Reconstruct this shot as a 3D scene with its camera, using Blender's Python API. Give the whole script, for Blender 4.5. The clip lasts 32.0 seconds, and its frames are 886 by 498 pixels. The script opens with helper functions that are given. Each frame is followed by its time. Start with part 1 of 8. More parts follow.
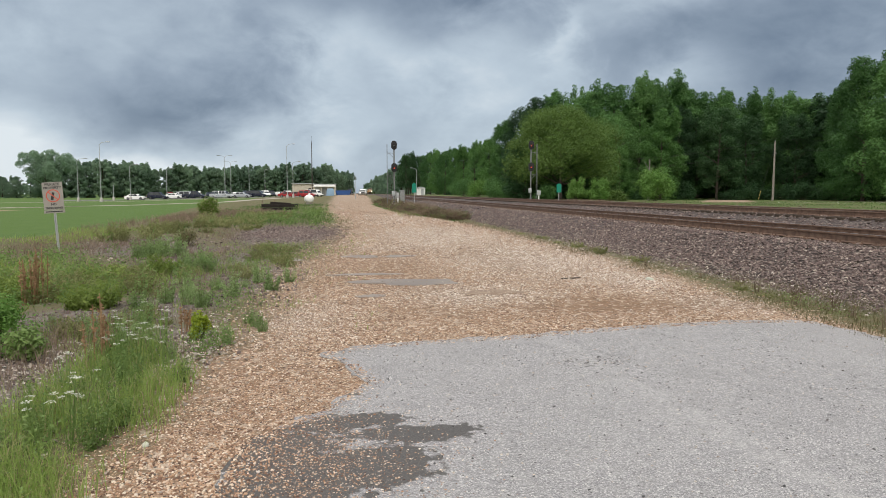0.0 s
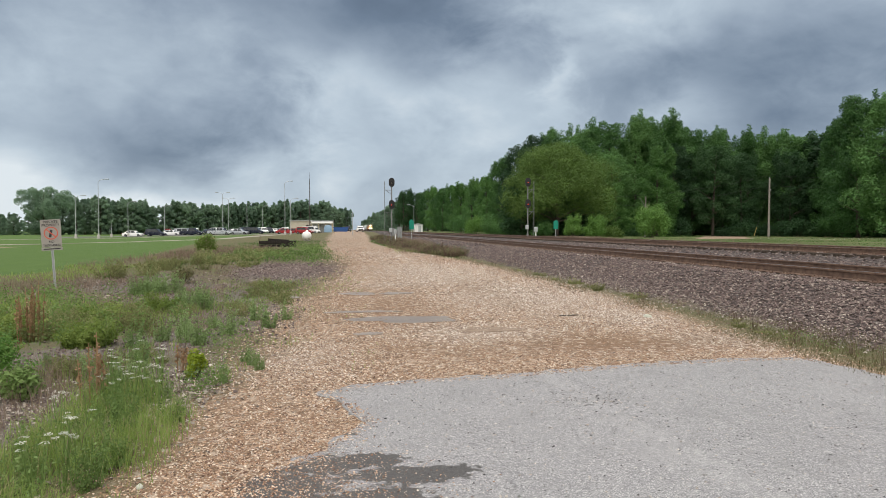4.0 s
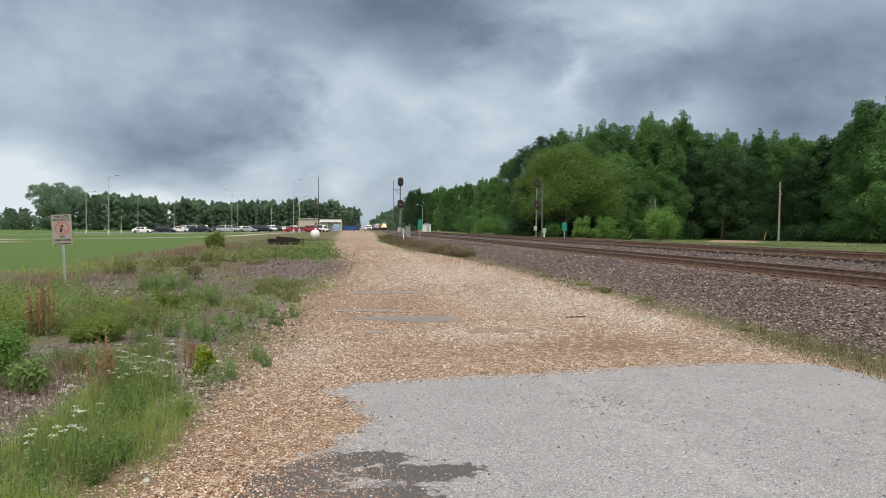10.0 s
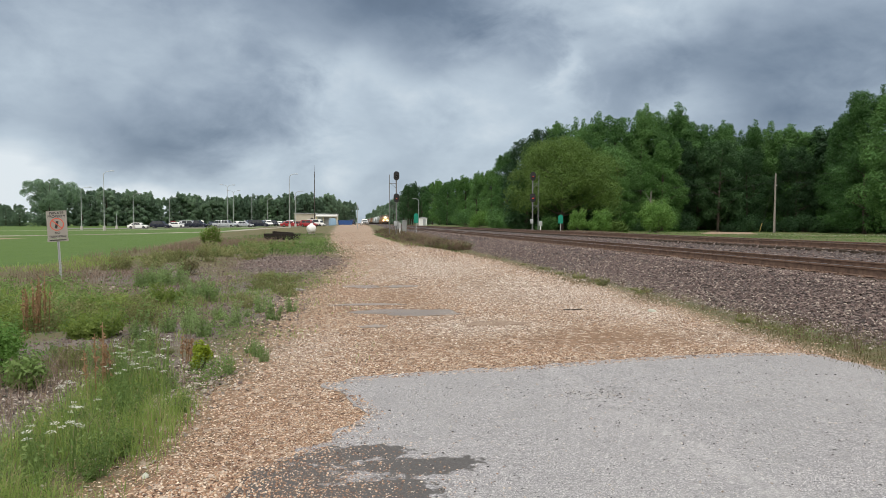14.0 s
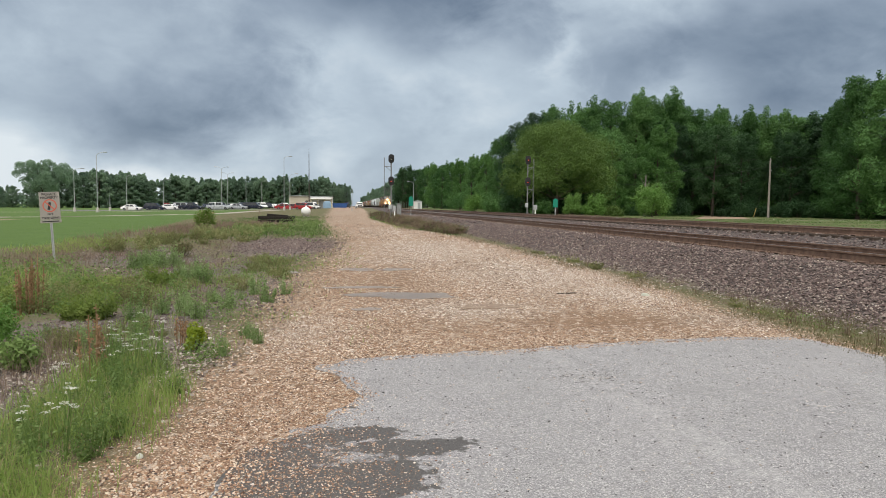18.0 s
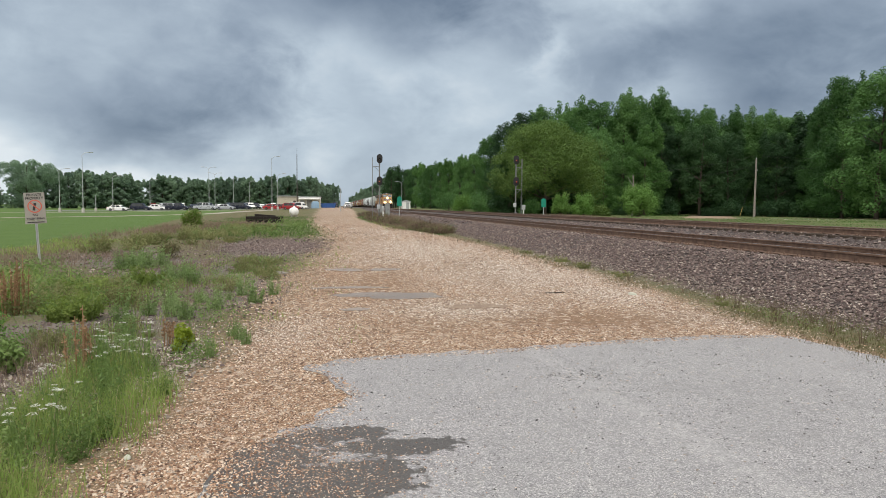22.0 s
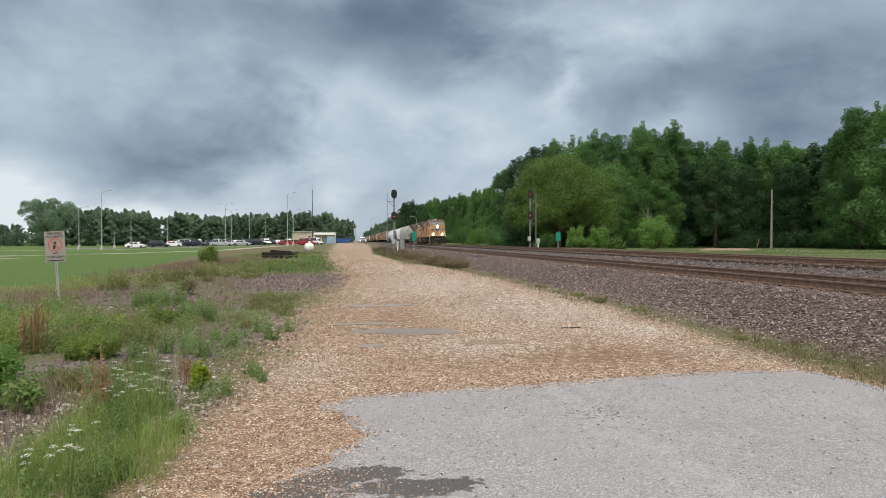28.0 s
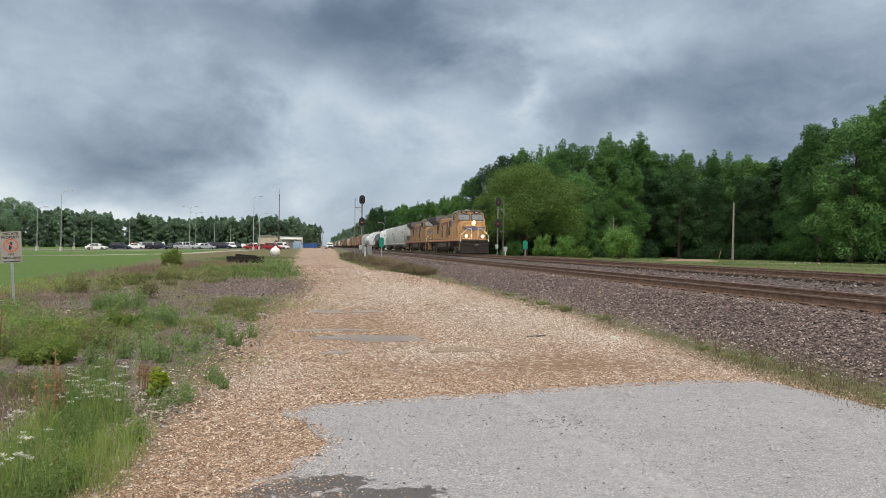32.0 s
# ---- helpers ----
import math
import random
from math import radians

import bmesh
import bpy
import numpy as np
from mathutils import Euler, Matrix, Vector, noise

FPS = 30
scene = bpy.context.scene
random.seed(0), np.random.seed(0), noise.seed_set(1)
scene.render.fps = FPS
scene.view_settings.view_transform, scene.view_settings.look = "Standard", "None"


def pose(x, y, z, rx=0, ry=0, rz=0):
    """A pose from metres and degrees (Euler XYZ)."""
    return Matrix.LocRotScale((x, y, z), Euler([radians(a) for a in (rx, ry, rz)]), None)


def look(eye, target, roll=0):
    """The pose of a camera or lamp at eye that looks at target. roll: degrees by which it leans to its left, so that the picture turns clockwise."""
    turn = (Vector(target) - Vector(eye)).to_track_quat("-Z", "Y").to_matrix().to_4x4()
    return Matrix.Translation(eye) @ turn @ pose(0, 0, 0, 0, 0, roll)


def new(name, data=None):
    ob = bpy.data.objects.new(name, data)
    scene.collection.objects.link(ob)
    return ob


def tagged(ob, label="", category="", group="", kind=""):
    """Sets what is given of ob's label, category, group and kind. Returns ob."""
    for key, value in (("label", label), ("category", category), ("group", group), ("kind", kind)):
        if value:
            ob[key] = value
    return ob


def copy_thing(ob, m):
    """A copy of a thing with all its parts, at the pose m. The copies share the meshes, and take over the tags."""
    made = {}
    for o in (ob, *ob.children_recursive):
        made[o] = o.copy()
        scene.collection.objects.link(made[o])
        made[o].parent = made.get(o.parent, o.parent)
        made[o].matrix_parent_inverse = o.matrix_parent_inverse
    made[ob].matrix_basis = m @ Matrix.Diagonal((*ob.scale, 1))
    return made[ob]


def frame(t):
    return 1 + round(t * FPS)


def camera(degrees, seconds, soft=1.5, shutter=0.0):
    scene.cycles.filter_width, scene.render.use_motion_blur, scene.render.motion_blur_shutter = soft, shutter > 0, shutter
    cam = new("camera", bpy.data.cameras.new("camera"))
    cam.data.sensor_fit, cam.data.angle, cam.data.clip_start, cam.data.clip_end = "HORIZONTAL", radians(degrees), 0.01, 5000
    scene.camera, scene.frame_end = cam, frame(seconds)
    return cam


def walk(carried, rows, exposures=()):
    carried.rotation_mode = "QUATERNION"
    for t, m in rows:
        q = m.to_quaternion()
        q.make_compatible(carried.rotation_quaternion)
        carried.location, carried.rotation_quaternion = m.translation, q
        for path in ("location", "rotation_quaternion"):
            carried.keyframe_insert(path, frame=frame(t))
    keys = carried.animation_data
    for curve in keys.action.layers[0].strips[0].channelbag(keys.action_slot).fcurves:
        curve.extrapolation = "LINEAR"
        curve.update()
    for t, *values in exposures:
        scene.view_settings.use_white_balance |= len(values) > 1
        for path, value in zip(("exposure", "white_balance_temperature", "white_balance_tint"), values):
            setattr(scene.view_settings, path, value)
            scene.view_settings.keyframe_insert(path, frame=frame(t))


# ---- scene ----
cam = camera(64.5, 32.0, 0.8)
PATH = [
    (0, (0.007, 0.023, 1.593), (0.265, 2.0, 1.434), -0.1),
    (0.5, (0.01, 0.026, 1.592), (0.268, 2.003, 1.439), 0.0),
    (1, (0.006, 0.023, 1.597), (0.268, 2.0, 1.448), 0.1),
    (1.5, (0.013, 0.017, 1.607), (0.289, 1.994, 1.479), -0.1),
    (2, (0.006, 0.008, 1.612), (0.295, 1.985, 1.515), -0.1),
    (2.5, (0.005, 0.01, 1.61), (0.297, 1.987, 1.528), -0.3),
    (3, (0.005, 0.007, 1.608), (0.291, 1.985, 1.537), -0.5),
    (3.5, (-0.001, 0.004, 1.608), (0.272, 1.984, 1.546), -0.4),
    (5.5, (0.006, 0.025, 1.614), (0.272, 2.007, 1.576), 0.3),
    (6, (0.003, 0.021, 1.617), (0.264, 2.003, 1.585), 0.4),
    (6.5, (0.004, 0.014, 1.609), (0.265, 1.997, 1.576), 0.5),
    (7, (0.003, 0.008, 1.605), (0.263, 1.991, 1.563), 0.4),
    (7.5, (-0.002, -0.005, 1.603), (0.254, 1.978, 1.549), 0.4),
    (8, (-0.001, -0.004, 1.602), (0.251, 1.979, 1.546), 0.3),
    (8.5, (0.001, -0.005, 1.599), (0.253, 1.979, 1.545), 0.2),
    (9, (0.003, -0.001, 1.6), (0.248, 1.983, 1.541), 0.2),
    (9.5, (0.001, 0.001, 1.598), (0.244, 1.985, 1.539), 0.3),
    (10, (-0.001, 0.001, 1.602), (0.243, 1.986, 1.547), 0.6),
    (10.5, (-0.001, 0.003, 1.596), (0.244, 1.988, 1.546), 0.4),
    (11, (-0.001, -0.001, 1.6), (0.244, 1.983, 1.553), 0.1),
    (11.5, (0.001, 0.004, 1.601), (0.248, 1.988, 1.548), 0.1),
    (12, (0.001, 0.001, 1.603), (0.25, 1.984, 1.536), 0.2),
    (12.5, (-0.001, 0.004, 1.599), (0.249, 1.987, 1.528), 0.1),
    (13, (0.0, 0.001, 1.6), (0.254, 1.983, 1.528), -0.0),
    (13.5, (0.0, 0.002, 1.599), (0.254, 1.984, 1.525), -0.0),
    (14, (-0.005, 0.005, 1.6), (0.249, 1.987, 1.527), 0.2),
    (14.5, (-0.002, 0.01, 1.602), (0.263, 1.991, 1.526), 0.2),
    (16.5, (0.001, -0.001, 1.602), (0.291, 1.976, 1.516), 0.0),
    (17, (-0.001, -0.009, 1.603), (0.279, 1.969, 1.508), 0.1),
    (17.5, (-0.004, -0.007, 1.597), (0.265, 1.972, 1.489), 0.4),
    (18, (-0.001, -0.003, 1.598), (0.268, 1.975, 1.478), 0.5),
    (18.5, (0.001, 0.0, 1.598), (0.278, 1.977, 1.478), 0.4),
    (19, (0.003, -0.008, 1.6), (0.287, 1.968, 1.485), 0.1),
    (19.5, (0.003, -0.006, 1.598), (0.291, 1.971, 1.486), 0.0),
    (20, (-0.005, -0.009, 1.601), (0.279, 1.967, 1.495), 0.2),
    (20.5, (-0.011, -0.018, 1.599), (0.275, 1.958, 1.491), 0.6),
    (21, (-0.009, -0.023, 1.603), (0.284, 1.952, 1.485), 0.5),
    (21.5, (-0.007, -0.021, 1.599), (0.289, 1.953, 1.477), 0.4),
    (22, (0.002, -0.026, 1.6), (0.303, 1.947, 1.48), 0.4),
    (22.5, (0.005, -0.02, 1.598), (0.311, 1.953, 1.475), 0.4),
    (23, (0.003, -0.02, 1.597), (0.311, 1.952, 1.468), 0.4),
    (23.5, (0.003, -0.021, 1.599), (0.311, 1.951, 1.47), 0.5),
    (24, (0.001, -0.016, 1.597), (0.305, 1.957, 1.473), 0.4),
    (24.5, (0.0, -0.016, 1.601), (0.297, 1.958, 1.48), 0.3),
    (25, (-0.001, -0.029, 1.607), (0.289, 1.947, 1.495), 0.1),
    (25.5, (-0.002, -0.018, 1.602), (0.28, 1.96, 1.51), -0.1),
    (27.5, (-0.01, -0.029, 1.619), (0.253, 1.953, 1.577), 0.1),
    (28, (-0.007, -0.032, 1.625), (0.253, 1.95, 1.602), -0.1),
    (28.5, (-0.003, -0.027, 1.627), (0.266, 1.955, 1.612), -0.3),
    (29, (-0.004, -0.021, 1.632), (0.285, 1.958, 1.61), -0.3),
    (29.5, (-0.001, -0.027, 1.63), (0.297, 1.951, 1.601), -0.3),
    (30, (-0.003, -0.03, 1.626), (0.304, 1.946, 1.597), 0.1),
    (30.5, (0.0, -0.03, 1.624), (0.31, 1.946, 1.611), 0.4),
    (31, (0.002, -0.011, 1.617), (0.319, 1.964, 1.612), 0.7),
    (31.5, (0.003, -0.017, 1.628), (0.339, 1.954, 1.625), 0.8),
    (32, (0.006, -0.017, 1.631), (0.357, 1.952, 1.628), 0.8),
]
walk(cam, [(t, look(eye, target, roll)) for t, eye, target, roll in PATH])

# ---- light: overcast sky with heavy cloud, a wide soft sun ----
SUN_EL, SUN_AZ = 58.0, 205.0


def build_world():
    w = bpy.data.worlds.new("sky")
    scene.world = w
    w.use_nodes = True
    nt = w.node_tree
    nt.nodes.clear()
    out = nt.nodes.new("ShaderNodeOutputWorld")
    bg = nt.nodes.new("ShaderNodeBackground")
    bg.inputs["Strength"].default_value = 1.0
    nt.links.new(bg.outputs[0], out.inputs[0])
    tc = nt.nodes.new("ShaderNodeTexCoord")
    sky = nt.nodes.new("ShaderNodeTexSky")
    sky.sky_type = "NISHITA"
    sky.sun_disc = False
    sky.sun_elevation, sky.sun_rotation = radians(SUN_EL), radians(SUN_AZ)

    def math_node(op, a, b=None, c=None, clamp=False):
        n = nt.nodes.new("ShaderNodeMath")
        n.operation, n.use_clamp = op, clamp
        for i, v in enumerate((a, b, c)):
            if v is None:
                continue
            if isinstance(v, (int, float)):
                n.inputs[i].default_value = v
            else:
                nt.links.new(v, n.inputs[i])
        return n.outputs[0]

    sep = nt.nodes.new("ShaderNodeSeparateXYZ")
    nt.links.new(tc.outputs["Generated"], sep.inputs[0])
    X, Y, Z = sep.outputs
    # cloud billows, flattened a little towards the horizon
    comb = nt.nodes.new("ShaderNodeCombineXYZ")
    nt.links.new(X, comb.inputs[0])
    nt.links.new(Y, comb.inputs[1])
    nt.links.new(math_node("MULTIPLY", Z, 1.7), comb.inputs[2])

    def cloud(scale, detail, rough, off, dist=0.0):
        mp = nt.nodes.new("ShaderNodeMapping")
        mp.inputs["Location"].default_value = off
        nt.links.new(comb.outputs[0], mp.inputs[0])
        n = nt.nodes.new("ShaderNodeTexNoise")
        n.inputs["Scale"].default_value, n.inputs["Detail"].default_value = scale, detail
        n.inputs["Roughness"].default_value, n.inputs["Distortion"].default_value = rough, dist
        nt.links.new(mp.outputs[0], n.inputs[0])
        return n

    big = cloud(4.2, 5, 0.5, (3.1, 0.7, 0.4), 0.35)
    fine = cloud(9.0, 8, 0.58, (1.3, 5.2, 2.0), 0.35)
    # gnomonic plane ahead, on which the large masses lie
    yy = math_node("MAXIMUM", Y, 0.08)
    warp = math_node("MULTIPLY", math_node("SUBTRACT", fine.outputs[0], 0.5), 0.20)
    warp2 = math_node("MULTIPLY", math_node("SUBTRACT", big.outputs[0], 0.5), 0.14)
    u = math_node("ADD", math_node("DIVIDE", X, yy), warp)
    v = math_node("ADD", math_node("DIVIDE", Z, yy), warp2)
    total = 0.0
    for cu, cv, su, sv, amp in CLOUDS:
        du = math_node("DIVIDE", math_node("SUBTRACT", u, cu), su)
        dv = math_node("DIVIDE", math_node("SUBTRACT", v, cv), sv)
        r2 = math_node("ADD", math_node("MULTIPLY", du, du), math_node("MULTIPLY", dv, dv))
        g = math_node("MULTIPLY", math_node("POWER", 2.718, math_node("MULTIPLY", r2, -1.0)), amp)
        total = g if isinstance(total, float) else math_node("ADD", total, g)
    tex = math_node("ADD", math_node("MULTIPLY", math_node("SUBTRACT", big.outputs[0], 0.5), 0.55),
                    math_node("MULTIPLY", math_node("SUBTRACT", fine.outputs[0], 0.5), 0.42))
    # rolled edges of the billows
    roll = cloud(5.5, 7, 0.55, (7.7, 2.1, 4.4), 0.2)
    ridge = math_node("ABSOLUTE", math_node("SUBTRACT", roll.outputs[0], 0.5))
    tex = math_node("ADD", tex, math_node("MULTIPLY", math_node("SUBTRACT", 0.07, ridge), 0.45))
    lev = math_node("ADD", math_node("ADD", total, tex), 0.55, clamp=True)
    ramp = nt.nodes.new("ShaderNodeValToRGB")
    nt.links.new(lev, ramp.inputs[0])
    stops = [(0.0, (0.105, 0.145, 0.205)), (0.25, (0.165, 0.22, 0.30)), (0.5, (0.318, 0.39, 0.482)), (0.75, (0.51, 0.602, 0.69)), (1.0, (0.76, 0.83, 0.88))]
    while len(ramp.color_ramp.elements) < len(stops):
        ramp.color_ramp.elements.new(0.5)
    for e, (p, c) in zip(ramp.color_ramp.elements, stops):
        e.position, e.color = p, (*c, 1)
    # the deck thins overhead and behind: the whole dome away from the storm ahead is brighter
    back = nt.nodes.new("ShaderNodeMapRange")
    back.inputs["From Min"].default_value, back.inputs["From Max"].default_value = 0.45, -0.5
    back.inputs["To Min"].default_value, back.inputs["To Max"].default_value = 1.0, SKY_BACK
    nt.links.new(math_node("SUBTRACT", Y, math_node("MULTIPLY", Z, 0.9)), back.inputs["Value"])
    mul = nt.nodes.new("ShaderNodeVectorMath")
    mul.operation = "SCALE"
    warm = nt.nodes.new("ShaderNodeMix")
    warm.data_type = "RGBA"
    away = nt.nodes.new("ShaderNodeMapRange")
    away.inputs["From Min"].default_value, away.inputs["From Max"].default_value = 0.45, -0.3
    nt.links.new(math_node("SUBTRACT", Y, math_node("MULTIPLY", Z, 0.9)), away.inputs["Value"])
    nt.links.new(away.outputs[0], warm.inputs["Factor"])
    nt.links.new(ramp.outputs[0], warm.inputs["A"])
    warm.inputs["B"].default_value = (0.455, 0.445, 0.425, 1)
    nt.links.new(warm.outputs["Result"], mul.inputs[0])
    nt.links.new(back.outputs[0], mul.inputs["Scale"])
    dim = nt.nodes.new("ShaderNodeVectorMath")
    dim.operation = "SCALE"
    dim.inputs["Scale"].default_value = 0.09
    nt.links.new(sky.outputs[0], dim.inputs[0])
    mix = nt.nodes.new("ShaderNodeMix")
    mix.data_type = "RGBA"
    mix.inputs["Factor"].default_value = 0.93
    nt.links.new(dim.outputs[0], mix.inputs["A"])
    nt.links.new(mul.outputs[0], mix.inputs["B"])
    nt.links.new(mix.outputs["Result"], bg.inputs[0])
    sd = bpy.data.lights.new("sun", "SUN")
    sd.energy, sd.angle, sd.color = SUN_POWER, radians(35), (1.0, 0.96, 0.91)
    so = new("sun", sd)
    e, a = radians(SUN_EL), radians(SUN_AZ)
    d = Vector((math.sin(a) * math.cos(e), math.cos(a) * math.cos(e), math.sin(e)))
    so.matrix_world = look(tuple(d * 200), (0, 0, 0))


# cloud masses ahead: centre across, centre up, half sizes, lighter or darker
CLOUDS = [
    (-0.05, 0.055, 0.15, 0.06, 0.15),
    (-0.21, 0.135, 0.08, 0.05, -0.07), (-0.40, 0.12, 0.08, 0.05, 0.12), (0.236, 0.26, 0.07, 0.05, 0.12), (0.55, 0.30, 0.15, 0.05, 0.12), (-0.50, 0.075, 0.11, 0.045, 0.28), (-0.38, 0.028, 0.14, 0.022, 0.28),
    (-0.50, 0.055, 0.07, 0.03, 0.18), (-0.33, 0.09, 0.07, 0.05, -0.09), (-0.24, 0.085, 0.08, 0.035, -0.09), (-0.24, 0.125, 0.11, 0.055, -0.06), (-0.30, 0.10, 0.16, 0.06, -0.10),
    (0.10, 0.30, 0.19, 0.05, -0.34), (-0.12, 0.32, 0.14, 0.04, -0.07), (-0.108, 0.265, 0.08, 0.045, 0.08), (0.20, 0.25, 0.10, 0.03, -0.09), (0.60, 0.22, 0.22, 0.10, -0.155), (0.78, 0.15, 0.2, 0.12, -0.11), (0.40, 0.17, 0.05, 0.06, -0.07),
    (0.315, 0.225, 0.035, 0.06, 0.29), (0.17, 0.17, 0.12, 0.06, 0.21), (0.0, 0.215, 0.08, 0.035, 0.18), (0.0, 0.12, 0.05, 0.07, 0.14), (-0.05, 0.185, 0.05, 0.05, 0.13),
    (-0.55, 0.215, 0.045, 0.06, 0.26), (-0.40, 0.22, 0.18, 0.06, 0.12), (-0.46, 0.045, 0.2, 0.035, 0.5), (-0.30, 0.03, 0.18, 0.025, 0.3), (-0.2, 0.0, 0.4, 0.02, 0.10),
    (0.52, 0.175, 0.05, 0.04, 0.21), (0.48, 0.31, 0.22, 0.06, 0.13), (0.12, 0.06, 0.16, 0.06, 0.11), (0.25, 0.12, 0.1, 0.06, 0.08),
]
SKY_BACK, SUN_POWER = 2.7, 2.0
build_world()
scene.view_settings.exposure = 0.0


# ---- materials ----
class Nodes:
    """A node material under construction."""

    def __init__(self, name, rough=0.8, metal=0.0, spec=0.4, local=False):
        self.m = bpy.data.materials.new(name)
        self.m.use_nodes = True
        self.nt = self.m.node_tree
        self.bsdf = self.nt.nodes["Principled BSDF"]
        self.bsdf.inputs["Roughness"].default_value = rough
        self.bsdf.inputs["Metallic"].default_value = metal
        self.bsdf.inputs["Specular IOR Level"].default_value = spec
        if local:
            self.co = self.add("ShaderNodeTexCoord").outputs["Object"]
        else:
            self.co = self.add("ShaderNodeNewGeometry").outputs["Position"]

    def add(self, kind):
        return self.nt.nodes.new(kind)

    def put(self, sock, v):
        if isinstance(v, bpy.types.NodeSocket):
            self.nt.links.new(v, sock)
        elif isinstance(v, tuple) and len(v) == 3 and sock.type == "RGBA":
            sock.default_value = (*v, 1)
        else:
            sock.default_value = v
        return self

    def scaled(self, s):
        n = self.add("ShaderNodeVectorMath")
        n.operation = "MULTIPLY"
        self.put(n.inputs[0], self.co)
        n.inputs[1].default_value = s
        return n.outputs[0]

    def noise(self, scale, detail=4, rough=0.6, vec=None, dist=0.0):
        n = self.add("ShaderNodeTexNoise")
        self.put(n.inputs["Vector"], vec if vec is not None else self.co)
        n.inputs["Scale"].default_value, n.inputs["Detail"].default_value, n.inputs["Roughness"].default_value = scale, detail, rough
        n.inputs["Distortion"].default_value = dist
        return n.outputs[0]

    def voronoi(self, scale, feature="F1", out="Distance", rnd=1.0):
        n = self.add("ShaderNodeTexVoronoi")
        n.feature = feature
        self.put(n.inputs["Vector"], self.co)
        n.inputs["Scale"].default_value, n.inputs["Randomness"].default_value = scale, rnd
        return n.outputs[out]

    def math(self, op, a, b=0.0, clamp=False):
        n = self.add("ShaderNodeMath")
        n.operation, n.use_clamp = op, clamp
        self.put(n.inputs[0], a).put(n.inputs[1], b)
        return n.outputs[0]

    def ramp(self, fac, stops):
        n = self.add("ShaderNodeValToRGB")
        self.put(n.inputs[0], fac)
        while len(n.color_ramp.elements) < len(stops):
            n.color_ramp.elements.new(0.5)
        for e, (p, c) in zip(n.color_ramp.elements, stops):
            e.position, e.color = p, ((c, c, c, 1) if isinstance(c, (int, float)) else (*c, 1))
        return n.outputs[0]

    def mix(self, fac, a, b, mode="MIX"):
        n = self.add("ShaderNodeMix")
        n.data_type, n.blend_type = "RGBA", mode
        self.put(n.inputs["Factor"], fac).put(n.inputs["A"], a).put(n.inputs["B"], b)
        return n.outputs["Result"]

    def attr(self, name):
        n = self.add("ShaderNodeAttribute")
        n.attribute_name = name
        return n.outputs["Fac"]

    def island(self):
        return self.add("ShaderNodeNewGeometry").outputs["Random Per Island"]

    def objrand(self):
        return self.add("ShaderNodeObjectInfo").outputs["Random"]

    def bump(self, height, strength=0.5, dist=0.02):
        n = self.add("ShaderNodeBump")
        n.inputs["Strength"].default_value, n.inputs["Distance"].default_value = strength, dist
        self.put(n.inputs["Height"], height)
        self.put(self.bsdf.inputs["Normal"], n.outputs[0])
        return self

    def done(self, color=None, rough=None):
        if color is not None:
            self.put(self.bsdf.inputs["Base Color"], color)
        if rough is not None:
            self.put(self.bsdf.inputs["Roughness"], rough)
        return self.m


def painted(name, c, rough=0.5, metal=0.0, dirt=0.35, dirt_c=(0.09, 0.07, 0.05), local=True, scale=2.0, spec=0.4):
    """Paint or metal with grime at two scales."""
    k = Nodes(name, rough, metal, spec, local)
    a = k.noise(scale, 6, 0.65)
    b = k.noise(scale * 9, 4, 0.7)
    f = k.math("MULTIPLY", k.math("ADD", k.math("SUBTRACT", a, 0.42), k.math("MULTIPLY", k.math("SUBTRACT", b, 0.5), 0.5)), dirt * 3.0, True)
    col = k.mix(f, c, dirt_c)
    col = k.mix(0.25, col, k.ramp(b, [(0.3, tuple(x * 0.75 for x in c)), (0.7, tuple(min(1, x * 1.15) for x in c))]))
    k.bump(b, 0.12, 0.004)
    return k.done(col, k.ramp(a, [(0.3, max(0.05, rough - 0.12)), (0.7, min(1, rough + 0.15))]))


def glowing(name, c, power):
    k = Nodes(name, 0.3)
    k.put(k.bsdf.inputs["Emission Color"], c)
    k.bsdf.inputs["Emission Strength"].default_value = power
    return k.done(c)


def leafy(name, dark, mid, light, trans=0.45, rough=0.55, brown=None, speck=0.2):
    """Leaves: colour varies by leaf, by clump and by plant, some light passes through."""
    k = Nodes(name, rough, 0.0, 0.25)
    f = k.math("ADD", k.math("MULTIPLY", k.island(), speck), k.math("MULTIPLY", k.noise(0.5, 4), 1.0 - speck))
    f = k.math("ADD", f, k.math("MULTIPLY", k.math("SUBTRACT", k.objrand(), 0.5), 0.42), True)
    col = k.ramp(f, [(0.25, dark), (0.5, mid), (0.78, light)])
    if brown:
        col = k.mix(k.math("GREATER_THAN", k.island(), 0.86), col, brown)
    k.put(k.bsdf.inputs["Base Color"], col)
    out = k.nt.nodes["Material Output"]
    t = k.add("ShaderNodeBsdfTranslucent")
    k.put(t.inputs["Color"], k.mix(0.4, col, light))
    mx = k.add("ShaderNodeMixShader")
    mx.inputs[0].default_value = trans
    k.nt.links.new(k.bsdf.outputs[0], mx.inputs[1])
    k.nt.links.new(t.outputs[0], mx.inputs[2])
    k.nt.links.new(mx.outputs[0], out.inputs["Surface"])
    return k.m


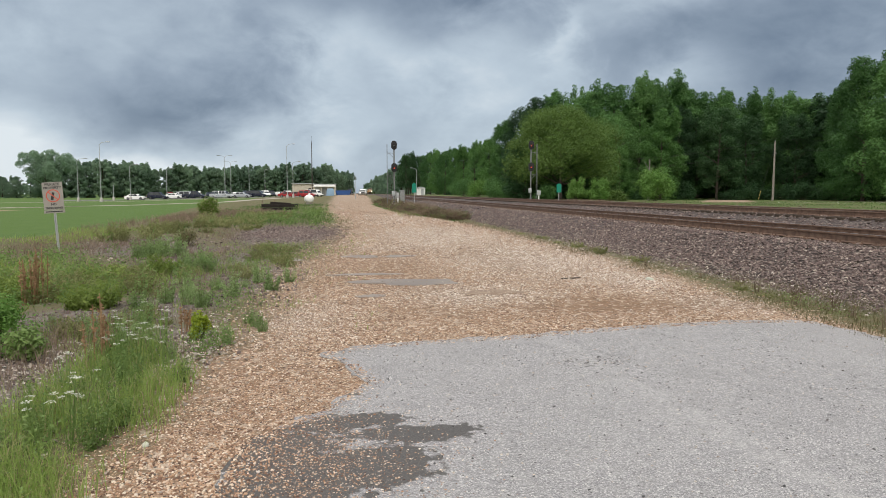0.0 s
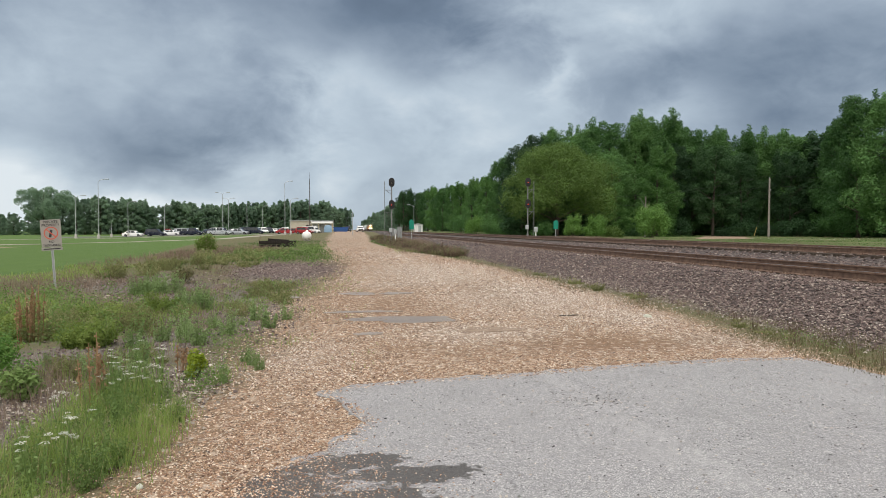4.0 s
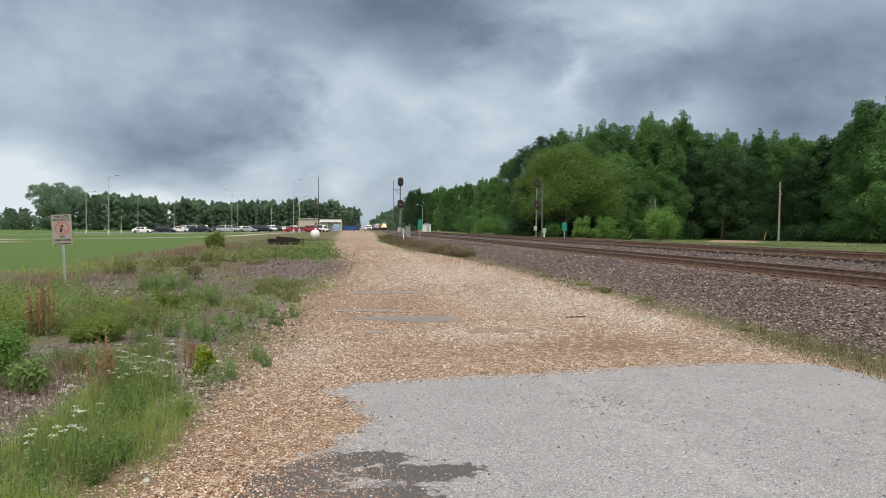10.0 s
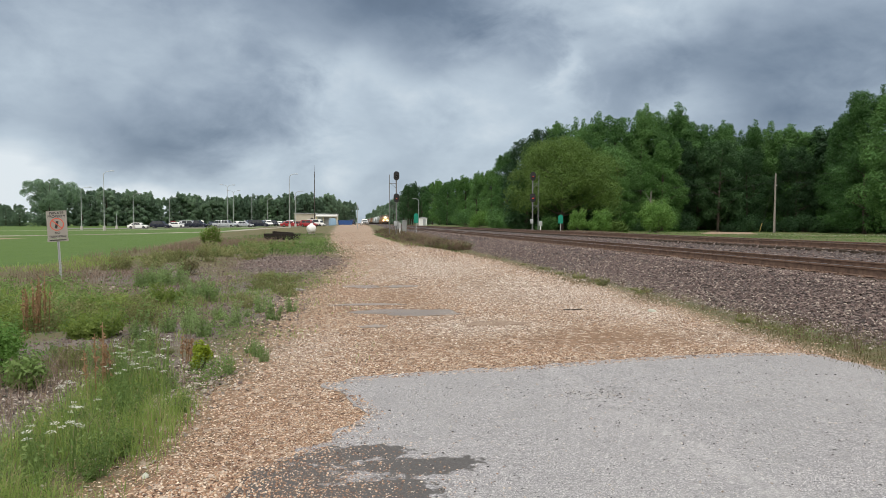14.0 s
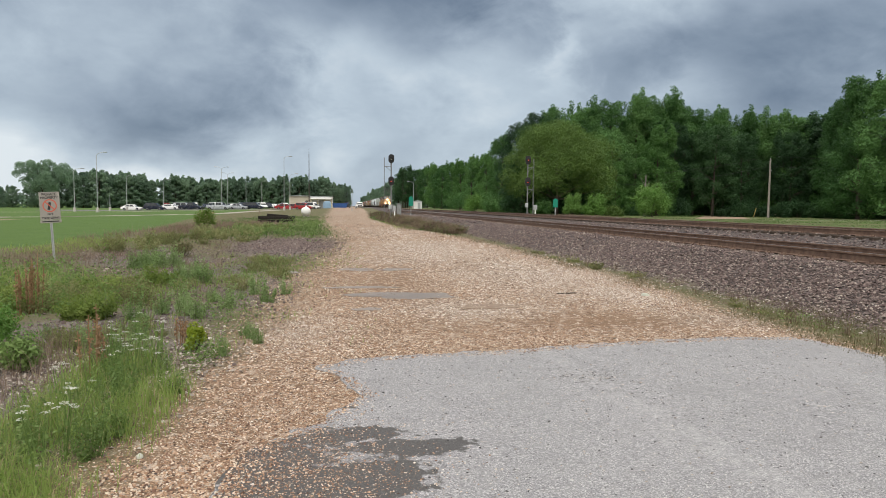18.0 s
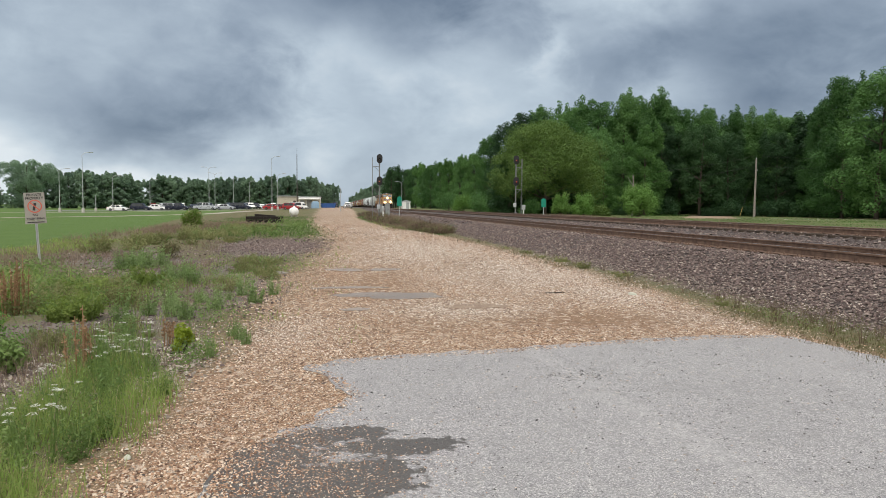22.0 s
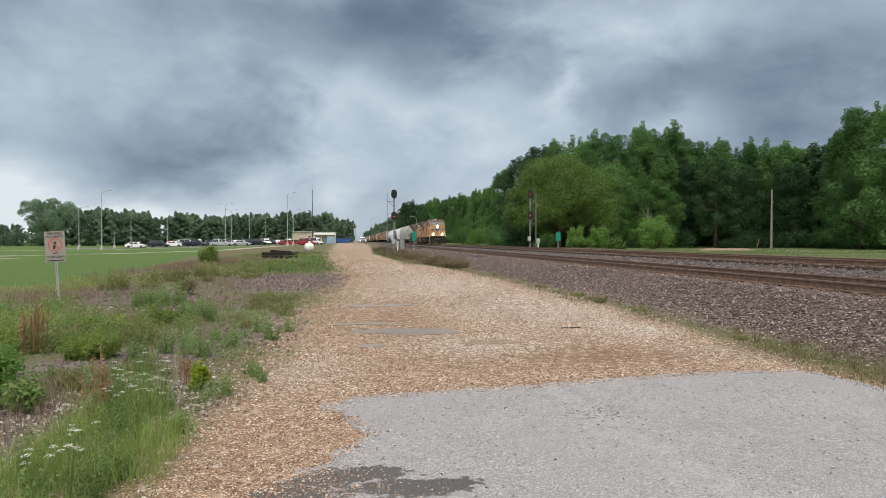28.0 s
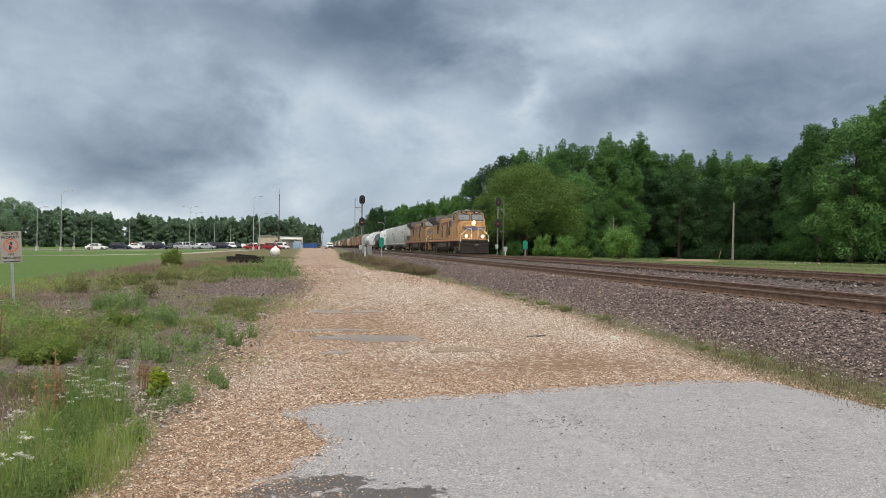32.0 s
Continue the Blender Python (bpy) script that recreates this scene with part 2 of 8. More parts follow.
def ground_material():
    """Lawn, weeds and soil, tan road gravel, dark ballast: mixed by the masks of the sheet, with ragged borders."""
    k = Nodes("ground", 0.92, 0.0, 0.2)
    n1, n2, n3 = k.noise(0.6, 5), k.noise(4.0, 5), k.noise(30.0, 4)
    rag = k.math("ADD", k.math("MULTIPLY", k.math("SUBTRACT", n1, 0.5), 0.7), k.math("MULTIPLY", k.math("SUBTRACT", n2, 0.5), 0.8))

    def mask(name, soft=0.25):
        v = k.math("ADD", k.attr(name), rag)
        n = k.add("ShaderNodeMapRange")
        n.interpolation_type = "SMOOTHSTEP"
        n.inputs["From Min"].default_value, n.inputs["From Max"].default_value = 0.5 - soft, 0.5 + soft
        k.put(n.inputs["Value"], v)
        return n.outputs[0]

    # weeds, thatch and bare earth
    weed = k.ramp(k.math("ADD", k.math("MULTIPLY", n2, 0.6), k.math("MULTIPLY", n1, 0.4)),
                  [(0.3, (0.15, 0.105, 0.075)), (0.46, (0.19, 0.15, 0.09)), (0.56, (0.13, 0.14, 0.05)), (0.72, (0.10, 0.15, 0.035))])
    weed = k.mix(0.45, weed, k.ramp(n3, [(0.3, (0.03, 0.03, 0.018)), (0.7, (0.16, 0.16, 0.085))]))
    lawn = k.ramp(n1, [(0.3, (0.072, 0.128, 0.031)), (0.7, (0.102, 0.165, 0.041))])
    lawn = k.mix(0.35, lawn, k.ramp(n2, [(0.3, (0.06, 0.11, 0.025)), (0.7, (0.125, 0.185, 0.052))]))
    # tan creek gravel: stone cells of several tints in damp earth
    cell = k.voronoi(52.0, "F1", "Color")
    edge = k.voronoi(52.0, "F1", "Distance")
    sep = k.add("ShaderNodeSeparateColor")
    k.put(sep.inputs[0], cell)
    tan = k.ramp(sep.outputs[0], [(0.0, (0.26, 0.155, 0.10)), (0.3, (0.40, 0.26, 0.17)), (0.6, (0.50, 0.36, 0.255)), (0.85, (0.57, 0.47, 0.37)), (1.0, (0.64, 0.58, 0.49))])
    earth = k.ramp(n3, [(0.3, (0.26, 0.155, 0.095)), (0.7, (0.40, 0.26, 0.17))])
    tracks = k.noise(0.5, 4, 0.6, k.scaled((1.0, 0.22, 1.0)))
    packed = k.ramp(k.math("ADD", k.math("MULTIPLY", tracks, 0.75), k.math("MULTIPLY", n2, 0.25)), [(0.44, 0.2), (0.62, 0.6)])
    pale = k.ramp(k.noise(0.33, 3, 0.5, k.scaled((1.0, 0.5, 1.0))), [(0.42, 0.0), (0.62, 0.65)])
    tan = k.mix(packed, tan, earth)
    pale = k.math("MAXIMUM", k.math("MULTIPLY", pale, 0.35), k.math("MULTIPLY", k.attr("pale"), 0.92))
    tan = k.mix(pale, tan, k.ramp(sep.outputs[1], [(0.0, (0.36, 0.27, 0.20)), (0.5, (0.52, 0.43, 0.34)), (1.0, (0.68, 0.62, 0.53))]))
    tan = k.mix(k.math("MULTIPLY", k.attr("packed"), k.ramp(n2, [(0.3, 0.45), (0.6, 0.9)])), tan, k.mix(0.5, earth, (0.27, 0.165, 0.10)))
    # shade in the gaps between gravel stones, painted along the cell rims
    tan = k.mix(k.ramp(edge, [(0.0, 0.0), (0.3, 0.0), (0.7, 0.5)]), tan, (0.17, 0.105, 0.065))
    tan = k.mix(0.35, tan, k.mix(1.0, tan, k.ramp(k.noise(75.0, 3), [(0.35, 0.4), (0.6, 1.0)]), "MULTIPLY"))
    coarse = k.add("ShaderNodeSeparateColor")
    k.put(coarse.inputs[0], k.voronoi(15.0, "F1", "Color"))
    tan = k.mix(0.55, tan, k.mix(1.0, tan, k.ramp(coarse.outputs[0], [(0.0, 0.45), (0.35, 0.85), (1.0, 1.0)]), "MULTIPLY"))
    tan = k.mix(k.ramp(coarse.outputs[1], [(0.8, 0.0), (0.95, 0.55)]), tan, (0.66, 0.56, 0.46))
    # ballast: dark purple-grey broken stone
    cell2 = k.voronoi(17.0, "F1", "Color")
    sep2 = k.add("ShaderNodeSeparateColor")
    k.put(sep2.inputs[0], cell2)
    bal = k.ramp(sep2.outputs[0], [(0.0, (0.05, 0.038, 0.036)), (0.5, (0.10, 0.078, 0.072)), (0.85, (0.16, 0.13, 0.12)), (1.0, (0.28, 0.24, 0.21))])
    # gap shade between ballast stones, put into the colour as near-black rims
    bal = k.mix(k.ramp(k.voronoi(17.0), [(0.4, 0.0), (0.8, 0.7)]), bal, (0.028, 0.024, 0.024))
    dust = k.ramp(n1, [(0.35, (0.13, 0.115, 0.105)), (0.65, (0.21, 0.185, 0.165))])
    col = k.mix(mask("lawn", 0.12), weed, lawn)
    col = k.mix(mask("dust"), col, dust)
    col = k.mix(mask("tan"), col, tan)
    col = k.mix(mask("ballast", 0.2), col, bal)
    col = k.mix(mask("dirt"), col, k.ramp(n2, [(0.3, (0.26, 0.185, 0.13)), (0.7, (0.36, 0.27, 0.20))]))
    h = k.math("ADD", k.math("MULTIPLY", k.math("SUBTRACT", 1.0, edge), 0.8), k.math("MULTIPLY", n3, 0.5))
    k.bump(h, 0.9, 0.02)
    return k.done(col)


SEAM = (-0.106, 2.89)   # slope and offset across of the old joint


def asphalt_material():
    k = Nodes("asphalt", 0.85, 0.0, 0.35)
    n1, n2, n3 = k.noise(0.7, 5), k.noise(9.0, 5), k.noise(160.0, 3)
    col = k.ramp(n1, [(0.3, (0.245, 0.238, 0.243)), (0.7, (0.308, 0.299, 0.303))])
    agg = k.voronoi(150.0, "F1", "Color")
    sep = k.add("ShaderNodeSeparateColor")
    k.put(sep.inputs[0], agg)
    col = k.mix(0.62, col, k.ramp(sep.outputs[0], [(0.0, (0.06, 0.06, 0.065)), (0.22, (0.16, 0.158, 0.165)), (0.55, (0.285, 0.28, 0.288)), (0.85, (0.44, 0.43, 0.43)), (1.0, (0.80, 0.78, 0.75))]))
    # worn pale band along an old joint
    xyz = k.add("ShaderNodeSeparateXYZ")
    k.put(xyz.inputs[0], k.co)
    off = k.math("SUBTRACT", xyz.outputs[0], k.math("ADD", k.math("MULTIPLY", xyz.outputs[1], SEAM[0]), SEAM[1]))
    off = k.math("ABSOLUTE", k.math("ADD", off, k.math("MULTIPLY", k.math("SUBTRACT", n1, 0.5), 0.25)))
    col = k.mix(k.math("MULTIPLY", k.ramp(off, [(0.0, 0.38), (0.2, 0.0)]), k.ramp(n2, [(0.35, 0.2), (0.65, 1.0)])), col, (0.44, 0.43, 0.425))
    col = k.mix(k.ramp(k.noise(2.2, 6, 0.7), [(0.52, 0.0), (0.72, 0.4)]), col, (0.17, 0.168, 0.17))
    col = k.mix(k.ramp(n2, [(0.45, 0.0), (0.75, 0.3)]), col, (0.36, 0.35, 0.335))
    # damp patches with a ragged rim
    w = k.math("ADD", k.attr("wet"), k.math("ADD", k.math("MULTIPLY", k.math("SUBTRACT", n2, 0.5), 1.5), k.math("MULTIPLY", k.math("SUBTRACT", k.noise(3.0, 5), 0.5), 0.9)))
    wet = k.ramp(w, [(0.42, 0.0), (0.54, 1.0)])
    col = k.mix(wet, col, k.mix(0.14, (0.058, 0.052, 0.047), col))
    k.bump(k.math("ADD", k.math("MULTIPLY", n3, 0.5), k.math("MULTIPLY", sep.outputs[1], 0.6)), 0.45, 0.006)
    return k.done(col, k.ramp(wet, [(0.0, 0.9), (1.0, 0.62)]))


def stones(name, stops, rough=0.85, spec=0.3, cream=None):
    k = Nodes(name, rough, 0.0, spec)
    col = k.ramp(k.island(), stops)
    if cream:
        col = k.mix(k.ramp(k.noise(0.33, 3, 0.5, k.scaled((1.0, 0.5, 1.0))), [(0.4, 0.0), (0.62, 0.6)]), col, k.mix(0.55, col, cream))
    col = k.mix(0.4, col, k.mix(1.0, col, k.ramp(k.noise(70.0, 4), [(0.3, 0.35), (0.65, 1.0)]), "MULTIPLY"))
    k.bump(k.noise(120.0, 3), 0.4, 0.006)
    return k.done(col)


def rusty(name, local=False):
    k = Nodes(name, 0.75, 0.25, 0.4, local)
    n = k.noise(7.0, 6)
    col = k.ramp(n, [(0.3, (0.10, 0.062, 0.046)), (0.55, (0.185, 0.118, 0.086)), (0.8, (0.27, 0.18, 0.13))])
    k.bump(k.noise(60, 4), 0.2, 0.004)
    return k.done(col)


def bark(name, a, b):
    k = Nodes(name, 0.9, 0.0, 0.2, True)
    n = k.noise(3.0, 6, 0.65, k.scaled((6.0, 6.0, 1.0)))
    k.bump(n, 0.6, 0.03)
    return k.done(k.ramp(n, [(0.3, a), (0.7, b)]))


M = {}
M["ground"], M["asphalt"] = ground_material(), asphalt_material()
M["gravel"] = stones("gravel", [(0.0, (0.085, 0.055, 0.042)), (0.2, (0.23, 0.13, 0.088)), (0.4, (0.41, 0.25, 0.157)), (0.6, (0.54, 0.37, 0.25)), (0.76, (0.66, 0.51, 0.385)), (0.92, (0.80, 0.70, 0.575)), (1.0, (0.09, 0.075, 0.07))])
M["pale_gravel"] = stones("pale_gravel", [(0.0, (0.11, 0.075, 0.058)), (0.25, (0.32, 0.22, 0.165)), (0.5, (0.55, 0.43, 0.345)), (0.75, (0.70, 0.60, 0.515)), (1.0, (0.84, 0.78, 0.70))])
M["ballast"] = stones("ballast", [(0.0, (0.088, 0.062, 0.056)), (0.4, (0.145, 0.105, 0.096)), (0.7, (0.195, 0.148, 0.134)), (0.93, (0.26, 0.205, 0.18)), (1.0, (0.42, 0.36, 0.305))])
M["chips"] = stones("chips", [(0.0, (0.05, 0.05, 0.05)), (0.55, (0.14, 0.13, 0.13)), (0.7, (0.4, 0.33, 0.27)), (1.0, (0.66, 0.62, 0.57))])
M["foot_gravel"] = stones("foot_gravel", [(0.0, (0.17, 0.14, 0.12)), (0.4, (0.30, 0.255, 0.215)), (0.8, (0.44, 0.385, 0.33)), (1.0, (0.6, 0.55, 0.48))])
M["rail_side"] = rusty("rail_rust")
kk = Nodes("rail_top", 0.32, 0.9, 0.5)
M["rail_top"] = kk.done(kk.ramp(kk.noise(9.0, 4), [(0.3, (0.20, 0.18, 0.17)), (0.7, (0.36, 0.34, 0.33))]))
M["tie"] = bark("tie_wood", (0.035, 0.026, 0.02), (0.085, 0.066, 0.052))
M["old_tie"] = bark("creosoted_tie", (0.012, 0.010, 0.009), (0.034, 0.028, 0.024))
M["bark"] = bark("bark", (0.045, 0.036, 0.028), (0.12, 0.10, 0.08))
M["pole_wood"] = bark("pole_wood", (0.17, 0.15, 0.13), (0.31, 0.285, 0.255))
M["leaf"] = leafy("leaf_wood", (0.036, 0.096, 0.026), (0.066, 0.155, 0.042), (0.125, 0.25, 0.072), 0.34)
# dark crowns; also the shade inside the wood, put into the leaf colour
M["leaf_dark_shade"] = leafy("leaf_dark_shade", (0.020, 0.052, 0.020), (0.034, 0.084, 0.030), (0.056, 0.12, 0.042), 0.35)
M["leaf_willow"] = leafy("leaf_willow", (0.056, 0.104, 0.021), (0.086, 0.152, 0.031), (0.130, 0.21, 0.048), 0.34)
M["leaf_bright"] = leafy("leaf_bright", (0.08, 0.165, 0.032), (0.12, 0.24, 0.048), (0.18, 0.32, 0.08))
# far foliage: distance haze is put into this paler, bluish leaf colour
M["leaf_far_haze"] = leafy("leaf_far_haze", (0.135, 0.215, 0.150), (0.20, 0.30, 0.205), (0.265, 0.375, 0.245), 0.55)
M["leaf_mid"] = leafy("leaf_mid", (0.065, 0.15, 0.038), (0.105, 0.225, 0.058), (0.155, 0.295, 0.088))
M["verge_green"] = leafy("verge_green", (0.06, 0.122, 0.030), (0.092, 0.165, 0.042), (0.135, 0.21, 0.065), 0.42)
M["grass"] = leafy("grass_blades", (0.125, 0.205, 0.038), (0.21, 0.315, 0.066), (0.33, 0.42, 0.13), 0.5, 0.6, (0.40, 0.34, 0.19), 0.35)
M["straw"] = leafy("dry_weeds", (0.16, 0.115, 0.085), (0.26, 0.195, 0.145), (0.40, 0.325, 0.24), 0.25, 0.8, None, 0.35)
M["olive_grass"] = leafy("olive_grass", (0.095, 0.088, 0.036), (0.15, 0.142, 0.062), (0.225, 0.215, 0.105), 0.4, 0.7, (0.25, 0.195, 0.125), 0.35)
M["olive_weed"] = leafy("olive_weed", (0.14, 0.145, 0.055), (0.22, 0.225, 0.09), (0.32, 0.325, 0.15), 0.45)
M["herb"] = leafy("dark_herb", (0.125, 0.18, 0.036), (0.19, 0.26, 0.056), (0.27, 0.34, 0.095), 0.45)
M["feather"] = leafy("blue_green_weed", (0.16, 0.24, 0.085), (0.235, 0.335, 0.13), (0.32, 0.42, 0.185), 0.5)
M["weed_leaf"] = leafy("weed_leaf", (0.11, 0.18, 0.05), (0.17, 0.26, 0.075), (0.25, 0.34, 0.12), 0.4)
M["yellow_leaf"] = leafy("yellow_leaf", (0.20, 0.27, 0.02), (0.27, 0.34, 0.03), (0.36, 0.42, 0.05), 0.45)
M["rust_stalk"] = leafy("rust_stalk", (0.24, 0.14, 0.07), (0.34, 0.21, 0.115), (0.43, 0.30, 0.18), 0.35)
M["petal"] = leafy("white_petal", (0.45, 0.46, 0.38), (0.6, 0.61, 0.52), (0.72, 0.72, 0.64), 0.2)
kk = Nodes("puddle", 0.38, 0.0, 0.25)
kk.bump(kk.noise(5.0, 3), 0.05, 0.01)
M["puddle"] = kk.done(kk.ramp(kk.noise(2.0, 4), [(0.3, (0.185, 0.15, 0.125)), (0.7, (0.24, 0.20, 0.165))]))
kk = Nodes("mud", 0.8, 0.0, 0.25)
kk.bump(kk.noise(25.0, 4), 0.3, 0.01)
M["mud"] = kk.done(kk.ramp(kk.noise(6.0, 5), [(0.3, (0.21, 0.15, 0.108)), (0.7, (0.31, 0.235, 0.175))]))


def loco_paint(name="loco_yellow", soot=0.86):
    """Faded yellow enamel, streaked downwards with soot and road dust."""
    k = Nodes(name, 0.55, 0.0, 0.4, True)
    streak = k.noise(5.0, 5, 0.7, k.scaled((1.0, 1.0, 0.12)))
    big, fine = k.noise(0.8, 5), k.noise(22.0, 4)
    col = k.ramp(big, [(0.3, (0.42, 0.235, 0.088)), (0.7, (0.55, 0.315, 0.12))])
    col = k.mix(k.ramp(streak, [(1.30 - soot, 0.0), (1.56 - soot, 0.9)]), col, (0.11, 0.075, 0.052))
    col = k.mix(k.ramp(fine, [(0.5, 0.0), (0.8, 0.4)]), col, (0.20, 0.13, 0.08))
    k.bump(fine, 0.1, 0.004)
    return k.done(col)


M["yellow"] = loco_paint()
M["yellow_dirty"] = loco_paint("loco_yellow_dirty", 0.96)
M["loco_grey"] = painted("loco_grey", (0.135, 0.125, 0.115), 0.6, 0, 0.35)
M["under"] = painted("underframe", (0.055, 0.046, 0.04), 0.8, 0.1, 0.4, (0.12, 0.09, 0.07))
M["plow"] = painted("plow_black", (0.028, 0.022, 0.019), 0.8, 0.1, 0.3, (0.07, 0.05, 0.038))
M["truck_grey"] = painted("truck_grey", (0.085, 0.07, 0.06), 0.75, 0.1, 0.4, (0.15, 0.11, 0.08))
M["steel"] = painted("galvanised", (0.42, 0.43, 0.43), 0.45, 0.6, 0.15)
M["lamp_grey"] = painted("lamp_grey", (0.40, 0.42, 0.43), 0.5, 0.2, 0.1)
M["mast_grey"] = painted("mast_grey", (0.20, 0.205, 0.205), 0.6, 0.3, 0.2)
M["case_grey"] = painted("case_grey", (0.27, 0.28, 0.275), 0.55, 0.2, 0.2)
M["white"] = painted("white_paint", (0.78, 0.78, 0.76), 0.45, 0, 0.12)
M["black"] = painted("black_paint", (0.015, 0.015, 0.016), 0.55, 0, 0.1)
M["hopper"] = painted("hopper_grey", (0.42, 0.45, 0.43), 0.55, 0, 0.28)
M["hopper_white"] = painted("hopper_white", (0.70, 0.74, 0.75), 0.5, 0, 0.2)
M["tank_black"] = painted("tank_black", (0.03, 0.03, 0.032), 0.4, 0, 0.3)
M["box_brown"] = painted("box_brown", (0.22, 0.075, 0.04), 0.6, 0, 0.3)
M["box_orange"] = painted("box_orange", (0.26, 0.135, 0.07), 0.65, 0, 0.35)
M["box_ochre"] = painted("box_ochre", (0.38, 0.28, 0.12), 0.65, 0, 0.35)
M["blue"] = painted("deep_blue", (0.03, 0.08, 0.26), 0.45, 0, 0.2)
M["red"] = painted("red_paint", (0.30, 0.018, 0.022), 0.35, 0, 0.08)
M["green_sign"] = painted("green_sign", (0.0, 0.20, 0.13), 0.4, 0, 0.08)
M["sign_white"] = painted("sign_face", (0.30, 0.28, 0.25), 0.5, 0.1, 0.2)
M["ink"] = painted("sign_ink", (0.025, 0.025, 0.025), 0.6, 0, 0.05)
M["sign_red"] = painted("sign_red", (0.55, 0.10, 0.06), 0.5, 0, 0.1)
M["concrete"] = painted("concrete", (0.42, 0.40, 0.37), 0.85, 0, 0.3)
M["tarp"] = painted("blue_tarp", (0.03, 0.10, 0.30), 0.5, 0, 0.15)
M["beige"] = painted("beige_siding", (0.50, 0.455, 0.37), 0.7, 0, 0.15)
M["rubber"] = painted("rubber", (0.02, 0.02, 0.02), 0.8, 0, 0.2)
M["yellow_guard"] = painted("yellow_guard", (0.42, 0.32, 0.10), 0.5, 0, 0.1)
M["silver"] = painted("silver_paint", (0.40, 0.42, 0.44), 0.3, 0.4, 0.05)
M["navy"] = painted("navy_paint", (0.012, 0.016, 0.03), 0.25, 0.1, 0.05)
M["maroon"] = painted("maroon_paint", (0.14, 0.012, 0.015), 0.3, 0.1, 0.05)
kk = Nodes("dark_glass", 0.06, 0.0, 0.6)
M["glass"] = kk.done(kk.ramp(kk.noise(1.5, 2), [(0.3, (0.012, 0.016, 0.018)), (0.7, (0.03, 0.036, 0.04))]))
M["red_lens"] = glowing("red_lens", (1.0, 0.10, 0.07), 1.6)


# ---- mesh building ----
class Mesh:
    """Vertices and faces of one part."""

    def __init__(self):
        self.v, self.f = [], []

    def quads(self, vs, fs):
        n = len(self.v)
        self.v += [tuple(p) for p in vs]
        self.f += [tuple(i + n for i in f) for f in fs]
        return self

    def box(self, c, s, b=0.0, m=None):
        """A box of size s about c, its edges cut back by b."""
        hx, hy, hz = (x / 2 for x in s)
        b = min(b, hx * 0.9, hy * 0.9, hz * 0.9)
        vs, fs = [], []
        if b <= 0:
            for sx in (-1, 1):
                for sy in (-1, 1):
                    for sz in (-1, 1):
                        vs.append((sx * hx, sy * hy, sz * hz))
            fs = [(0, 1, 3, 2), (4, 6, 7, 5), (0, 4, 5, 1), (2, 3, 7, 6), (0, 2, 6, 4), (1, 5, 7, 3)]
        else:
            idx = {}
            for sx in (-1, 1):
                for sy in (-1, 1):
                    for sz in (-1, 1):
                        for a in range(3):
                            p = [sx * (hx - b), sy * (hy - b), sz * (hz - b)]
                            p[a] = (sx * hx, sy * hy, sz * hz)[a]
                            idx[sx, sy, sz, a] = len(vs)
                            vs.append(tuple(p))
            for a in range(3):
                u, w = [i for i in range(3) if i != a]
                for s0 in (-1, 1):
                    q = []
                    for su, sw in ((-1, -1), (1, -1), (1, 1), (-1, 1)):
                        k = [0, 0, 0]
                        k[a], k[u], k[w] = s0, su, sw
                        q.append(idx[(*k, a)])
                    fs.append(tuple(q))
                for su in (-1, 1):
                    for sw in (-1, 1):
                        q = []
                        for sa, ax in ((-1, u), (-1, w), (1, w), (1, u)):
                            k = [0, 0, 0]
                            k[a], k[u], k[w] = sa, su, sw
                            q.append(idx[(*k, ax)])
                        fs.append(tuple(q))
            for sx in (-1, 1):
                for sy in (-1, 1):
                    for sz in (-1, 1):
                        fs.append(tuple(idx[sx, sy, sz, a] for a in range(3)))
        m = (Matrix.Translation(c) @ m) if m is not None else Matrix.Translation(c)
        return self.quads([m @ Vector(p) for p in vs], fs)

    def tube(self, p0, p1, r0, r1=None, n=10, caps=True):
        p0, p1 = Vector(p0), Vector(p1)
        r1 = r0 if r1 is None else r1
        q = (p1 - p0).to_track_quat("Z", "Y")
        vs = []
        for p, r in ((p0, r0), (p1, r1)):
            for i in range(n):
                a = 2 * math.pi * i / n
                vs.append(p + q @ Vector((r * math.cos(a), r * math.sin(a), 0)))
        fs = [(i, (i + 1) % n, n + (i + 1) % n, n + i) for i in range(n)]
        if caps:
            fs += [tuple(range(n - 1, -1, -1)), tuple(range(n, 2 * n))]
        return self.quads(vs, fs)

    def line(self, pts, r, n=6):
        for a, b in zip(pts, pts[1:]):
            self.tube(a, b, r, r, n)
        return self

    def lathe(self, prof, n=16, m=None):
        """Profile of (radius, height) turned about z."""
        vs = []
        for r, z in prof:
            for i in range(n):
                a = 2 * math.pi * i / n
                vs.append(Vector((r * math.cos(a), r * math.sin(a), z)))
        if m is not None:
            vs = [m @ p for p in vs]
        fs = []
        for j in range(len(prof) - 1):
            for i in range(n):
                fs.append((j * n + i, j * n + (i + 1) % n, (j + 1) * n + (i + 1) % n, (j + 1) * n + i))
        fs += [tuple(range(n - 1, -1, -1)), tuple(range((len(prof) - 1) * n, len(prof) * n))]
        return self.quads(vs, fs)

    def prism(self, pts, axis, lo, hi):
        """A flat outline pushed along an axis; outline in the other two axes, in order."""
        def at(p, h):
            return {"x": (h, p[0], p[1]), "y": (p[0], h, p[1]), "z": (p[0], p[1], h)}[axis]
        n = len(pts)
        vs = [at(p, lo) for p in pts] + [at(p, hi) for p in pts]
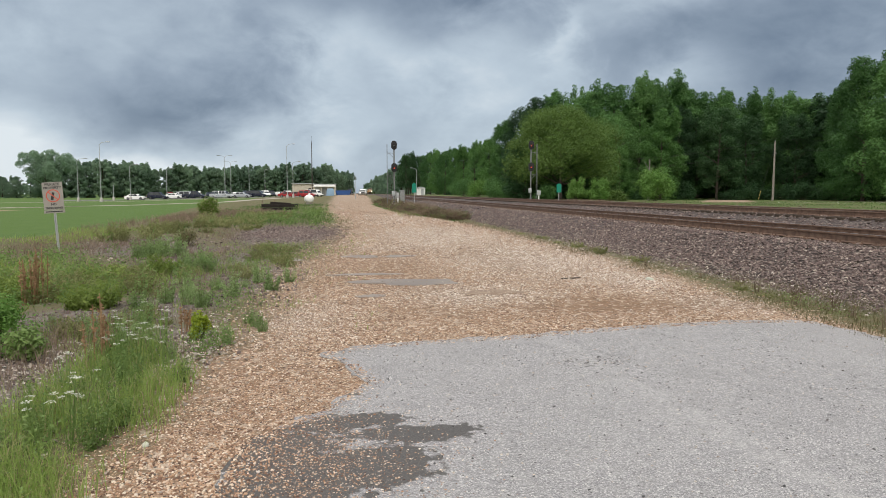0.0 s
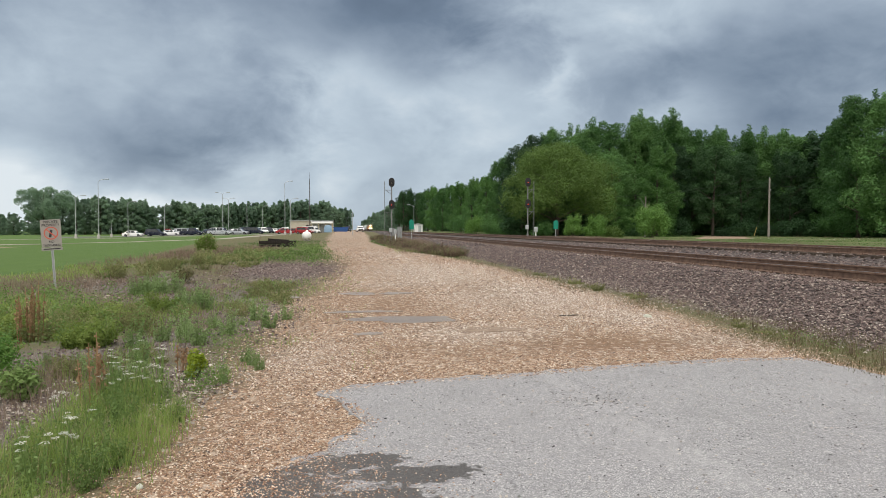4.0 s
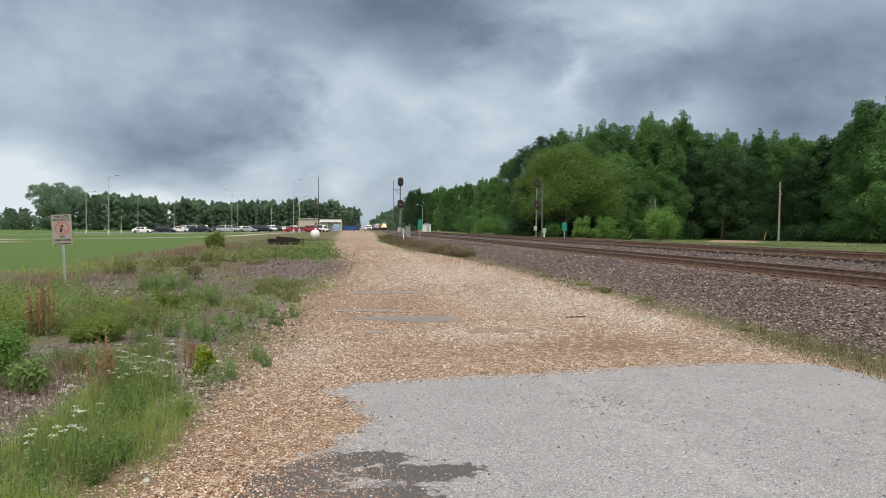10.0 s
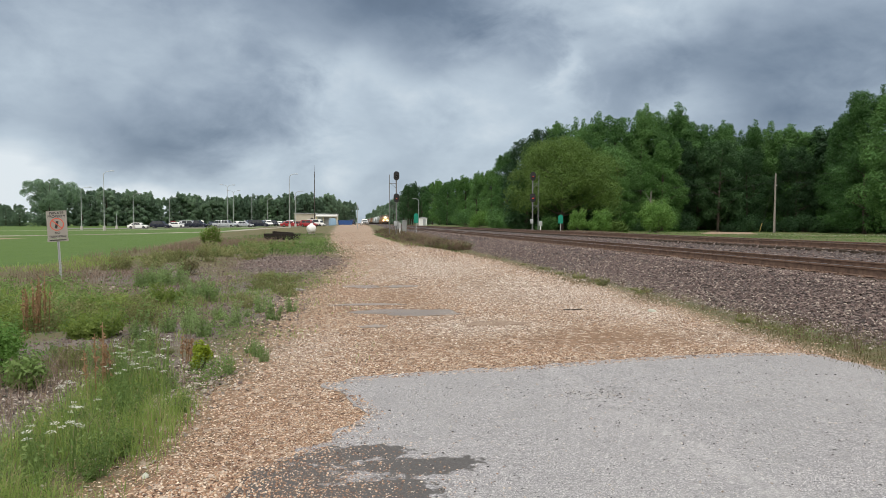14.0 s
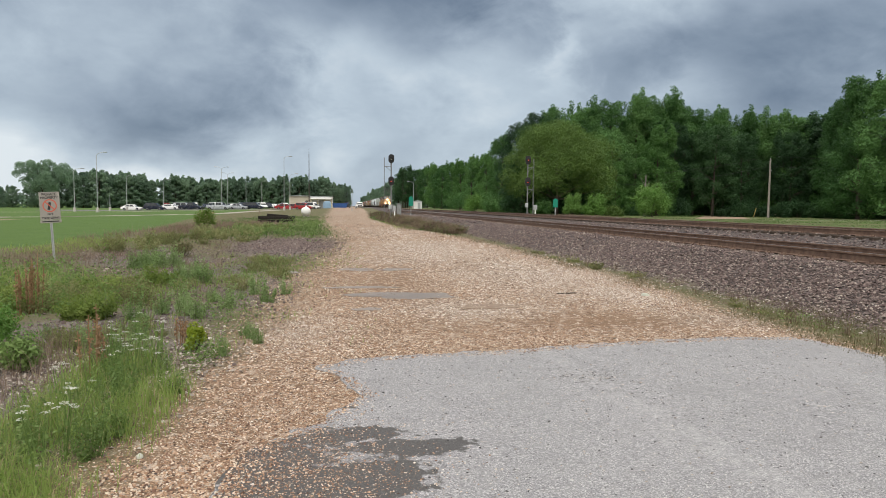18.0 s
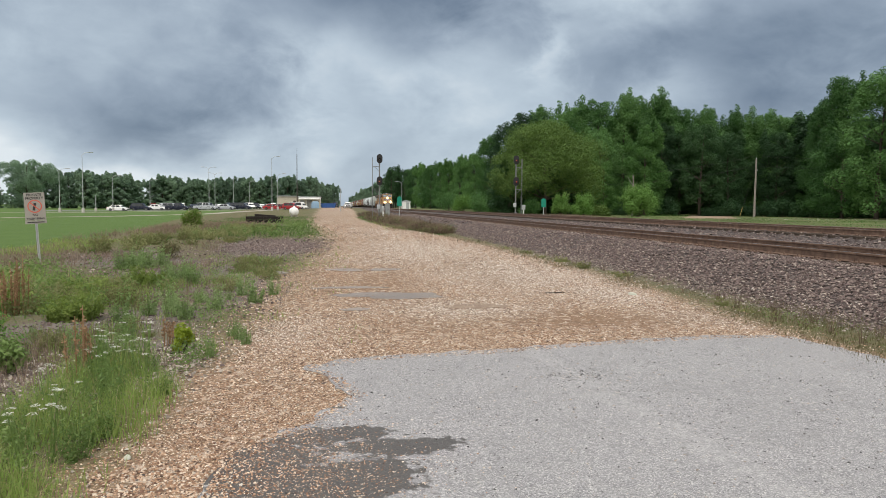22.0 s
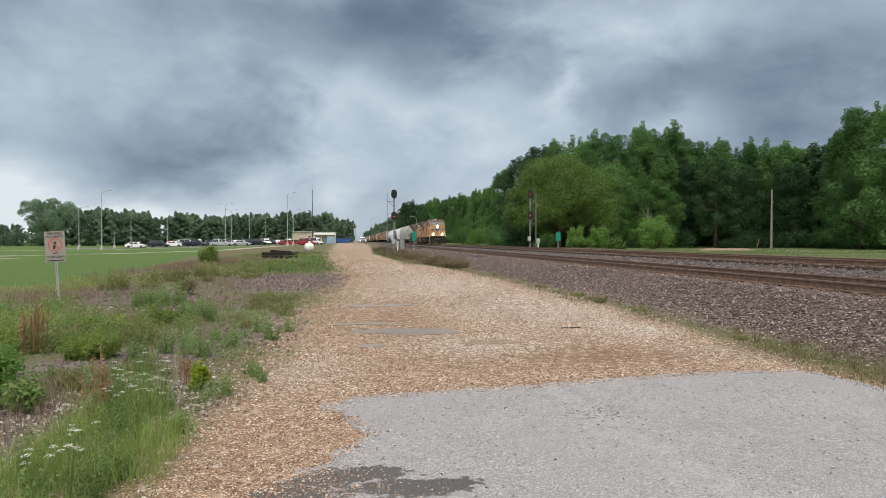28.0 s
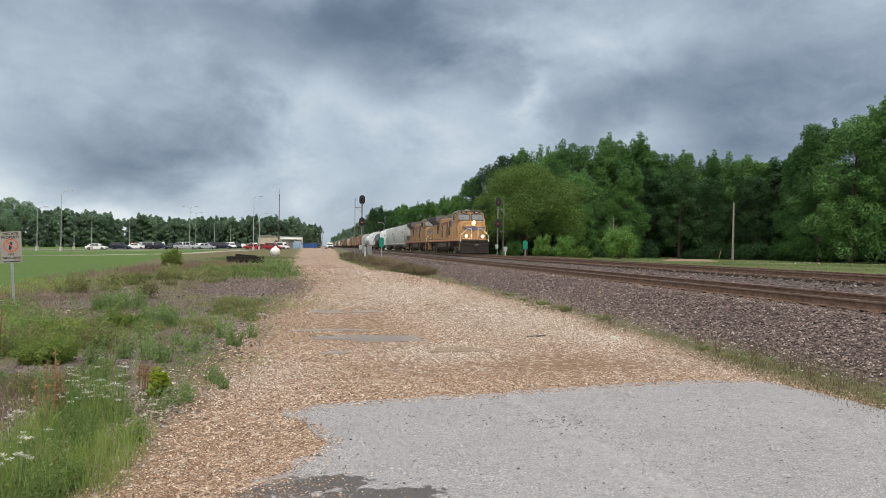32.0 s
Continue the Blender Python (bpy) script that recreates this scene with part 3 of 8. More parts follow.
        fs = [(i, (i + 1) % n, n + (i + 1) % n, n + i) for i in range(n)] + [tuple(range(n - 1, -1, -1)), tuple(range(n, 2 * n))]
        return self.quads(vs, fs)

    def loft(self, rings):
        """Closed rings of equal count joined in turn, capped at both ends."""
        n = len(rings[0])
        vs = [p for r in rings for p in r]
        fs = []
        for j in range(len(rings) - 1):
            for i in range(n):
                fs.append((j * n + i, j * n + (i + 1) % n, (j + 1) * n + (i + 1) % n, (j + 1) * n + i))
        fs += [tuple(range(n - 1, -1, -1)), tuple(range((len(rings) - 1) * n, len(rings) * n))]
        return self.quads(vs, fs)

    def data(self, name, material, smooth=False):
        me = bpy.data.meshes.new(name)
        me.from_pydata(self.v, [], self.f)
        me.materials.append(material)
        bm = bmesh.new()
        bm.from_mesh(me)
        bmesh.ops.recalc_face_normals(bm, faces=bm.faces)
        bm.to_mesh(me)
        bm.free()
        if smooth:
            me.shade_smooth()
            me.set_sharp_from_angle(angle=radians(38))
        return me


def array_mesh(name, verts, faces, material, smooth=False):
    """A large mesh from arrays; all faces have the same count of corners."""
    me = bpy.data.meshes.new(name)
    nv, nf, k = len(verts), len(faces), faces.shape[1]
    me.vertices.add(nv)
    me.vertices.foreach_set("co", np.ascontiguousarray(verts, np.float32).ravel())
    me.loops.add(nf * k)
    me.loops.foreach_set("vertex_index", np.ascontiguousarray(faces, np.int32).ravel())
    me.polygons.add(nf)
    me.polygons.foreach_set("loop_start", np.arange(0, nf * k, k, dtype=np.int32))
    me.materials.append(material)
    me.update(calc_edges=True)
    if smooth:
        me.shade_smooth()
    return me


def part(name, mesh, material, parent, label="", smooth=True, at=None):
    """Links a Mesh (or finished mesh data) as one object under a thing or a part."""
    ob = new(name, mesh.data(name, material, smooth) if isinstance(mesh, Mesh) else mesh)
    ob.parent = parent
    if at is not None:
        ob.matrix_basis = at
    if label:
        ob["label"] = label
    return ob


def thing(name, label, category, m=None, group="", kind=""):
    ob = new(name)
    ob.empty_display_size = 0.2
    if m is not None:
        ob.matrix_basis = m
    return tagged(ob, label, category, group, kind)


def single(name, mesh, material, label, category="", group="", kind="", smooth=True, m=None):
    ob = new(name, mesh.data(name, material, smooth) if isinstance(mesh, Mesh) else mesh)
    if m is not None:
        ob.matrix_basis = m
    return tagged(ob, label, category, group, kind)

# ---- the land: one sheet ----
TRACKS = ((10.3, 0.805), (15.8, 1.03))   # centre across, height of the rail tops
PROFILE_X = [-3000, -120, -60, -16, -11, -6, -2.2, -1.2, 6.0, 6.9, 8.75, 11.75, 12.4, 13.9, 14.4, 14.75, 17.25, 18.6, 22, 60, 3000]
PROFILE_Z = [-0.2, -0.2, -0.25, -0.3, -0.3, -0.12, -0.03, 0.0, 0.0, 0.05, 0.60, 0.60, 0.56, 0.66, 0.74, 0.825, 0.825, 0.70, 0.60, 0.42, 0.3]


def smooth(a, b, x):
    t = np.clip((x - a) / (b - a), 0, 1)
    return t * t * (3 - 2 * t)


def land(x, y):
    """Height of the ground, for arrays or numbers."""
    x, y = np.asarray(x, float), np.asarray(y, float)
    z = np.interp(x, PROFILE_X, PROFILE_Z)
    rise = 0.95 * smooth(90, 210, y) * smooth(-80, -20, x)
    z = np.where(x < 6.9, z + rise, np.maximum(z, np.minimum(rise + 0.0, z + 0.4)))
    # weedy bank beside the signals
    bank = 0.45 * smooth(40, 74, y) * smooth(2.6 + 3.0 * smooth(95, 60, y), 4.6 + 2.2 * smooth(95, 60, y), x) * (1 - smooth(8.0, 9.0, x)) * (1 - smooth(110, 150, y))
    z = np.where(x < 9, np.maximum(z, bank), z)
    # low rough mound beyond the verge, small humps
    z = z + 0.28 * np.exp(-((x + 5.5) / 2.2) ** 2 - ((y - 46) / 16) ** 2)
    wob = 0.035 * np.sin(x * 1.7 + 0.6 * np.sin(y * 0.9)) * np.sin(y * 1.1 + x * 0.4)
    z = z + wob * np.clip((-x - 1.3) / 1.5, 0, 1) * (y < 120)
    return z


def land1(x, y):
    return float(land(x, y))


def axis(stops):
    out = []
    for (a, b, n) in stops:
        out += list(np.linspace(a, b, n, endpoint=False))
    return np.array(out + [stops[-1][1]])


def box_mask(x, y, x0, x1, soft, y0=-1e9, y1=1e9, ysoft=1.0):
    """Runs from 0 to 1 across the rim of a strip; 0.5 on the rim."""
    d = np.minimum(np.minimum(x - x0, x1 - x), np.minimum((y - y0) * soft / ysoft, (y1 - y) * soft / ysoft))
    return np.clip(0.5 + 0.5 * d / soft, 0, 1)


def road_left(y):
    return np.interp(y, [-20, 3.8, 5, 6.4, 7.3, 9.3, 14.6, 22.8, 34, 40, 61, 75, 113, 200, 400], [-1.5, -1.45, -1.35, -1.45, -1.25, -1.05, -1.05, -0.5, -0.2, -0.65, -2.0, -2.5, -3.4, -4.5, -6])


def road_right(y):
    return np.interp(y, [-20, 8, 10, 14, 20, 35, 50, 70, 100, 150, 400], [5.8, 5.8, 5.85, 6.1, 6.15, 6.0, 4.6, 3.4, 3.0, 4.0, 5.0])


def packed_at(x, y):
    """Fine, wet, driven-over clay in the gravel: 0 to 1."""
    out = np.zeros_like(np.asarray(x, float))
    for cx, cy, rx, ry, a in ((3.8, 9.5, 2.4, 1.0, 1.0), (1.2, 9.3, 1.3, 0.8, 0.6), (0.9, 15.5, 1.3, 4.5, 0.8), (3.4, 16.5, 1.0, 5.0, 0.45), (1.0, 30, 1.6, 9, 0.4), (0.6, 55, 1.8, 16, 0.25), (-0.9, 6.3, 0.6, 1.2, 0.4)):
        out = np.maximum(out, a * np.exp(-((x - cx) / rx) ** 2 - ((y - cy) / ry) ** 2))
    return out


def pale_at(x, y):
    """Where the road is strewn with cream-coloured stone: 0 to 1."""
    out = np.zeros_like(np.asarray(x, float))
    for cx, cy, rx, ry, a in ((2.0, 10.8, 1.3, 1.2, 1.0), (4.2, 17, 2.2, 5.5, 1.0), (5.2, 9.6, 1.0, 0.9, 0.8), (3.0, 26, 2.6, 9.0, 0.95), (2.6, 42, 2.4, 14, 0.6), (-0.6, 9.0, 0.7, 1.6, 0.5), (5.0, 12.5, 0.9, 2.2, 0.9), (1.6, 20.5, 1.6, 2.0, 0.8), (0.5, 80, 5, 35, 0.3), (-1.0, 150, 8, 60, 0.4)):
        out = np.maximum(out, a * np.exp(-((x - cx) / rx) ** 2 - ((y - cy) / ry) ** 2))
    return out


def build_ground():
    xs = axis([(-3000, -300, 12), (-300, -60, 24), (-60, -16, 44), (-16, -6, 34), (-6, 9, 84), (9, 20, 60), (20, 60, 40), (60, 300, 24), (300, 3000, 12)])
    ys = axis([(-400, -20, 12), (-20, 0, 20), (0, 24, 130), (24, 60, 90), (60, 150, 90), (150, 420, 54), (420, 3400, 24)])
    X, Y = np.meshgrid(xs, ys)
    Z = land(X, Y)
    v = np.stack([X, Y, Z], -1).reshape(-1, 3)
    nx, ny = len(xs), len(ys)
    i = np.arange(nx * ny).reshape(ny, nx)
    f = np.stack([i[:-1, :-1], i[:-1, 1:], i[1:, 1:], i[1:, :-1]], -1).reshape(-1, 4)
    me = array_mesh("ground", v, f, M["ground"], True)
    x, y = v[:, 0], v[:, 1]
    tan = np.clip(0.5 + 0.5 * np.minimum((x - road_left(y)) / np.interp(y, [5, 9, 14], [0.8, 1.2, 1.9]), (road_right(y) - x) / 0.8), 0, 1)
    ballast = np.clip(0.5 + 0.5 * np.minimum(x - 6.9, 18.6 - x) / 0.6, 0, 1)
    edge = np.interp(y, [0, 26, 34, 52, 90, 140], [-12.5, -12.2, -11, -13.2, -18.7, -22])
    lawn = np.where(x < 0, np.clip(0.5 + 0.5 * (edge - x) / 1.0, 0, 1), 0.5 * np.clip((x - 19.0) / 1.5, 0, 1))
    # dark stone patches beside the road, and bare ground by the shrubs
    dust = np.zeros_like(x)
    for cx, cy, rx, ry, a in ((-2.4, 28, 1.9, 6.5, 0.85), (-6.6, 23, 2.2, 3.5, 0.65), (-3.3, 9.2, 1.3, 1.8, 0.7), (-2.1, 6.6, 0.7, 0.8, 0.7), (-3.1, 6.4, 0.9, 1.0, 0.8), (-2.2, 8.2, 0.6, 0.6, 0.6), (-3.6, 14.5, 1.3, 2.6, 0.6), (-1.8, 13.5, 0.6, 3.0, 0.7), (-2.5, 10.8, 0.9, 1.2, 0.75), (-3.3, 17.5, 1.8, 2.2, 0.8), (-5.2, 20.5, 2.2, 2.0, 0.75)):
        dust = np.maximum(dust, a * np.exp(-((x - cx) / rx) ** 2 - ((y - cy) / ry) ** 2) * 1.3)
    dust = np.maximum(dust, 0.45 * box_mask(x, y, 6.4, 7.3, 0.4, -5, 40, 4.0))
    dirt = np.maximum(box_mask(x, y, -66, -32, 2.0, 69, 74, 1.5), np.clip(1.2 - 0.65 * ((x - 0.565 * y) / 3.2) ** 2, 0, 1.2) * (y > 72) * (y < 118))
    for name, a in (("tan", tan), ("ballast", ballast), ("lawn", lawn), ("dust", dust), ("dirt", dirt), ("packed", packed_at(x, y)), ("pale", pale_at(x, y))):
        at = me.attributes.new(name, "FLOAT", "POINT")
        at.data.foreach_set("value", np.ascontiguousarray(a, np.float32))
    return single("ground", me, M["ground"], "flat land with lawn, weeds and gravel reaching the horizon", "ground", kind="structure")


ground = build_ground()


def ragged(pts, step, amp, seed, closed=True):
    """An outline with more points, shaken sideways."""
    rng = np.random.RandomState(seed)
    out = []
    n = len(pts)
    for i in range(n if closed else n - 1):
        a, b = np.array(pts[i]), np.array(pts[(i + 1) % n])
        k = max(1, int(np.linalg.norm(b - a) / step))
        for j in range(k):
            out.append(a + (b - a) * j / k + rng.uniform(-amp, amp, 2) * (1 if j else 0.4))
    return out


ASPHALT = [(-0.9, -6), (-0.75, 3.2), (-0.7, 4.5), (-0.24, 5.11), (-0.02, 5.5), (0.12, 5.85), (-0.06, 6.45), (-0.32, 6.98), (0.1, 7.27), (0.46, 7.4), (1.08, 7.49),
           (1.73, 7.57), (2.42, 7.74), (3.17, 7.9), (3.93, 8.02), (4.7, 8.1), (5.42, 8.05), (5.62, 7.86), (5.72, 7.3), (5.8, 6.8), (6.0, 3), (6.3, -6)]
WET = ((-0.5, 4.35, 0.42, 0.36, 1.0), (-0.35, 3.9, 0.5, 0.4, 1.05), (0.05, 4.85, 0.36, 0.15, 1.0), (0.42, 4.55, 0.45, 0.13, 1.05), (0.15, 4.0, 0.3, 0.3, 1.0), (-0.02, 5.5, 0.16, 0.08, 0.7), (-0.5, 3.5, 0.5, 0.3, 1.0), (0.3, 4.15, 0.22, 0.2, 0.9), (-0.2, 4.75, 0.22, 0.16, 0.9), (2.3, 6.1, 0.3, 0.1, 0.5))


def build_asphalt():
    """The end of a paved apron: a thin slab with a broken edge, finely gridded on top."""
    outline = [tuple(p) for p in ragged(ASPHALT, 0.10, 0.05, 5)]
    bm = bmesh.new()
    face = bm.faces.new([bm.verts.new((x, y, 0.012)) for x, y in outline])
    res = bmesh.ops.extrude_face_region(bm, geom=[face])
    for g in res["geom"]:
        if isinstance(g, bmesh.types.BMVert):
            g.co.z = -0.12
    bmesh.ops.triangulate(bm, faces=bm.faces[:])
    for k in range(2):
        long = [e for e in bm.edges if e.calc_length() > 0.5]
        bmesh.ops.subdivide_edges(bm, edges=long, cuts=3, use_grid_fill=True)
        bmesh.ops.triangulate(bm, faces=[q for q in bm.faces if len(q.verts) > 3])
    # a regular grid cut keeps the damp mask fine
    for a, lo, hi, st in (("x", -0.9, 1.4, 0.12), ("y", 3.0, 6.2, 0.12)):
        c = lo
        while c < hi:
            near = [q for q in bm.faces if q.calc_center_median().y < 7 and q.calc_center_median().x < 2.2]
            geom = near + list({e for q in near for e in q.edges}) + list({w for q in near for w in q.verts})
            bmesh.ops.bisect_plane(bm, geom=geom, plane_co=(c, c, 0), plane_no=(1, 0, 0) if a == "x" else (0, 1, 0))
            c += st
    bmesh.ops.recalc_face_normals(bm, faces=bm.faces)
    me = bpy.data.meshes.new("asphalt_apron")
    bm.to_mesh(me)
    bm.free()
    me.materials.append(M["asphalt"])
    co = np.zeros(len(me.vertices) * 3)
    me.vertices.foreach_get("co", co)
    x, y = co.reshape(-1, 3)[:, 0], co.reshape(-1, 3)[:, 1]
    wet = np.zeros_like(x)
    for cx, cy, rx, ry, a in WET:
        wet = np.maximum(wet, a * np.exp(-0.7 * (((x - cx) / rx) ** 2 + ((y - cy) / ry) ** 2)))
    at = me.attributes.new("wet", "FLOAT", "POINT")
    at.data.foreach_set("value", np.ascontiguousarray(wet, np.float32))
    return single("pavement", me, M["asphalt"], "worn pale grey asphalt apron with a broken edge and damp patches", "pavement", kind="structure", smooth=False)


pavement = build_asphalt()


def flat_patch(name, pts, z, thick, material, label, category, kind, amp=0.03, step=0.25, seed=1, follow=False):
    o = ragged(pts, step, amp, seed)
    n = len(o)
    top = [(x, y, (land1(x, y) if follow else 0) + z) for x, y in o]
    me = Mesh().quads(top + [(x, y, h - thick) for x, y, h in top], [tuple(range(n))] + [(i, n + i, n + (i + 1) % n, (i + 1) % n) for i in range(n)])
    return single(name, me, material, label, category, kind=kind, smooth=False)


def blob(cx, cy, rx, ry, seed, n=26):
    rng = np.random.RandomState(seed)
    out, ph = [], rng.uniform(0, 6, 4)
    for i in range(n):
        a = 2 * math.pi * i / n
        r = 1 + 0.16 * math.sin(2 * a + ph[0]) + 0.12 * math.sin(3 * a + ph[1]) + 0.1 * math.sin(5 * a + ph[2]) + 0.06 * math.sin(9 * a + ph[3])
        out.append((cx + rx * r * math.cos(a), cy + ry * r * math.sin(a)))
    return out


for s, (cx, cy, rx, ry) in enumerate(((0.25, 17.7, 0.45, 0.35), (1.2, 17.7, 0.42, 0.3), (0.25, 13.8, 0.62, 0.17), (1.0, 12.5, 0.92, 0.46), (0.3, 10.85, 0.24, 0.13), (-1.5, 17.0, 0.4, 0.3))):
    flat_patch("puddle", blob(cx, cy, rx, ry, 20 + s), 0.010, 0.03, M["puddle"], "shallow muddy rain puddle on the gravel road", "puddle", "", 0.02, 0.12, s)

flat_patch("mud_patch", blob(2.25, 11.0, 0.42, 0.3, 33), 0.012, 0.03, M["mud"], "smooth drying mud patch on the gravel road", "mud patch", "", 0.03, 0.1, 9)


# ---- railway ----
def rail_profile():
    return [(-0.07, 0.0), (0.07, 0.0), (0.07, 0.012), (0.012, 0.028), (0.010, 0.128), (0.036, 0.140), (0.036, 0.168), (0.028, 0.175), (-0.028, 0.175), (-0.036, 0.168), (-0.036, 0.140), (-0.010, 0.128), (-0.012, 0.028), (-0.07, 0.012)]


def build_track(cx, top):
    track = thing("railway_track", "rusty steel rails on dark wooden ties in ballast", "railway track", pose(cx, 0, top - 0.175), "pair of main tracks")
    for s in (-1, 1):
        body = Mesh().prism([(s * 0.7525 + px, pz) for px, pz in rail_profile()], "y", -60, 1500)
        r = part("rail", body, M["rail_side"], track, "rust-brown steel rail", False)
        shine = Mesh().quads([(s * 0.7525 - 0.027, -60, 0.1775), (s * 0.7525 + 0.027, -60, 0.1775), (s * 0.7525 + 0.027, 1500, 0.1775), (s * 0.7525 - 0.027, 1500, 0.1775)], [(0, 1, 2, 3)])
        part("running_surface", shine, M["rail_top"], r, "polished wheel band on the rail head", False)
    tie = Mesh().box((0, 0, -0.085), (2.6, 0.23, 0.17), 0.012).data("tie", M["tie"])
    plate = Mesh().box((0, 0, 0.004), (0.34, 0.19, 0.022), 0.004)
    for dx in (-0.1, 0.1):
        for dy in (-0.06, 0.06):
            plate.tube((dx, dy, 0.0), (dx, dy, 0.05), 0.016, n=5)
    plate = plate.data("tie_plate", M["rail_side"])
    rng = random.Random(int(cx * 10))
    y, joined = -3.0, Mesh()
    while y < 330:
        if y < 62:
            o = part("tie", tie, None, track, at=pose(rng.uniform(-0.03, 0.03), y, -0.001 + rng.uniform(-0.012, 0.0), 0, 0, rng.uniform(-0.8, 0.8)))
            for s in (-1, 1):
                part("tie_plate", plate, None, o, at=pose(s * 0.7525, 0, 0))
        else:
            joined.box((rng.uniform(-0.03, 0.03), y, -0.09), (2.6, 0.23, 0.17))
        y += 0.52
    tagged(part("far_tie", joined, M["tie"], track, "row of dark wooden ties", False), kind="stuff")
    return track


for cx, top in TRACKS:
    build_track(cx, top)

# ---- trees ----
def leaf_cloud(rng, centres, radii, count, size, droop=0.0, flat=1.25):
    """Small folded leaves on and in clumps; arrays of vertices and quads."""
    centres, radii = np.asarray(centres, float), np.asarray(radii, float)
    w = radii ** 2 / np.sum(radii ** 2)
    which = rng.choice(len(centres), count, p=w)
    d = rng.normal(size=(count, 3))
    d /= np.linalg.norm(d, axis=1)[:, None]
    rr = radii[which] * rng.uniform(0.12, 1.2, count) ** 0.55
    p = centres[which] + d * rr[:, None] * np.array([1, 1, flat])
    p[:, 2] -= droop * np.linalg.norm(d[:, :2], axis=1) * rr
    nrm = d * 0.9 + rng.normal(size=(count, 3)) * 0.36 + np.array([0, 0, 0.35])
    nrm /= np.linalg.norm(nrm, axis=1)[:, None]
    t = np.cross(nrm, rng.normal(size=(count, 3)))
    t /= np.linalg.norm(t, axis=1)[:, None]
    if droop > 0:
        t = t * 0.5 + np.array([0, 0, -1.0])
        t /= np.linalg.norm(t, axis=1)[:, None]
    b = np.cross(nrm, t)
    s = size * rng.uniform(0.6, 1.5, count)[:, None]
    long = 1.6 if droop > 0 else 1.0
    v = np.stack([p - t * s * long, p + b * s * 0.55 + nrm * s * 0.18, p + t * s * long, p - b * s * 0.55 + nrm * s * 0.18], 1).reshape(-1, 3)
    f = np.arange(count * 4).reshape(-1, 4)
    return v, f


def lobed_crown(rng, centres, radii, count, size, flat=0.85, hang=0.0):
    """Leaves lying over the upper side of rounded lobes, thinning inside and below; arrays of triangles."""
    centres, radii = np.asarray(centres, float), np.asarray(radii, float)
    w = radii ** 2 / np.sum(radii ** 2)
    which = rng.choice(len(centres), count, p=w)
    d = rng.normal(size=(count, 3))
    d[:, 2] = d[:, 2] * 0.9 + 0.35
    d /= np.linalg.norm(d, axis=1)[:, None]
    rr = radii[which] * (1.12 - 0.62 * rng.uniform(0, 1, count) ** 1.7)
    p = centres[which] + d * rr[:, None] * np.array([1, 1, flat])
    p[:, 2] -= hang * rr * rng.uniform(0, 1, count) ** 2 * np.linalg.norm(d[:, :2], axis=1)
    nrm = d * 0.75 + rng.normal(size=(count, 3)) * 0.42 + np.array([0, 0, 0.3])
    nrm /= np.linalg.norm(nrm, axis=1)[:, None]
    t = np.cross(nrm, rng.normal(size=(count, 3)))
    t /= np.linalg.norm(t, axis=1)[:, None]
    if hang:
        t = t + np.array([0, 0, -0.55])
        t /= np.linalg.norm(t, axis=1)[:, None]
    b = np.cross(nrm, t)
    s = size * rng.uniform(0.55, 1.5, count)[:, None]
    v = np.stack([p - t * s, p + b * s * 0.6 + nrm * s * 0.15, p + t * s * 0.9 - b * s * 0.25], 1).reshape(-1, 3)
    return v, np.arange(count * 3).reshape(-1, 3)


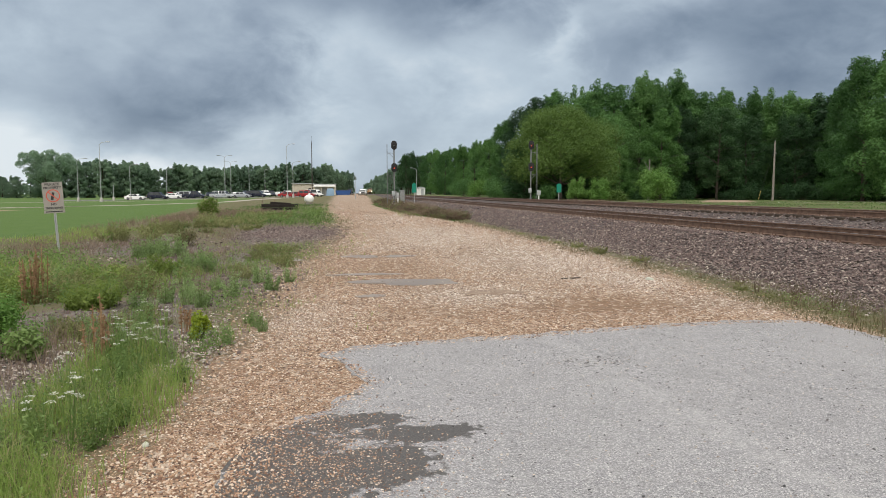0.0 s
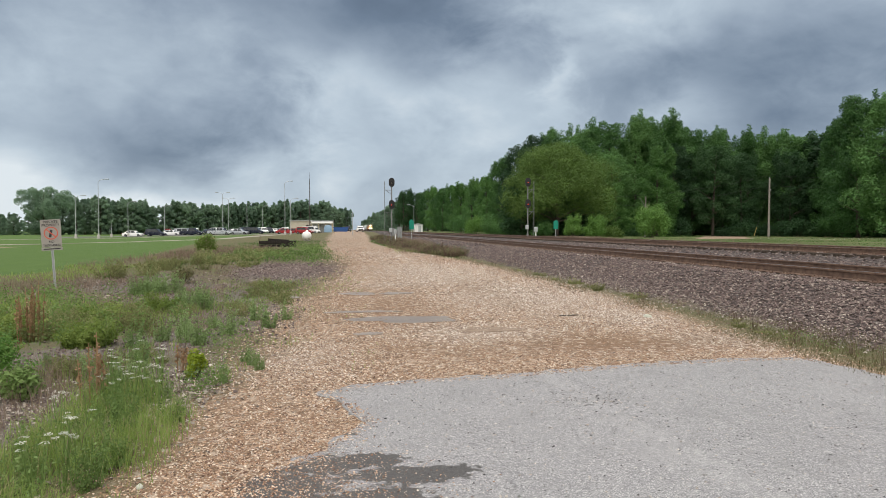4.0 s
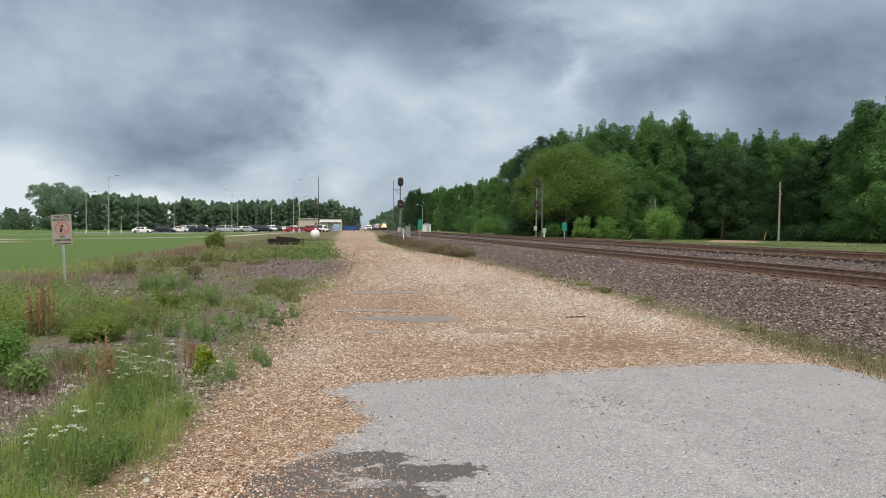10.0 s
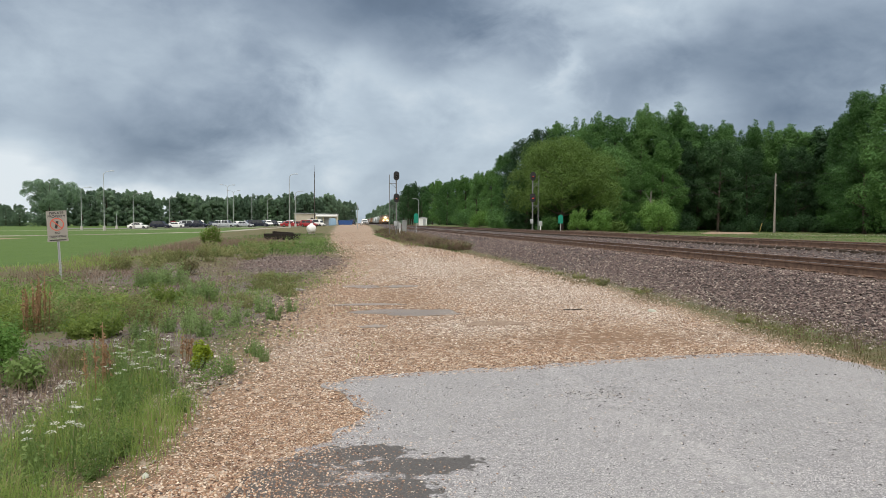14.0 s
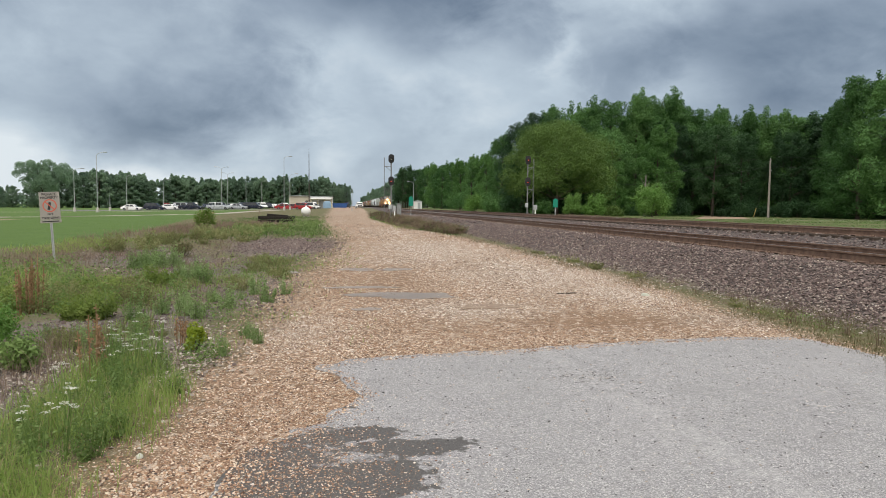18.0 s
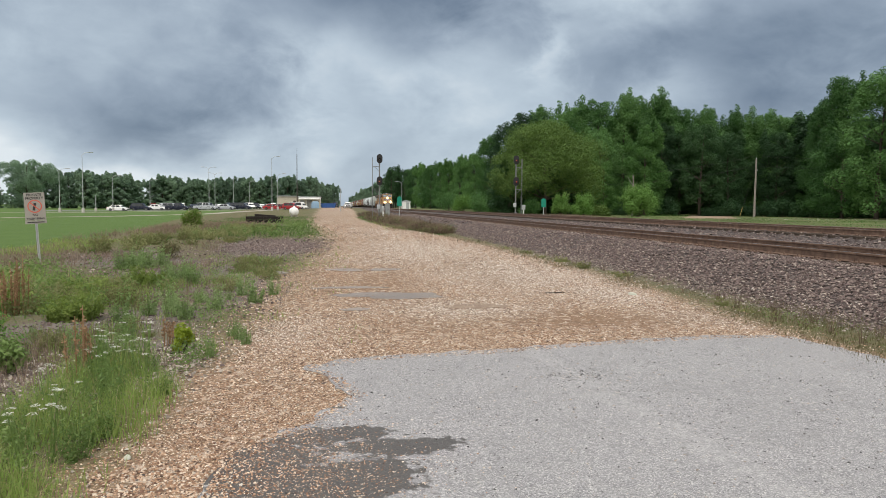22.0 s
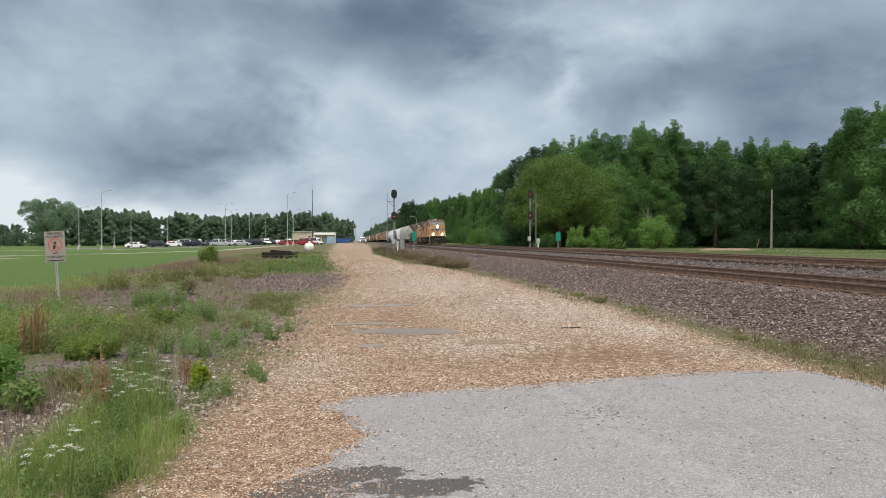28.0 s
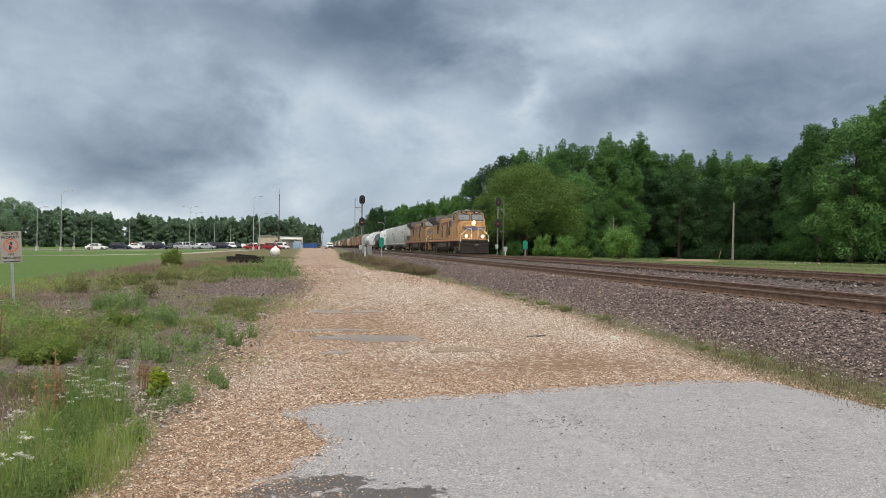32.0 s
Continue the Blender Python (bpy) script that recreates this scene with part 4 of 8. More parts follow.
def tree_meshes(name, seed, h, crown_r, base, count, size, leaf, shape="oval", hang=0.0, lobes=60, shoots=9, lobe=(0.17, 0.33)):
    """Trunk with limbs, and a crown of leafy lobes with gaps. Shapes: oval, spire, dome, open."""
    rng = np.random.RandomState(seed)
    trunk = Mesh()
    bend = rng.uniform(-0.03, 0.03, 2) * h
    pts = [Vector((bend[0] * k * k, bend[1] * k * k, h * 0.88 * k)) for k in np.linspace(0, 1, 6)]
    r0 = 0.013 * h + 0.04
    for i in range(5):
        trunk.tube(pts[i], pts[i + 1], r0 * (1 - i / 5.4), r0 * (1 - (i + 1) / 5.4), 7, i in (0, 4))
    cs, rs = [], []
    # upright leading shoots that break the outline
    for k in range(shoots):
        a, q = rng.uniform(0, 2 * math.pi), crown_r * math.sqrt(rng.uniform(0.0, 0.6))
        top = h * (1.0 - 0.20 * (q / crown_r) ** 1.6) * rng.uniform(0.95, 1.0) if k else h
        for w in np.linspace(0.0, 0.14, 6):
            cs.append((q * math.cos(a) + bend[0] + rng.normal(0, 0.14), q * math.sin(a) + bend[1] + rng.normal(0, 0.14), top - h * (w + 0.02)))
            rs.append(crown_r * (0.085 + 0.9 * w))
    for k in range(lobes):
        u = (k + rng.uniform(0, 1)) / lobes
        if shape == "spire":
            prof = (1 - u ** 1.8) ** 0.7 * (0.5 + 0.5 * min(1, u * 5 + 0.35))
        elif shape == "dome":
            prof = math.sqrt(max(0.02, 1 - u ** 2.4)) * (0.8 + 0.2 * min(1, u * 4))
        elif shape == "open":
            prof = math.sqrt(max(0.03, 1 - (2 * abs(u - 0.5)) ** 2.0)) * (0.8 + 0.3 * u)
        else:
            prof = math.sqrt(max(0.03, 1 - (2 * abs(u - 0.42) / 1.18) ** 2.4))
        z = base + (h - base) * u * 0.92
        a = k * 2.4 + rng.uniform(-0.5, 0.5)
        rad = crown_r * prof * rng.uniform(0.12, 0.9) ** 0.5 * rng.uniform(0.85, 1.1)
        c = Vector((rad * math.cos(a) + bend[0] * u * u, rad * math.sin(a) + bend[1] * u * u, z))
        cs.append(tuple(c))
        rs.append(crown_r * rng.uniform(*lobe) * (0.6 + 0.4 * prof))
        if k % 3 == 0:
            q = pts[min(4, int(u * 5))]
            lift = Vector((q.x, q.y, max(base * 0.6, c.z - 0.5 * rad - 0.3)))
            trunk.tube(lift, c, 0.05 + 0.004 * h * (1 - u), 0.015, 5, False)
    v, f = lobed_crown(rng, cs, rs, count, size, 0.85, hang)
    return trunk.data("trunk", M["bark"], True), array_mesh("crown", v, f, M[leaf])


def make_tree(kind, meshes, x, y, scale, turn, label, group="", zs=1.0):
    t = thing(kind, label, "tree", pose(x, y, land1(x, y) - 0.05, 0, 0, turn), group)
    for nm, me in zip(("trunk", "crown"), meshes):
        o = part(nm, me, None, t)
        o.scale = (scale, scale, scale * zs)
    return t


TREES = {
    "oak": [tree_meshes("oak", 11 + i, 18.0, 4.6, 0.8, 32000, 0.15, "leaf", "oval", lobes=70) for i in range(3)],
    "poplar": [tree_meshes("poplar", 31 + i, 19.0, 3.9, 0.8, 30000, 0.145, "leaf", "spire", lobes=75, shoots=12) for i in range(3)],
    "dark": [tree_meshes("dark", 51 + i, 19.0, 4.6, 3.0, 26000, 0.15, "leaf_dark_shade", "oval", lobes=60, shoots=5) for i in range(2)],
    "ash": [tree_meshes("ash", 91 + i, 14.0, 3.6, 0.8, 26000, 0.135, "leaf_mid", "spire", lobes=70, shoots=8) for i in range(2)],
    "deep": [tree_meshes("deep", 61 + i, 19.0, 5.4, 0.2, 9000, 0.33, "leaf_dark_shade", "oval", lobes=50) for i in range(2)],
    "willow": [tree_meshes("willow", 71, 13.0, 7.2, 3.6, 70000, 0.115, "leaf_willow", "dome", 0.7, 80, 0, (0.12, 0.33))],
    "far": [tree_meshes("far", 81 + i, 16.0, 3.6, 0.2, 11000, 0.26, "leaf_far_haze", ("spire", "spire", "oval")[i], lobes=45, shoots=7) for i in range(3)],
    "open": [tree_meshes("open", 88, 16.0, 8.4, 4.5, 15000, 0.27, "leaf_far_haze", "open", lobes=38, shoots=0, lobe=(0.12, 0.24))],
}
rng = random.Random(4)


def plant(kind, x, y, top, label, group, grow=1.0):
    """A tree whose crown ends at the height top."""
    ms = TREES[kind]
    k = rng.randrange(len(ms))
    nominal = {"oak": 18.0, "poplar": 19.0, "dark": 19.0, "ash": 14.0, "deep": 19.0, "willow": 13.0, "far": 16.0, "open": 16.0}[kind]
    s = (top - land1(x, y)) / nominal
    wide = s * grow
    return make_tree({"far": "tree", "open": "open_crowned_tree", "oak": "broadleaf_tree", "poplar": "tall_tree", "dark": "dark_tree", "ash": "pale_green_tree", "deep": "dark_tree", "willow": "willow_tree"}[kind], ms[k], x, y, wide, rng.uniform(0, 360), label, group, s / wide)


# front of the wood beyond the tracks: across, along, crown top, kind
WOOD = [
    (30.5, 300, 18.4, "poplar"), (29.6, 262, 17.4, "oak"), (29.6, 240, 17.0, "ash"), (29.4, 220, 15.6, "oak"), (29.6, 200, 15.1, "poplar"), (29.2, 182, 14.4, "ash"), (29.1, 165, 14.2, "poplar"),
    (29.9, 150, 13.9, "ash"), (31.0, 140, 17.1, "poplar"), (33.0, 131, 18.3, "dark"), (34.6, 126, 19.6, "dark"), (37.6, 125, 21.1, "poplar"), (40.0, 122, 19.4, "oak"), (41.7, 119, 20.2, "poplar"),
    (45.2, 117, 21.5, "oak"), (48.2, 114, 21.8, "poplar"), (52.2, 114, 21.9, "oak"), (55.6, 117, 20.1, "oak"), (58.6, 114, 20.1, "oak"), (63.0, 112, 19.6, "poplar"), (68.2, 113, 19.4, "poplar"),
    (72.0, 109, 18.7, "oak"), (75.6, 107, 18.3, "oak"), (74.0, 99, 18.0, "poplar"), (68.9, 91, 18.0, "poplar"), (66.2, 84, 20.1, "poplar"), (67.0, 79, 20.3, "oak"), (68.5, 74, 21.8, "poplar"), (72, 70, 22.5, "oak"),
    (46.3, 101, 14.4, "ash"), (42.0, 108, 15.0, "oak"), (57.4, 105, 15.4, "dark"), (52.5, 109, 16.0, "dark"), (63.5, 107, 14.5, "dark"), (70.0, 104, 14.5, "dark"), (37.5, 112, 15.5, "poplar"), (40.5, 103, 9.0, "ash"),
]
for x, y, top, kind in WOOD:
    plant(kind, x, y, top, "tall leafy green tree at the edge of the wood", "trees of the wood", 1.08 if kind != "poplar" else 1.0)
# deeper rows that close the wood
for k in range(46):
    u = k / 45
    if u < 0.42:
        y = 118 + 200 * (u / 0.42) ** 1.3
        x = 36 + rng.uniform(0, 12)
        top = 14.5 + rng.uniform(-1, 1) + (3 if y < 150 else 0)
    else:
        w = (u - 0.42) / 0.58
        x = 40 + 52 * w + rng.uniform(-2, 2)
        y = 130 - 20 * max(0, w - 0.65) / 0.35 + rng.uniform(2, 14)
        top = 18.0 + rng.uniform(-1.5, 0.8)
    plant("deep", x, y, top, "leafy tree deep in the wood, shade put into its dark leaves", "trees of the wood", 1.25)
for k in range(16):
    plant("deep", 76 + rng.uniform(0, 16), 62 + 3.4 * k + rng.uniform(-2, 2), 17.0 + rng.uniform(-1.5, 0.5), "leafy tree deep in the wood, shade put into its dark leaves", "trees of the wood", 1.25)
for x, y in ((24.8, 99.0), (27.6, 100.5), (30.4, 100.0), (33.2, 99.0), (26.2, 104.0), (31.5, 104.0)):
    plant("deep", x, y, 9.0, "low tree behind the willow, shade put into its dark leaves", "trees of the wood", 1.5)
plant("willow", 29.2, 96, 13.6, "spreading yellow-green willow beside the signal", "", 1.12)
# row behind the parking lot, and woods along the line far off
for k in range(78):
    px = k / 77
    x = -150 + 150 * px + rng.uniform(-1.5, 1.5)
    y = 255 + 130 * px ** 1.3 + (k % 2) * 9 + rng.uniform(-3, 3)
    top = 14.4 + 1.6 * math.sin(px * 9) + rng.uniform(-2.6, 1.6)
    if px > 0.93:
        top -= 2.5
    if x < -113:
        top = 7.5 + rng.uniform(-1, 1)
    plant("far", x, y, top, "green tree in the row behind the car park, haze in its leaf colour", "row of trees", 1.35)
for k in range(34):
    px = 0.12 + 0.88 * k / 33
    plant("far", -108 + 104 * px + rng.uniform(-1.5, 1.5), 283 + 118 * px ** 1.3 + rng.uniform(-3, 3), 13.4 + rng.uniform(-1.5, 1.5), "green tree in the row behind the car park, haze in its leaf colour", "row of trees", 1.3)
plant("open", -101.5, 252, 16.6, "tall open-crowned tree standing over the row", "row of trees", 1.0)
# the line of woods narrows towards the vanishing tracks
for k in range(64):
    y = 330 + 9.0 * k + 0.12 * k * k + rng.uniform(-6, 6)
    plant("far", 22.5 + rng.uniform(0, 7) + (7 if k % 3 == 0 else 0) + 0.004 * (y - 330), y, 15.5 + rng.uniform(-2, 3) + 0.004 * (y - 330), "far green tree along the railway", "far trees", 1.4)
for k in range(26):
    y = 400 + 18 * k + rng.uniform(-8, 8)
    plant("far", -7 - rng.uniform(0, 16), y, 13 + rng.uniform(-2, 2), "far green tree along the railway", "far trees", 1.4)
for x, y, top in ((22.0, 283, 17.6), (24.6, 292, 19.0), (27.4, 284, 17.0), (24.8, 305, 18.0)):
    plant("dark", x, y, top, "dark crowned tree behind the signal", "far trees", 1.0)


def far_wood():
    """A ring of woodland on the horizon, uneven on top."""
    r = np.random.RandomState(9)
    vs, fs = [], []
    for k in range(9000):
        a = r.uniform(0, 2 * math.pi)
        d = r.uniform(900, 1150)
        x, y = d * math.sin(a), d * math.cos(a)
        if abs(x - 13) < 14 and y > 0:
            continue
        h = 11 + 4 * math.sin(a * 37) + 3 * math.sin(a * 91) + r.uniform(-3, 3)
        z = r.uniform(0.3, 1) * h
        s = r.uniform(2.5, 4.5)
        n = len(vs)
        t, b = r.normal(size=3), r.normal(size=3)
        t, b = t / np.linalg.norm(t) * s, b / np.linalg.norm(b) * s
        c = np.array((x, y, z))
        vs += [c - t, c + b, c + t, c - b]
        fs.append((n, n + 1, n + 2, n + 3))
    single("distant_wood", array_mesh("distant_wood", np.array(vs), np.array(fs), M["leaf_far_haze"]), None, "distant woodland on the horizon", "woodland", kind="stuff")


far_wood()

# ---- the train ----
M["emblem"] = painted("emblem_blue", (0.10, 0.13, 0.22), 0.5, 0, 0.3)
# reflected sky is put into the grey base colour of these panes
M["windshield"] = painted("windshield", (0.16, 0.18, 0.19), 0.12, 0, 0.15, spec=0.6)
M["lit"] = glowing("headlight", (1.0, 0.66, 0.30), 300.0)
M["lens_off"] = painted("clear_lens", (0.75, 0.74, 0.72), 0.15, 0, 0.05)


def wheel_set(parent, y, r, material):
    """Two flanged wheels on an axle."""
    axle = part("axle", Mesh().tube((-0.95, y, r), (0.95, y, r), 0.09, n=8), material, parent)
    for s in (-1, 1):
        turn = Matrix.Translation((s * 0.76, y, r)) @ Euler((0, radians(90) * s, 0)).to_matrix().to_4x4()
        part("wheel", Mesh().lathe([(0.09, -0.10), (r * 0.55, -0.06), (r * 0.8, -0.07), (r * 1.07, -0.07), (r * 1.07, -0.05), (r, -0.04), (r * 0.985, 0.06), (r * 0.82, 0.07), (r * 0.5, 0.03), (0.14, 0.08)], 20, turn), material, axle)


def bogie(parent, y0, axles, r, mat):
    """A truck: side frames with journal boxes and springs, bolster, wheel sets."""
    span = max(axles) - min(axles)
    b = part("bogie", Mesh().box((0, y0, r + 0.12), (1.9, 0.45, 0.3), 0.04), mat, parent, "dusty steel bogie")
    for s in (-1, 1):
        h = span / 2 + 0.35
        fr = Mesh().prism([(y0 - h, r - 0.12), (y0 - h, r + 0.16), (y0 - h + 0.45, r + 0.34), (y0 + h - 0.45, r + 0.34), (y0 + h, r + 0.16), (y0 + h, r - 0.12), (y0 + h - 0.45, r - 0.1), (y0 + 0.45, r - 0.3), (y0 - 0.45, r - 0.3), (y0 - h + 0.45, r - 0.1)], "x", s * 1.0 - 0.07, s * 1.0 + 0.07)
        part("side_frame", fr, mat, b)
        for a in axles:
            part("journal_box", Mesh().tube((s * 1.07, y0 + a, r), (s * 1.2, y0 + a, r), 0.14, n=8), M["under"], b)
        for dy in (-0.2, 0.0, 0.2):
            part("spring", Mesh().tube((s * 1.06, y0 + dy, r - 0.26), (s * 1.06, y0 + dy, r + 0.12), 0.075, n=7), M["under"], b)
    for a in axles:
        wheel_set(b, y0 + a, r, M["under"])


def coupler(parent, y, s):
    c = Mesh().box((0, y - s * 0.25, 0.85), (0.22, 0.6, 0.24), 0.03).box((0.04, y + s * 0.08, 0.86), (0.34, 0.24, 0.3), 0.06)
    part("coupler", c, M["under"], parent)


def handrail(parent, x, y0, y1, z0, h, step, mat):
    n = max(1, round((y1 - y0) / step))
    for i in range(n + 1):
        y = y0 + (y1 - y0) * i / n
        part("stanchion", Mesh().tube((x, y, z0), (x, y, z0 + h), 0.022, n=6), mat, parent)
    part("handrail", Mesh().tube((x, y0, z0 + h), (x, y1, z0 + h), 0.022, n=6), mat, parent)


def locomotive(lit):
    L = 22.3
    k = thing("locomotive", "yellow freight locomotive with grey roof, headlights lit, on the far track" if lit else "yellow trailing freight locomotive with grey roof and dark trucks", "locomotive", group="train")
    ye, gr, un = M["yellow"] if lit else M["yellow_dirty"], M["loco_grey"], M["under"]
    sill = part("frame_sill", Mesh().box((0, L / 2, 1.46), (3.08, L - 0.9, 0.26), 0.03), ye, k)
    for s in (-1, 1):
        part("red_stripe", Mesh().box((s * 1.545, L / 2, 1.36), (0.012, L - 1.0, 0.06)), M["red"], sill, "red band along the sill", False)
    part("underbody", Mesh().box((0, L / 2, 1.2), (2.2, L - 2.4, 0.3), 0.03), un, k)
    # plow and pilot
    part("pilot", Mesh().box((0, 0.45, 1.02), (2.95, 0.3, 0.62), 0.05), M["plow"], k)
    part("snow_plow", Mesh().prism([(-1.45, 0.55), (-1.45, 0.3), (-0.25, -0.12), (0.25, -0.12), (1.45, 0.3), (1.45, 0.55)], "z", 0.12, 0.78), M["plow"], k, "dirty steel plow")
    part("pilot", Mesh().box((0, L - 0.45, 0.95), (2.9, 0.3, 0.7), 0.05), un, k)
    coupler(k, -0.15, -1)
    coupler(k, L + 0.15, 1)
    for s in (-1, 1):
        for y, d in ((0.75, 1), (L - 0.75, -1)):
            for i, z in enumerate((0.45, 0.8, 1.13)):
                part("step", Mesh().box((s * 1.36, y + d * 0.0, z), (0.34, 0.62, 0.04), 0.008), gr, k)
            part("step_side", Mesh().box((s * 1.3, y + d * 0.33, 0.85), (0.42, 0.03, 0.95), 0.008), ye, k)
    # nose and cab
    nose = Mesh().loft([
        [(-1.25, 0.95, 1.6), (1.25, 0.95, 1.6), (1.27, 0.98, 2.85), (0.85, 1.05, 3.36), (-0.85, 1.05, 3.36), (-1.27, 0.98, 2.85)],
        [(-1.4, 1.35, 1.6), (1.4, 1.35, 1.6), (1.42, 1.4, 2.95), (1.0, 1.5, 3.46), (-1.0, 1.5, 3.46), (-1.42, 1.4, 2.95)],
        [(-1.42, 2.75, 1.6), (1.42, 2.75, 1.6), (1.42, 2.75, 3.05), (1.15, 2.75, 3.5), (-1.15, 2.75, 3.5), (-1.42, 2.75, 3.05)]])
    nose = part("nose", nose, ye, k)
    part("nose_door", Mesh().box((0.55, 0.955, 2.25), (0.62, 0.03, 1.25), 0.01), ye, nose)
    cab = Mesh().loft([
        [(-1.52, 2.45, 1.6), (1.52, 2.45, 1.6), (1.52, 2.35, 3.45), (1.45, 2.75, 4.28), (1.0, 2.85, 4.5), (-1.0, 2.85, 4.5), (-1.45, 2.75, 4.28), (-1.52, 2.35, 3.45)],
        [(-1.52, 5.3, 1.6), (1.52, 5.3, 1.6), (1.52, 5.3, 3.45), (1.45, 5.3, 4.28), (1.0, 5.3, 4.5), (-1.0, 5.3, 4.5), (-1.45, 5.3, 4.28), (-1.52, 5.3, 3.45)]])
    cab = part("cab", cab, ye, k)
    part("cab_roof", Mesh().prism([(-1.5, 4.26), (-1.03, 4.52), (1.03, 4.52), (1.5, 4.26), (1.52, 4.33), (1.05, 4.62), (-1.05, 4.62), (-1.52, 4.33)], "y", 2.72, 5.4), gr, cab, "grey cab roof")
    lean = Euler((radians(-25.7), 0, 0)).to_matrix().to_4x4()
    for s in (-1, 1):
        part("windshield", Mesh().box((s * 0.72, 2.50, 3.86), (1.16, 0.03, 0.66), 0.01, lean), M["windshield"], cab, "windshield pane, grey with sky reflection in its colour")
        for dz, hh in ((0.36, 0.06), (-0.36, 0.06)):
            part("window_frame", Mesh().box((s * 0.72, 2.50 + 0.43 * dz, 3.86 + 0.9 * dz), (1.28, 0.05, hh), 0.01, lean), M["truck_grey"], cab)
        for dx in (-0.62, 0.62):
            part("window_frame", Mesh().box((s * 0.72 + dx, 2.5, 3.86), (0.05, 0.05, 0.72), 0.01, lean), M["truck_grey"], cab)
        part("number_board", Mesh().box((s * 0.68, 2.68, 4.40), (0.66, 0.10, 0.2), 0.02), M["black"], cab)
        part("number_bar", Mesh().box((s * 0.68, 2.622, 4.40), (0.36, 0.012, 0.08)), M["hopper"], cab, "pale bar on the number board", False)
        part("side_window", Mesh().box((s * 1.515, 3.65, 3.75), (0.04, 0.8, 0.62), 0.01), M["glass"], cab)
        part("side_window", Mesh().box((s * 1.515, 4.6, 3.75), (0.04, 0.75, 0.62), 0.01), M["glass"], cab)
        part("cab_door", Mesh().box((s * 1.52, 5.0, 2.55), (0.03, 0.02, 1.6), 0.005), gr, cab)
        part("mirror", Mesh().box((s * 1.68, 3.15, 3.8), (0.16, 0.04, 0.5), 0.01), un, cab)
        # front lamps
        ditch = part("ditch_light", Mesh().box((s * 0.86, 0.62, 1.84), (0.30, 0.24, 0.28), 0.03), gr, k)
        part("lamp_lens", Mesh().lathe([(0.095, 0), (0.095, 0.02), (0.06, 0.035)], 12, Matrix.Translation((s * 0.86, 0.5, 1.84)) @ Euler((radians(90), 0, 0)).to_matrix().to_4x4()), M["lit"] if lit else M["lens_off"], ditch, "glowing ditch light" if lit else "unlit lamp")
        # wing shape and bars on the nose
        part("nose_bar", Mesh().box((s * 0.72, 0.955, 2.80), (1.06, 0.05, 0.075), 0), M["emblem"], nose, "blue-grey bar on the nose", False)
        part("nose_bar", Mesh().box((s * 0.66, 0.95, 2.68), (0.92, 0.05, 0.075), 0), M["emblem"], nose, "blue-grey bar on the nose", False)
        part("nose_bar", Mesh().box((s * 0.56, 0.945, 2.56), (0.70, 0.05, 0.075), 0), M["emblem"], nose, "blue-grey bar on the nose", False)
        # front platform rails, bent down to the steps
        part("front_rail", Mesh().line([(s * 0.35, 0.42, 2.62), (s * 0.72, 0.42, 2.62), (s * 1.44, 0.42, 1.95), (s * 1.46, 0.42, 0.95), (s * 1.46, 0.9, 0.6)], 0.024), M["hopper_white"], k, "pale grab rail")
        part("front_rail", Mesh().line([(s * 0.35, 0.42, 1.6), (s * 0.35, 0.42, 2.62)], 0.022), M["hopper_white"], k, "pale grab rail")
    part("shield", Mesh().prism([(-0.2, 2.90), (0.2, 2.90), (0.2, 2.58), (0.0, 2.38), (-0.2, 2.58)], "y", 0.915, 0.97), M["emblem"], nose, "blue shield shape", False)
    lamp = part("headlight", Mesh().box((0, 1.12, 3.26), (0.6, 0.34, 0.34), 0.05), ye, k)
    for s in (-1, 1):
        part("lamp_lens", Mesh().lathe([(0.085, 0), (0.085, 0.02), (0.05, 0.04)], 12, Matrix.Translation((0, 0.95, 3.26 + s * 0.09)) @ Euler((radians(90), 0, 0)).to_matrix().to_4x4()), M["lit"] if lit else M["lens_off"], lamp, "glowing headlight" if lit else "unlit headlight")
    # cabinets, hood, radiator wings
    part("equipment_cabinet", Mesh().box((0, 6.7, 2.75), (2.7, 2.7, 2.35), 0.05), ye, k)
    hood = part("hood", Mesh().box((0, 13.4, 2.85), (1.95, 14.2, 2.5), 0.08), ye, k)
    part("hood_roof", Mesh().box((0, 12.3, 4.16), (1.8, 12.0, 0.16), 0.05), gr, hood, "grey hood roof")
    for i in range(9):
        for s in (-1, 1):
            part("hood_door", Mesh().box((s * 0.985, 8.9 + i * 0.83, 2.75), (0.03, 0.74, 1.75), 0.012), ye if i % 4 != 2 else M["truck_grey"], hood)
    for i in range(10):
        for s in (-1, 1):
            part("door_seam", Mesh().box((s * 0.99, 8.485 + i * 0.83, 2.75), (0.02, 0.05, 1.75)), M["under"], hood, "", False)
    for s in (-1, 1):
        part("hood_louver", Mesh().box((s * 0.99, 16.9, 2.9), (0.04, 1.5, 1.1), 0.01), M["under"], hood)
        part("cabinet_louver", Mesh().box((s * 1.36, 7.3, 2.5), (0.04, 1.0, 0.9), 0.01), M["under"], k)
        part("battery_box", Mesh().box((s * 1.22, 6.9, 1.0), (0.5, 1.2, 0.5), 0.03), M["truck_grey"], k)
    part("exhaust_stack", Mesh().box((0, 11.6, 4.4), (0.8, 1.2, 0.3), 0.05), un, hood)
    part("dynamic_brake_hatch", Mesh().box((0, 7.2, 4.15), (2.5, 2.4, 0.5), 0.06), gr, k)
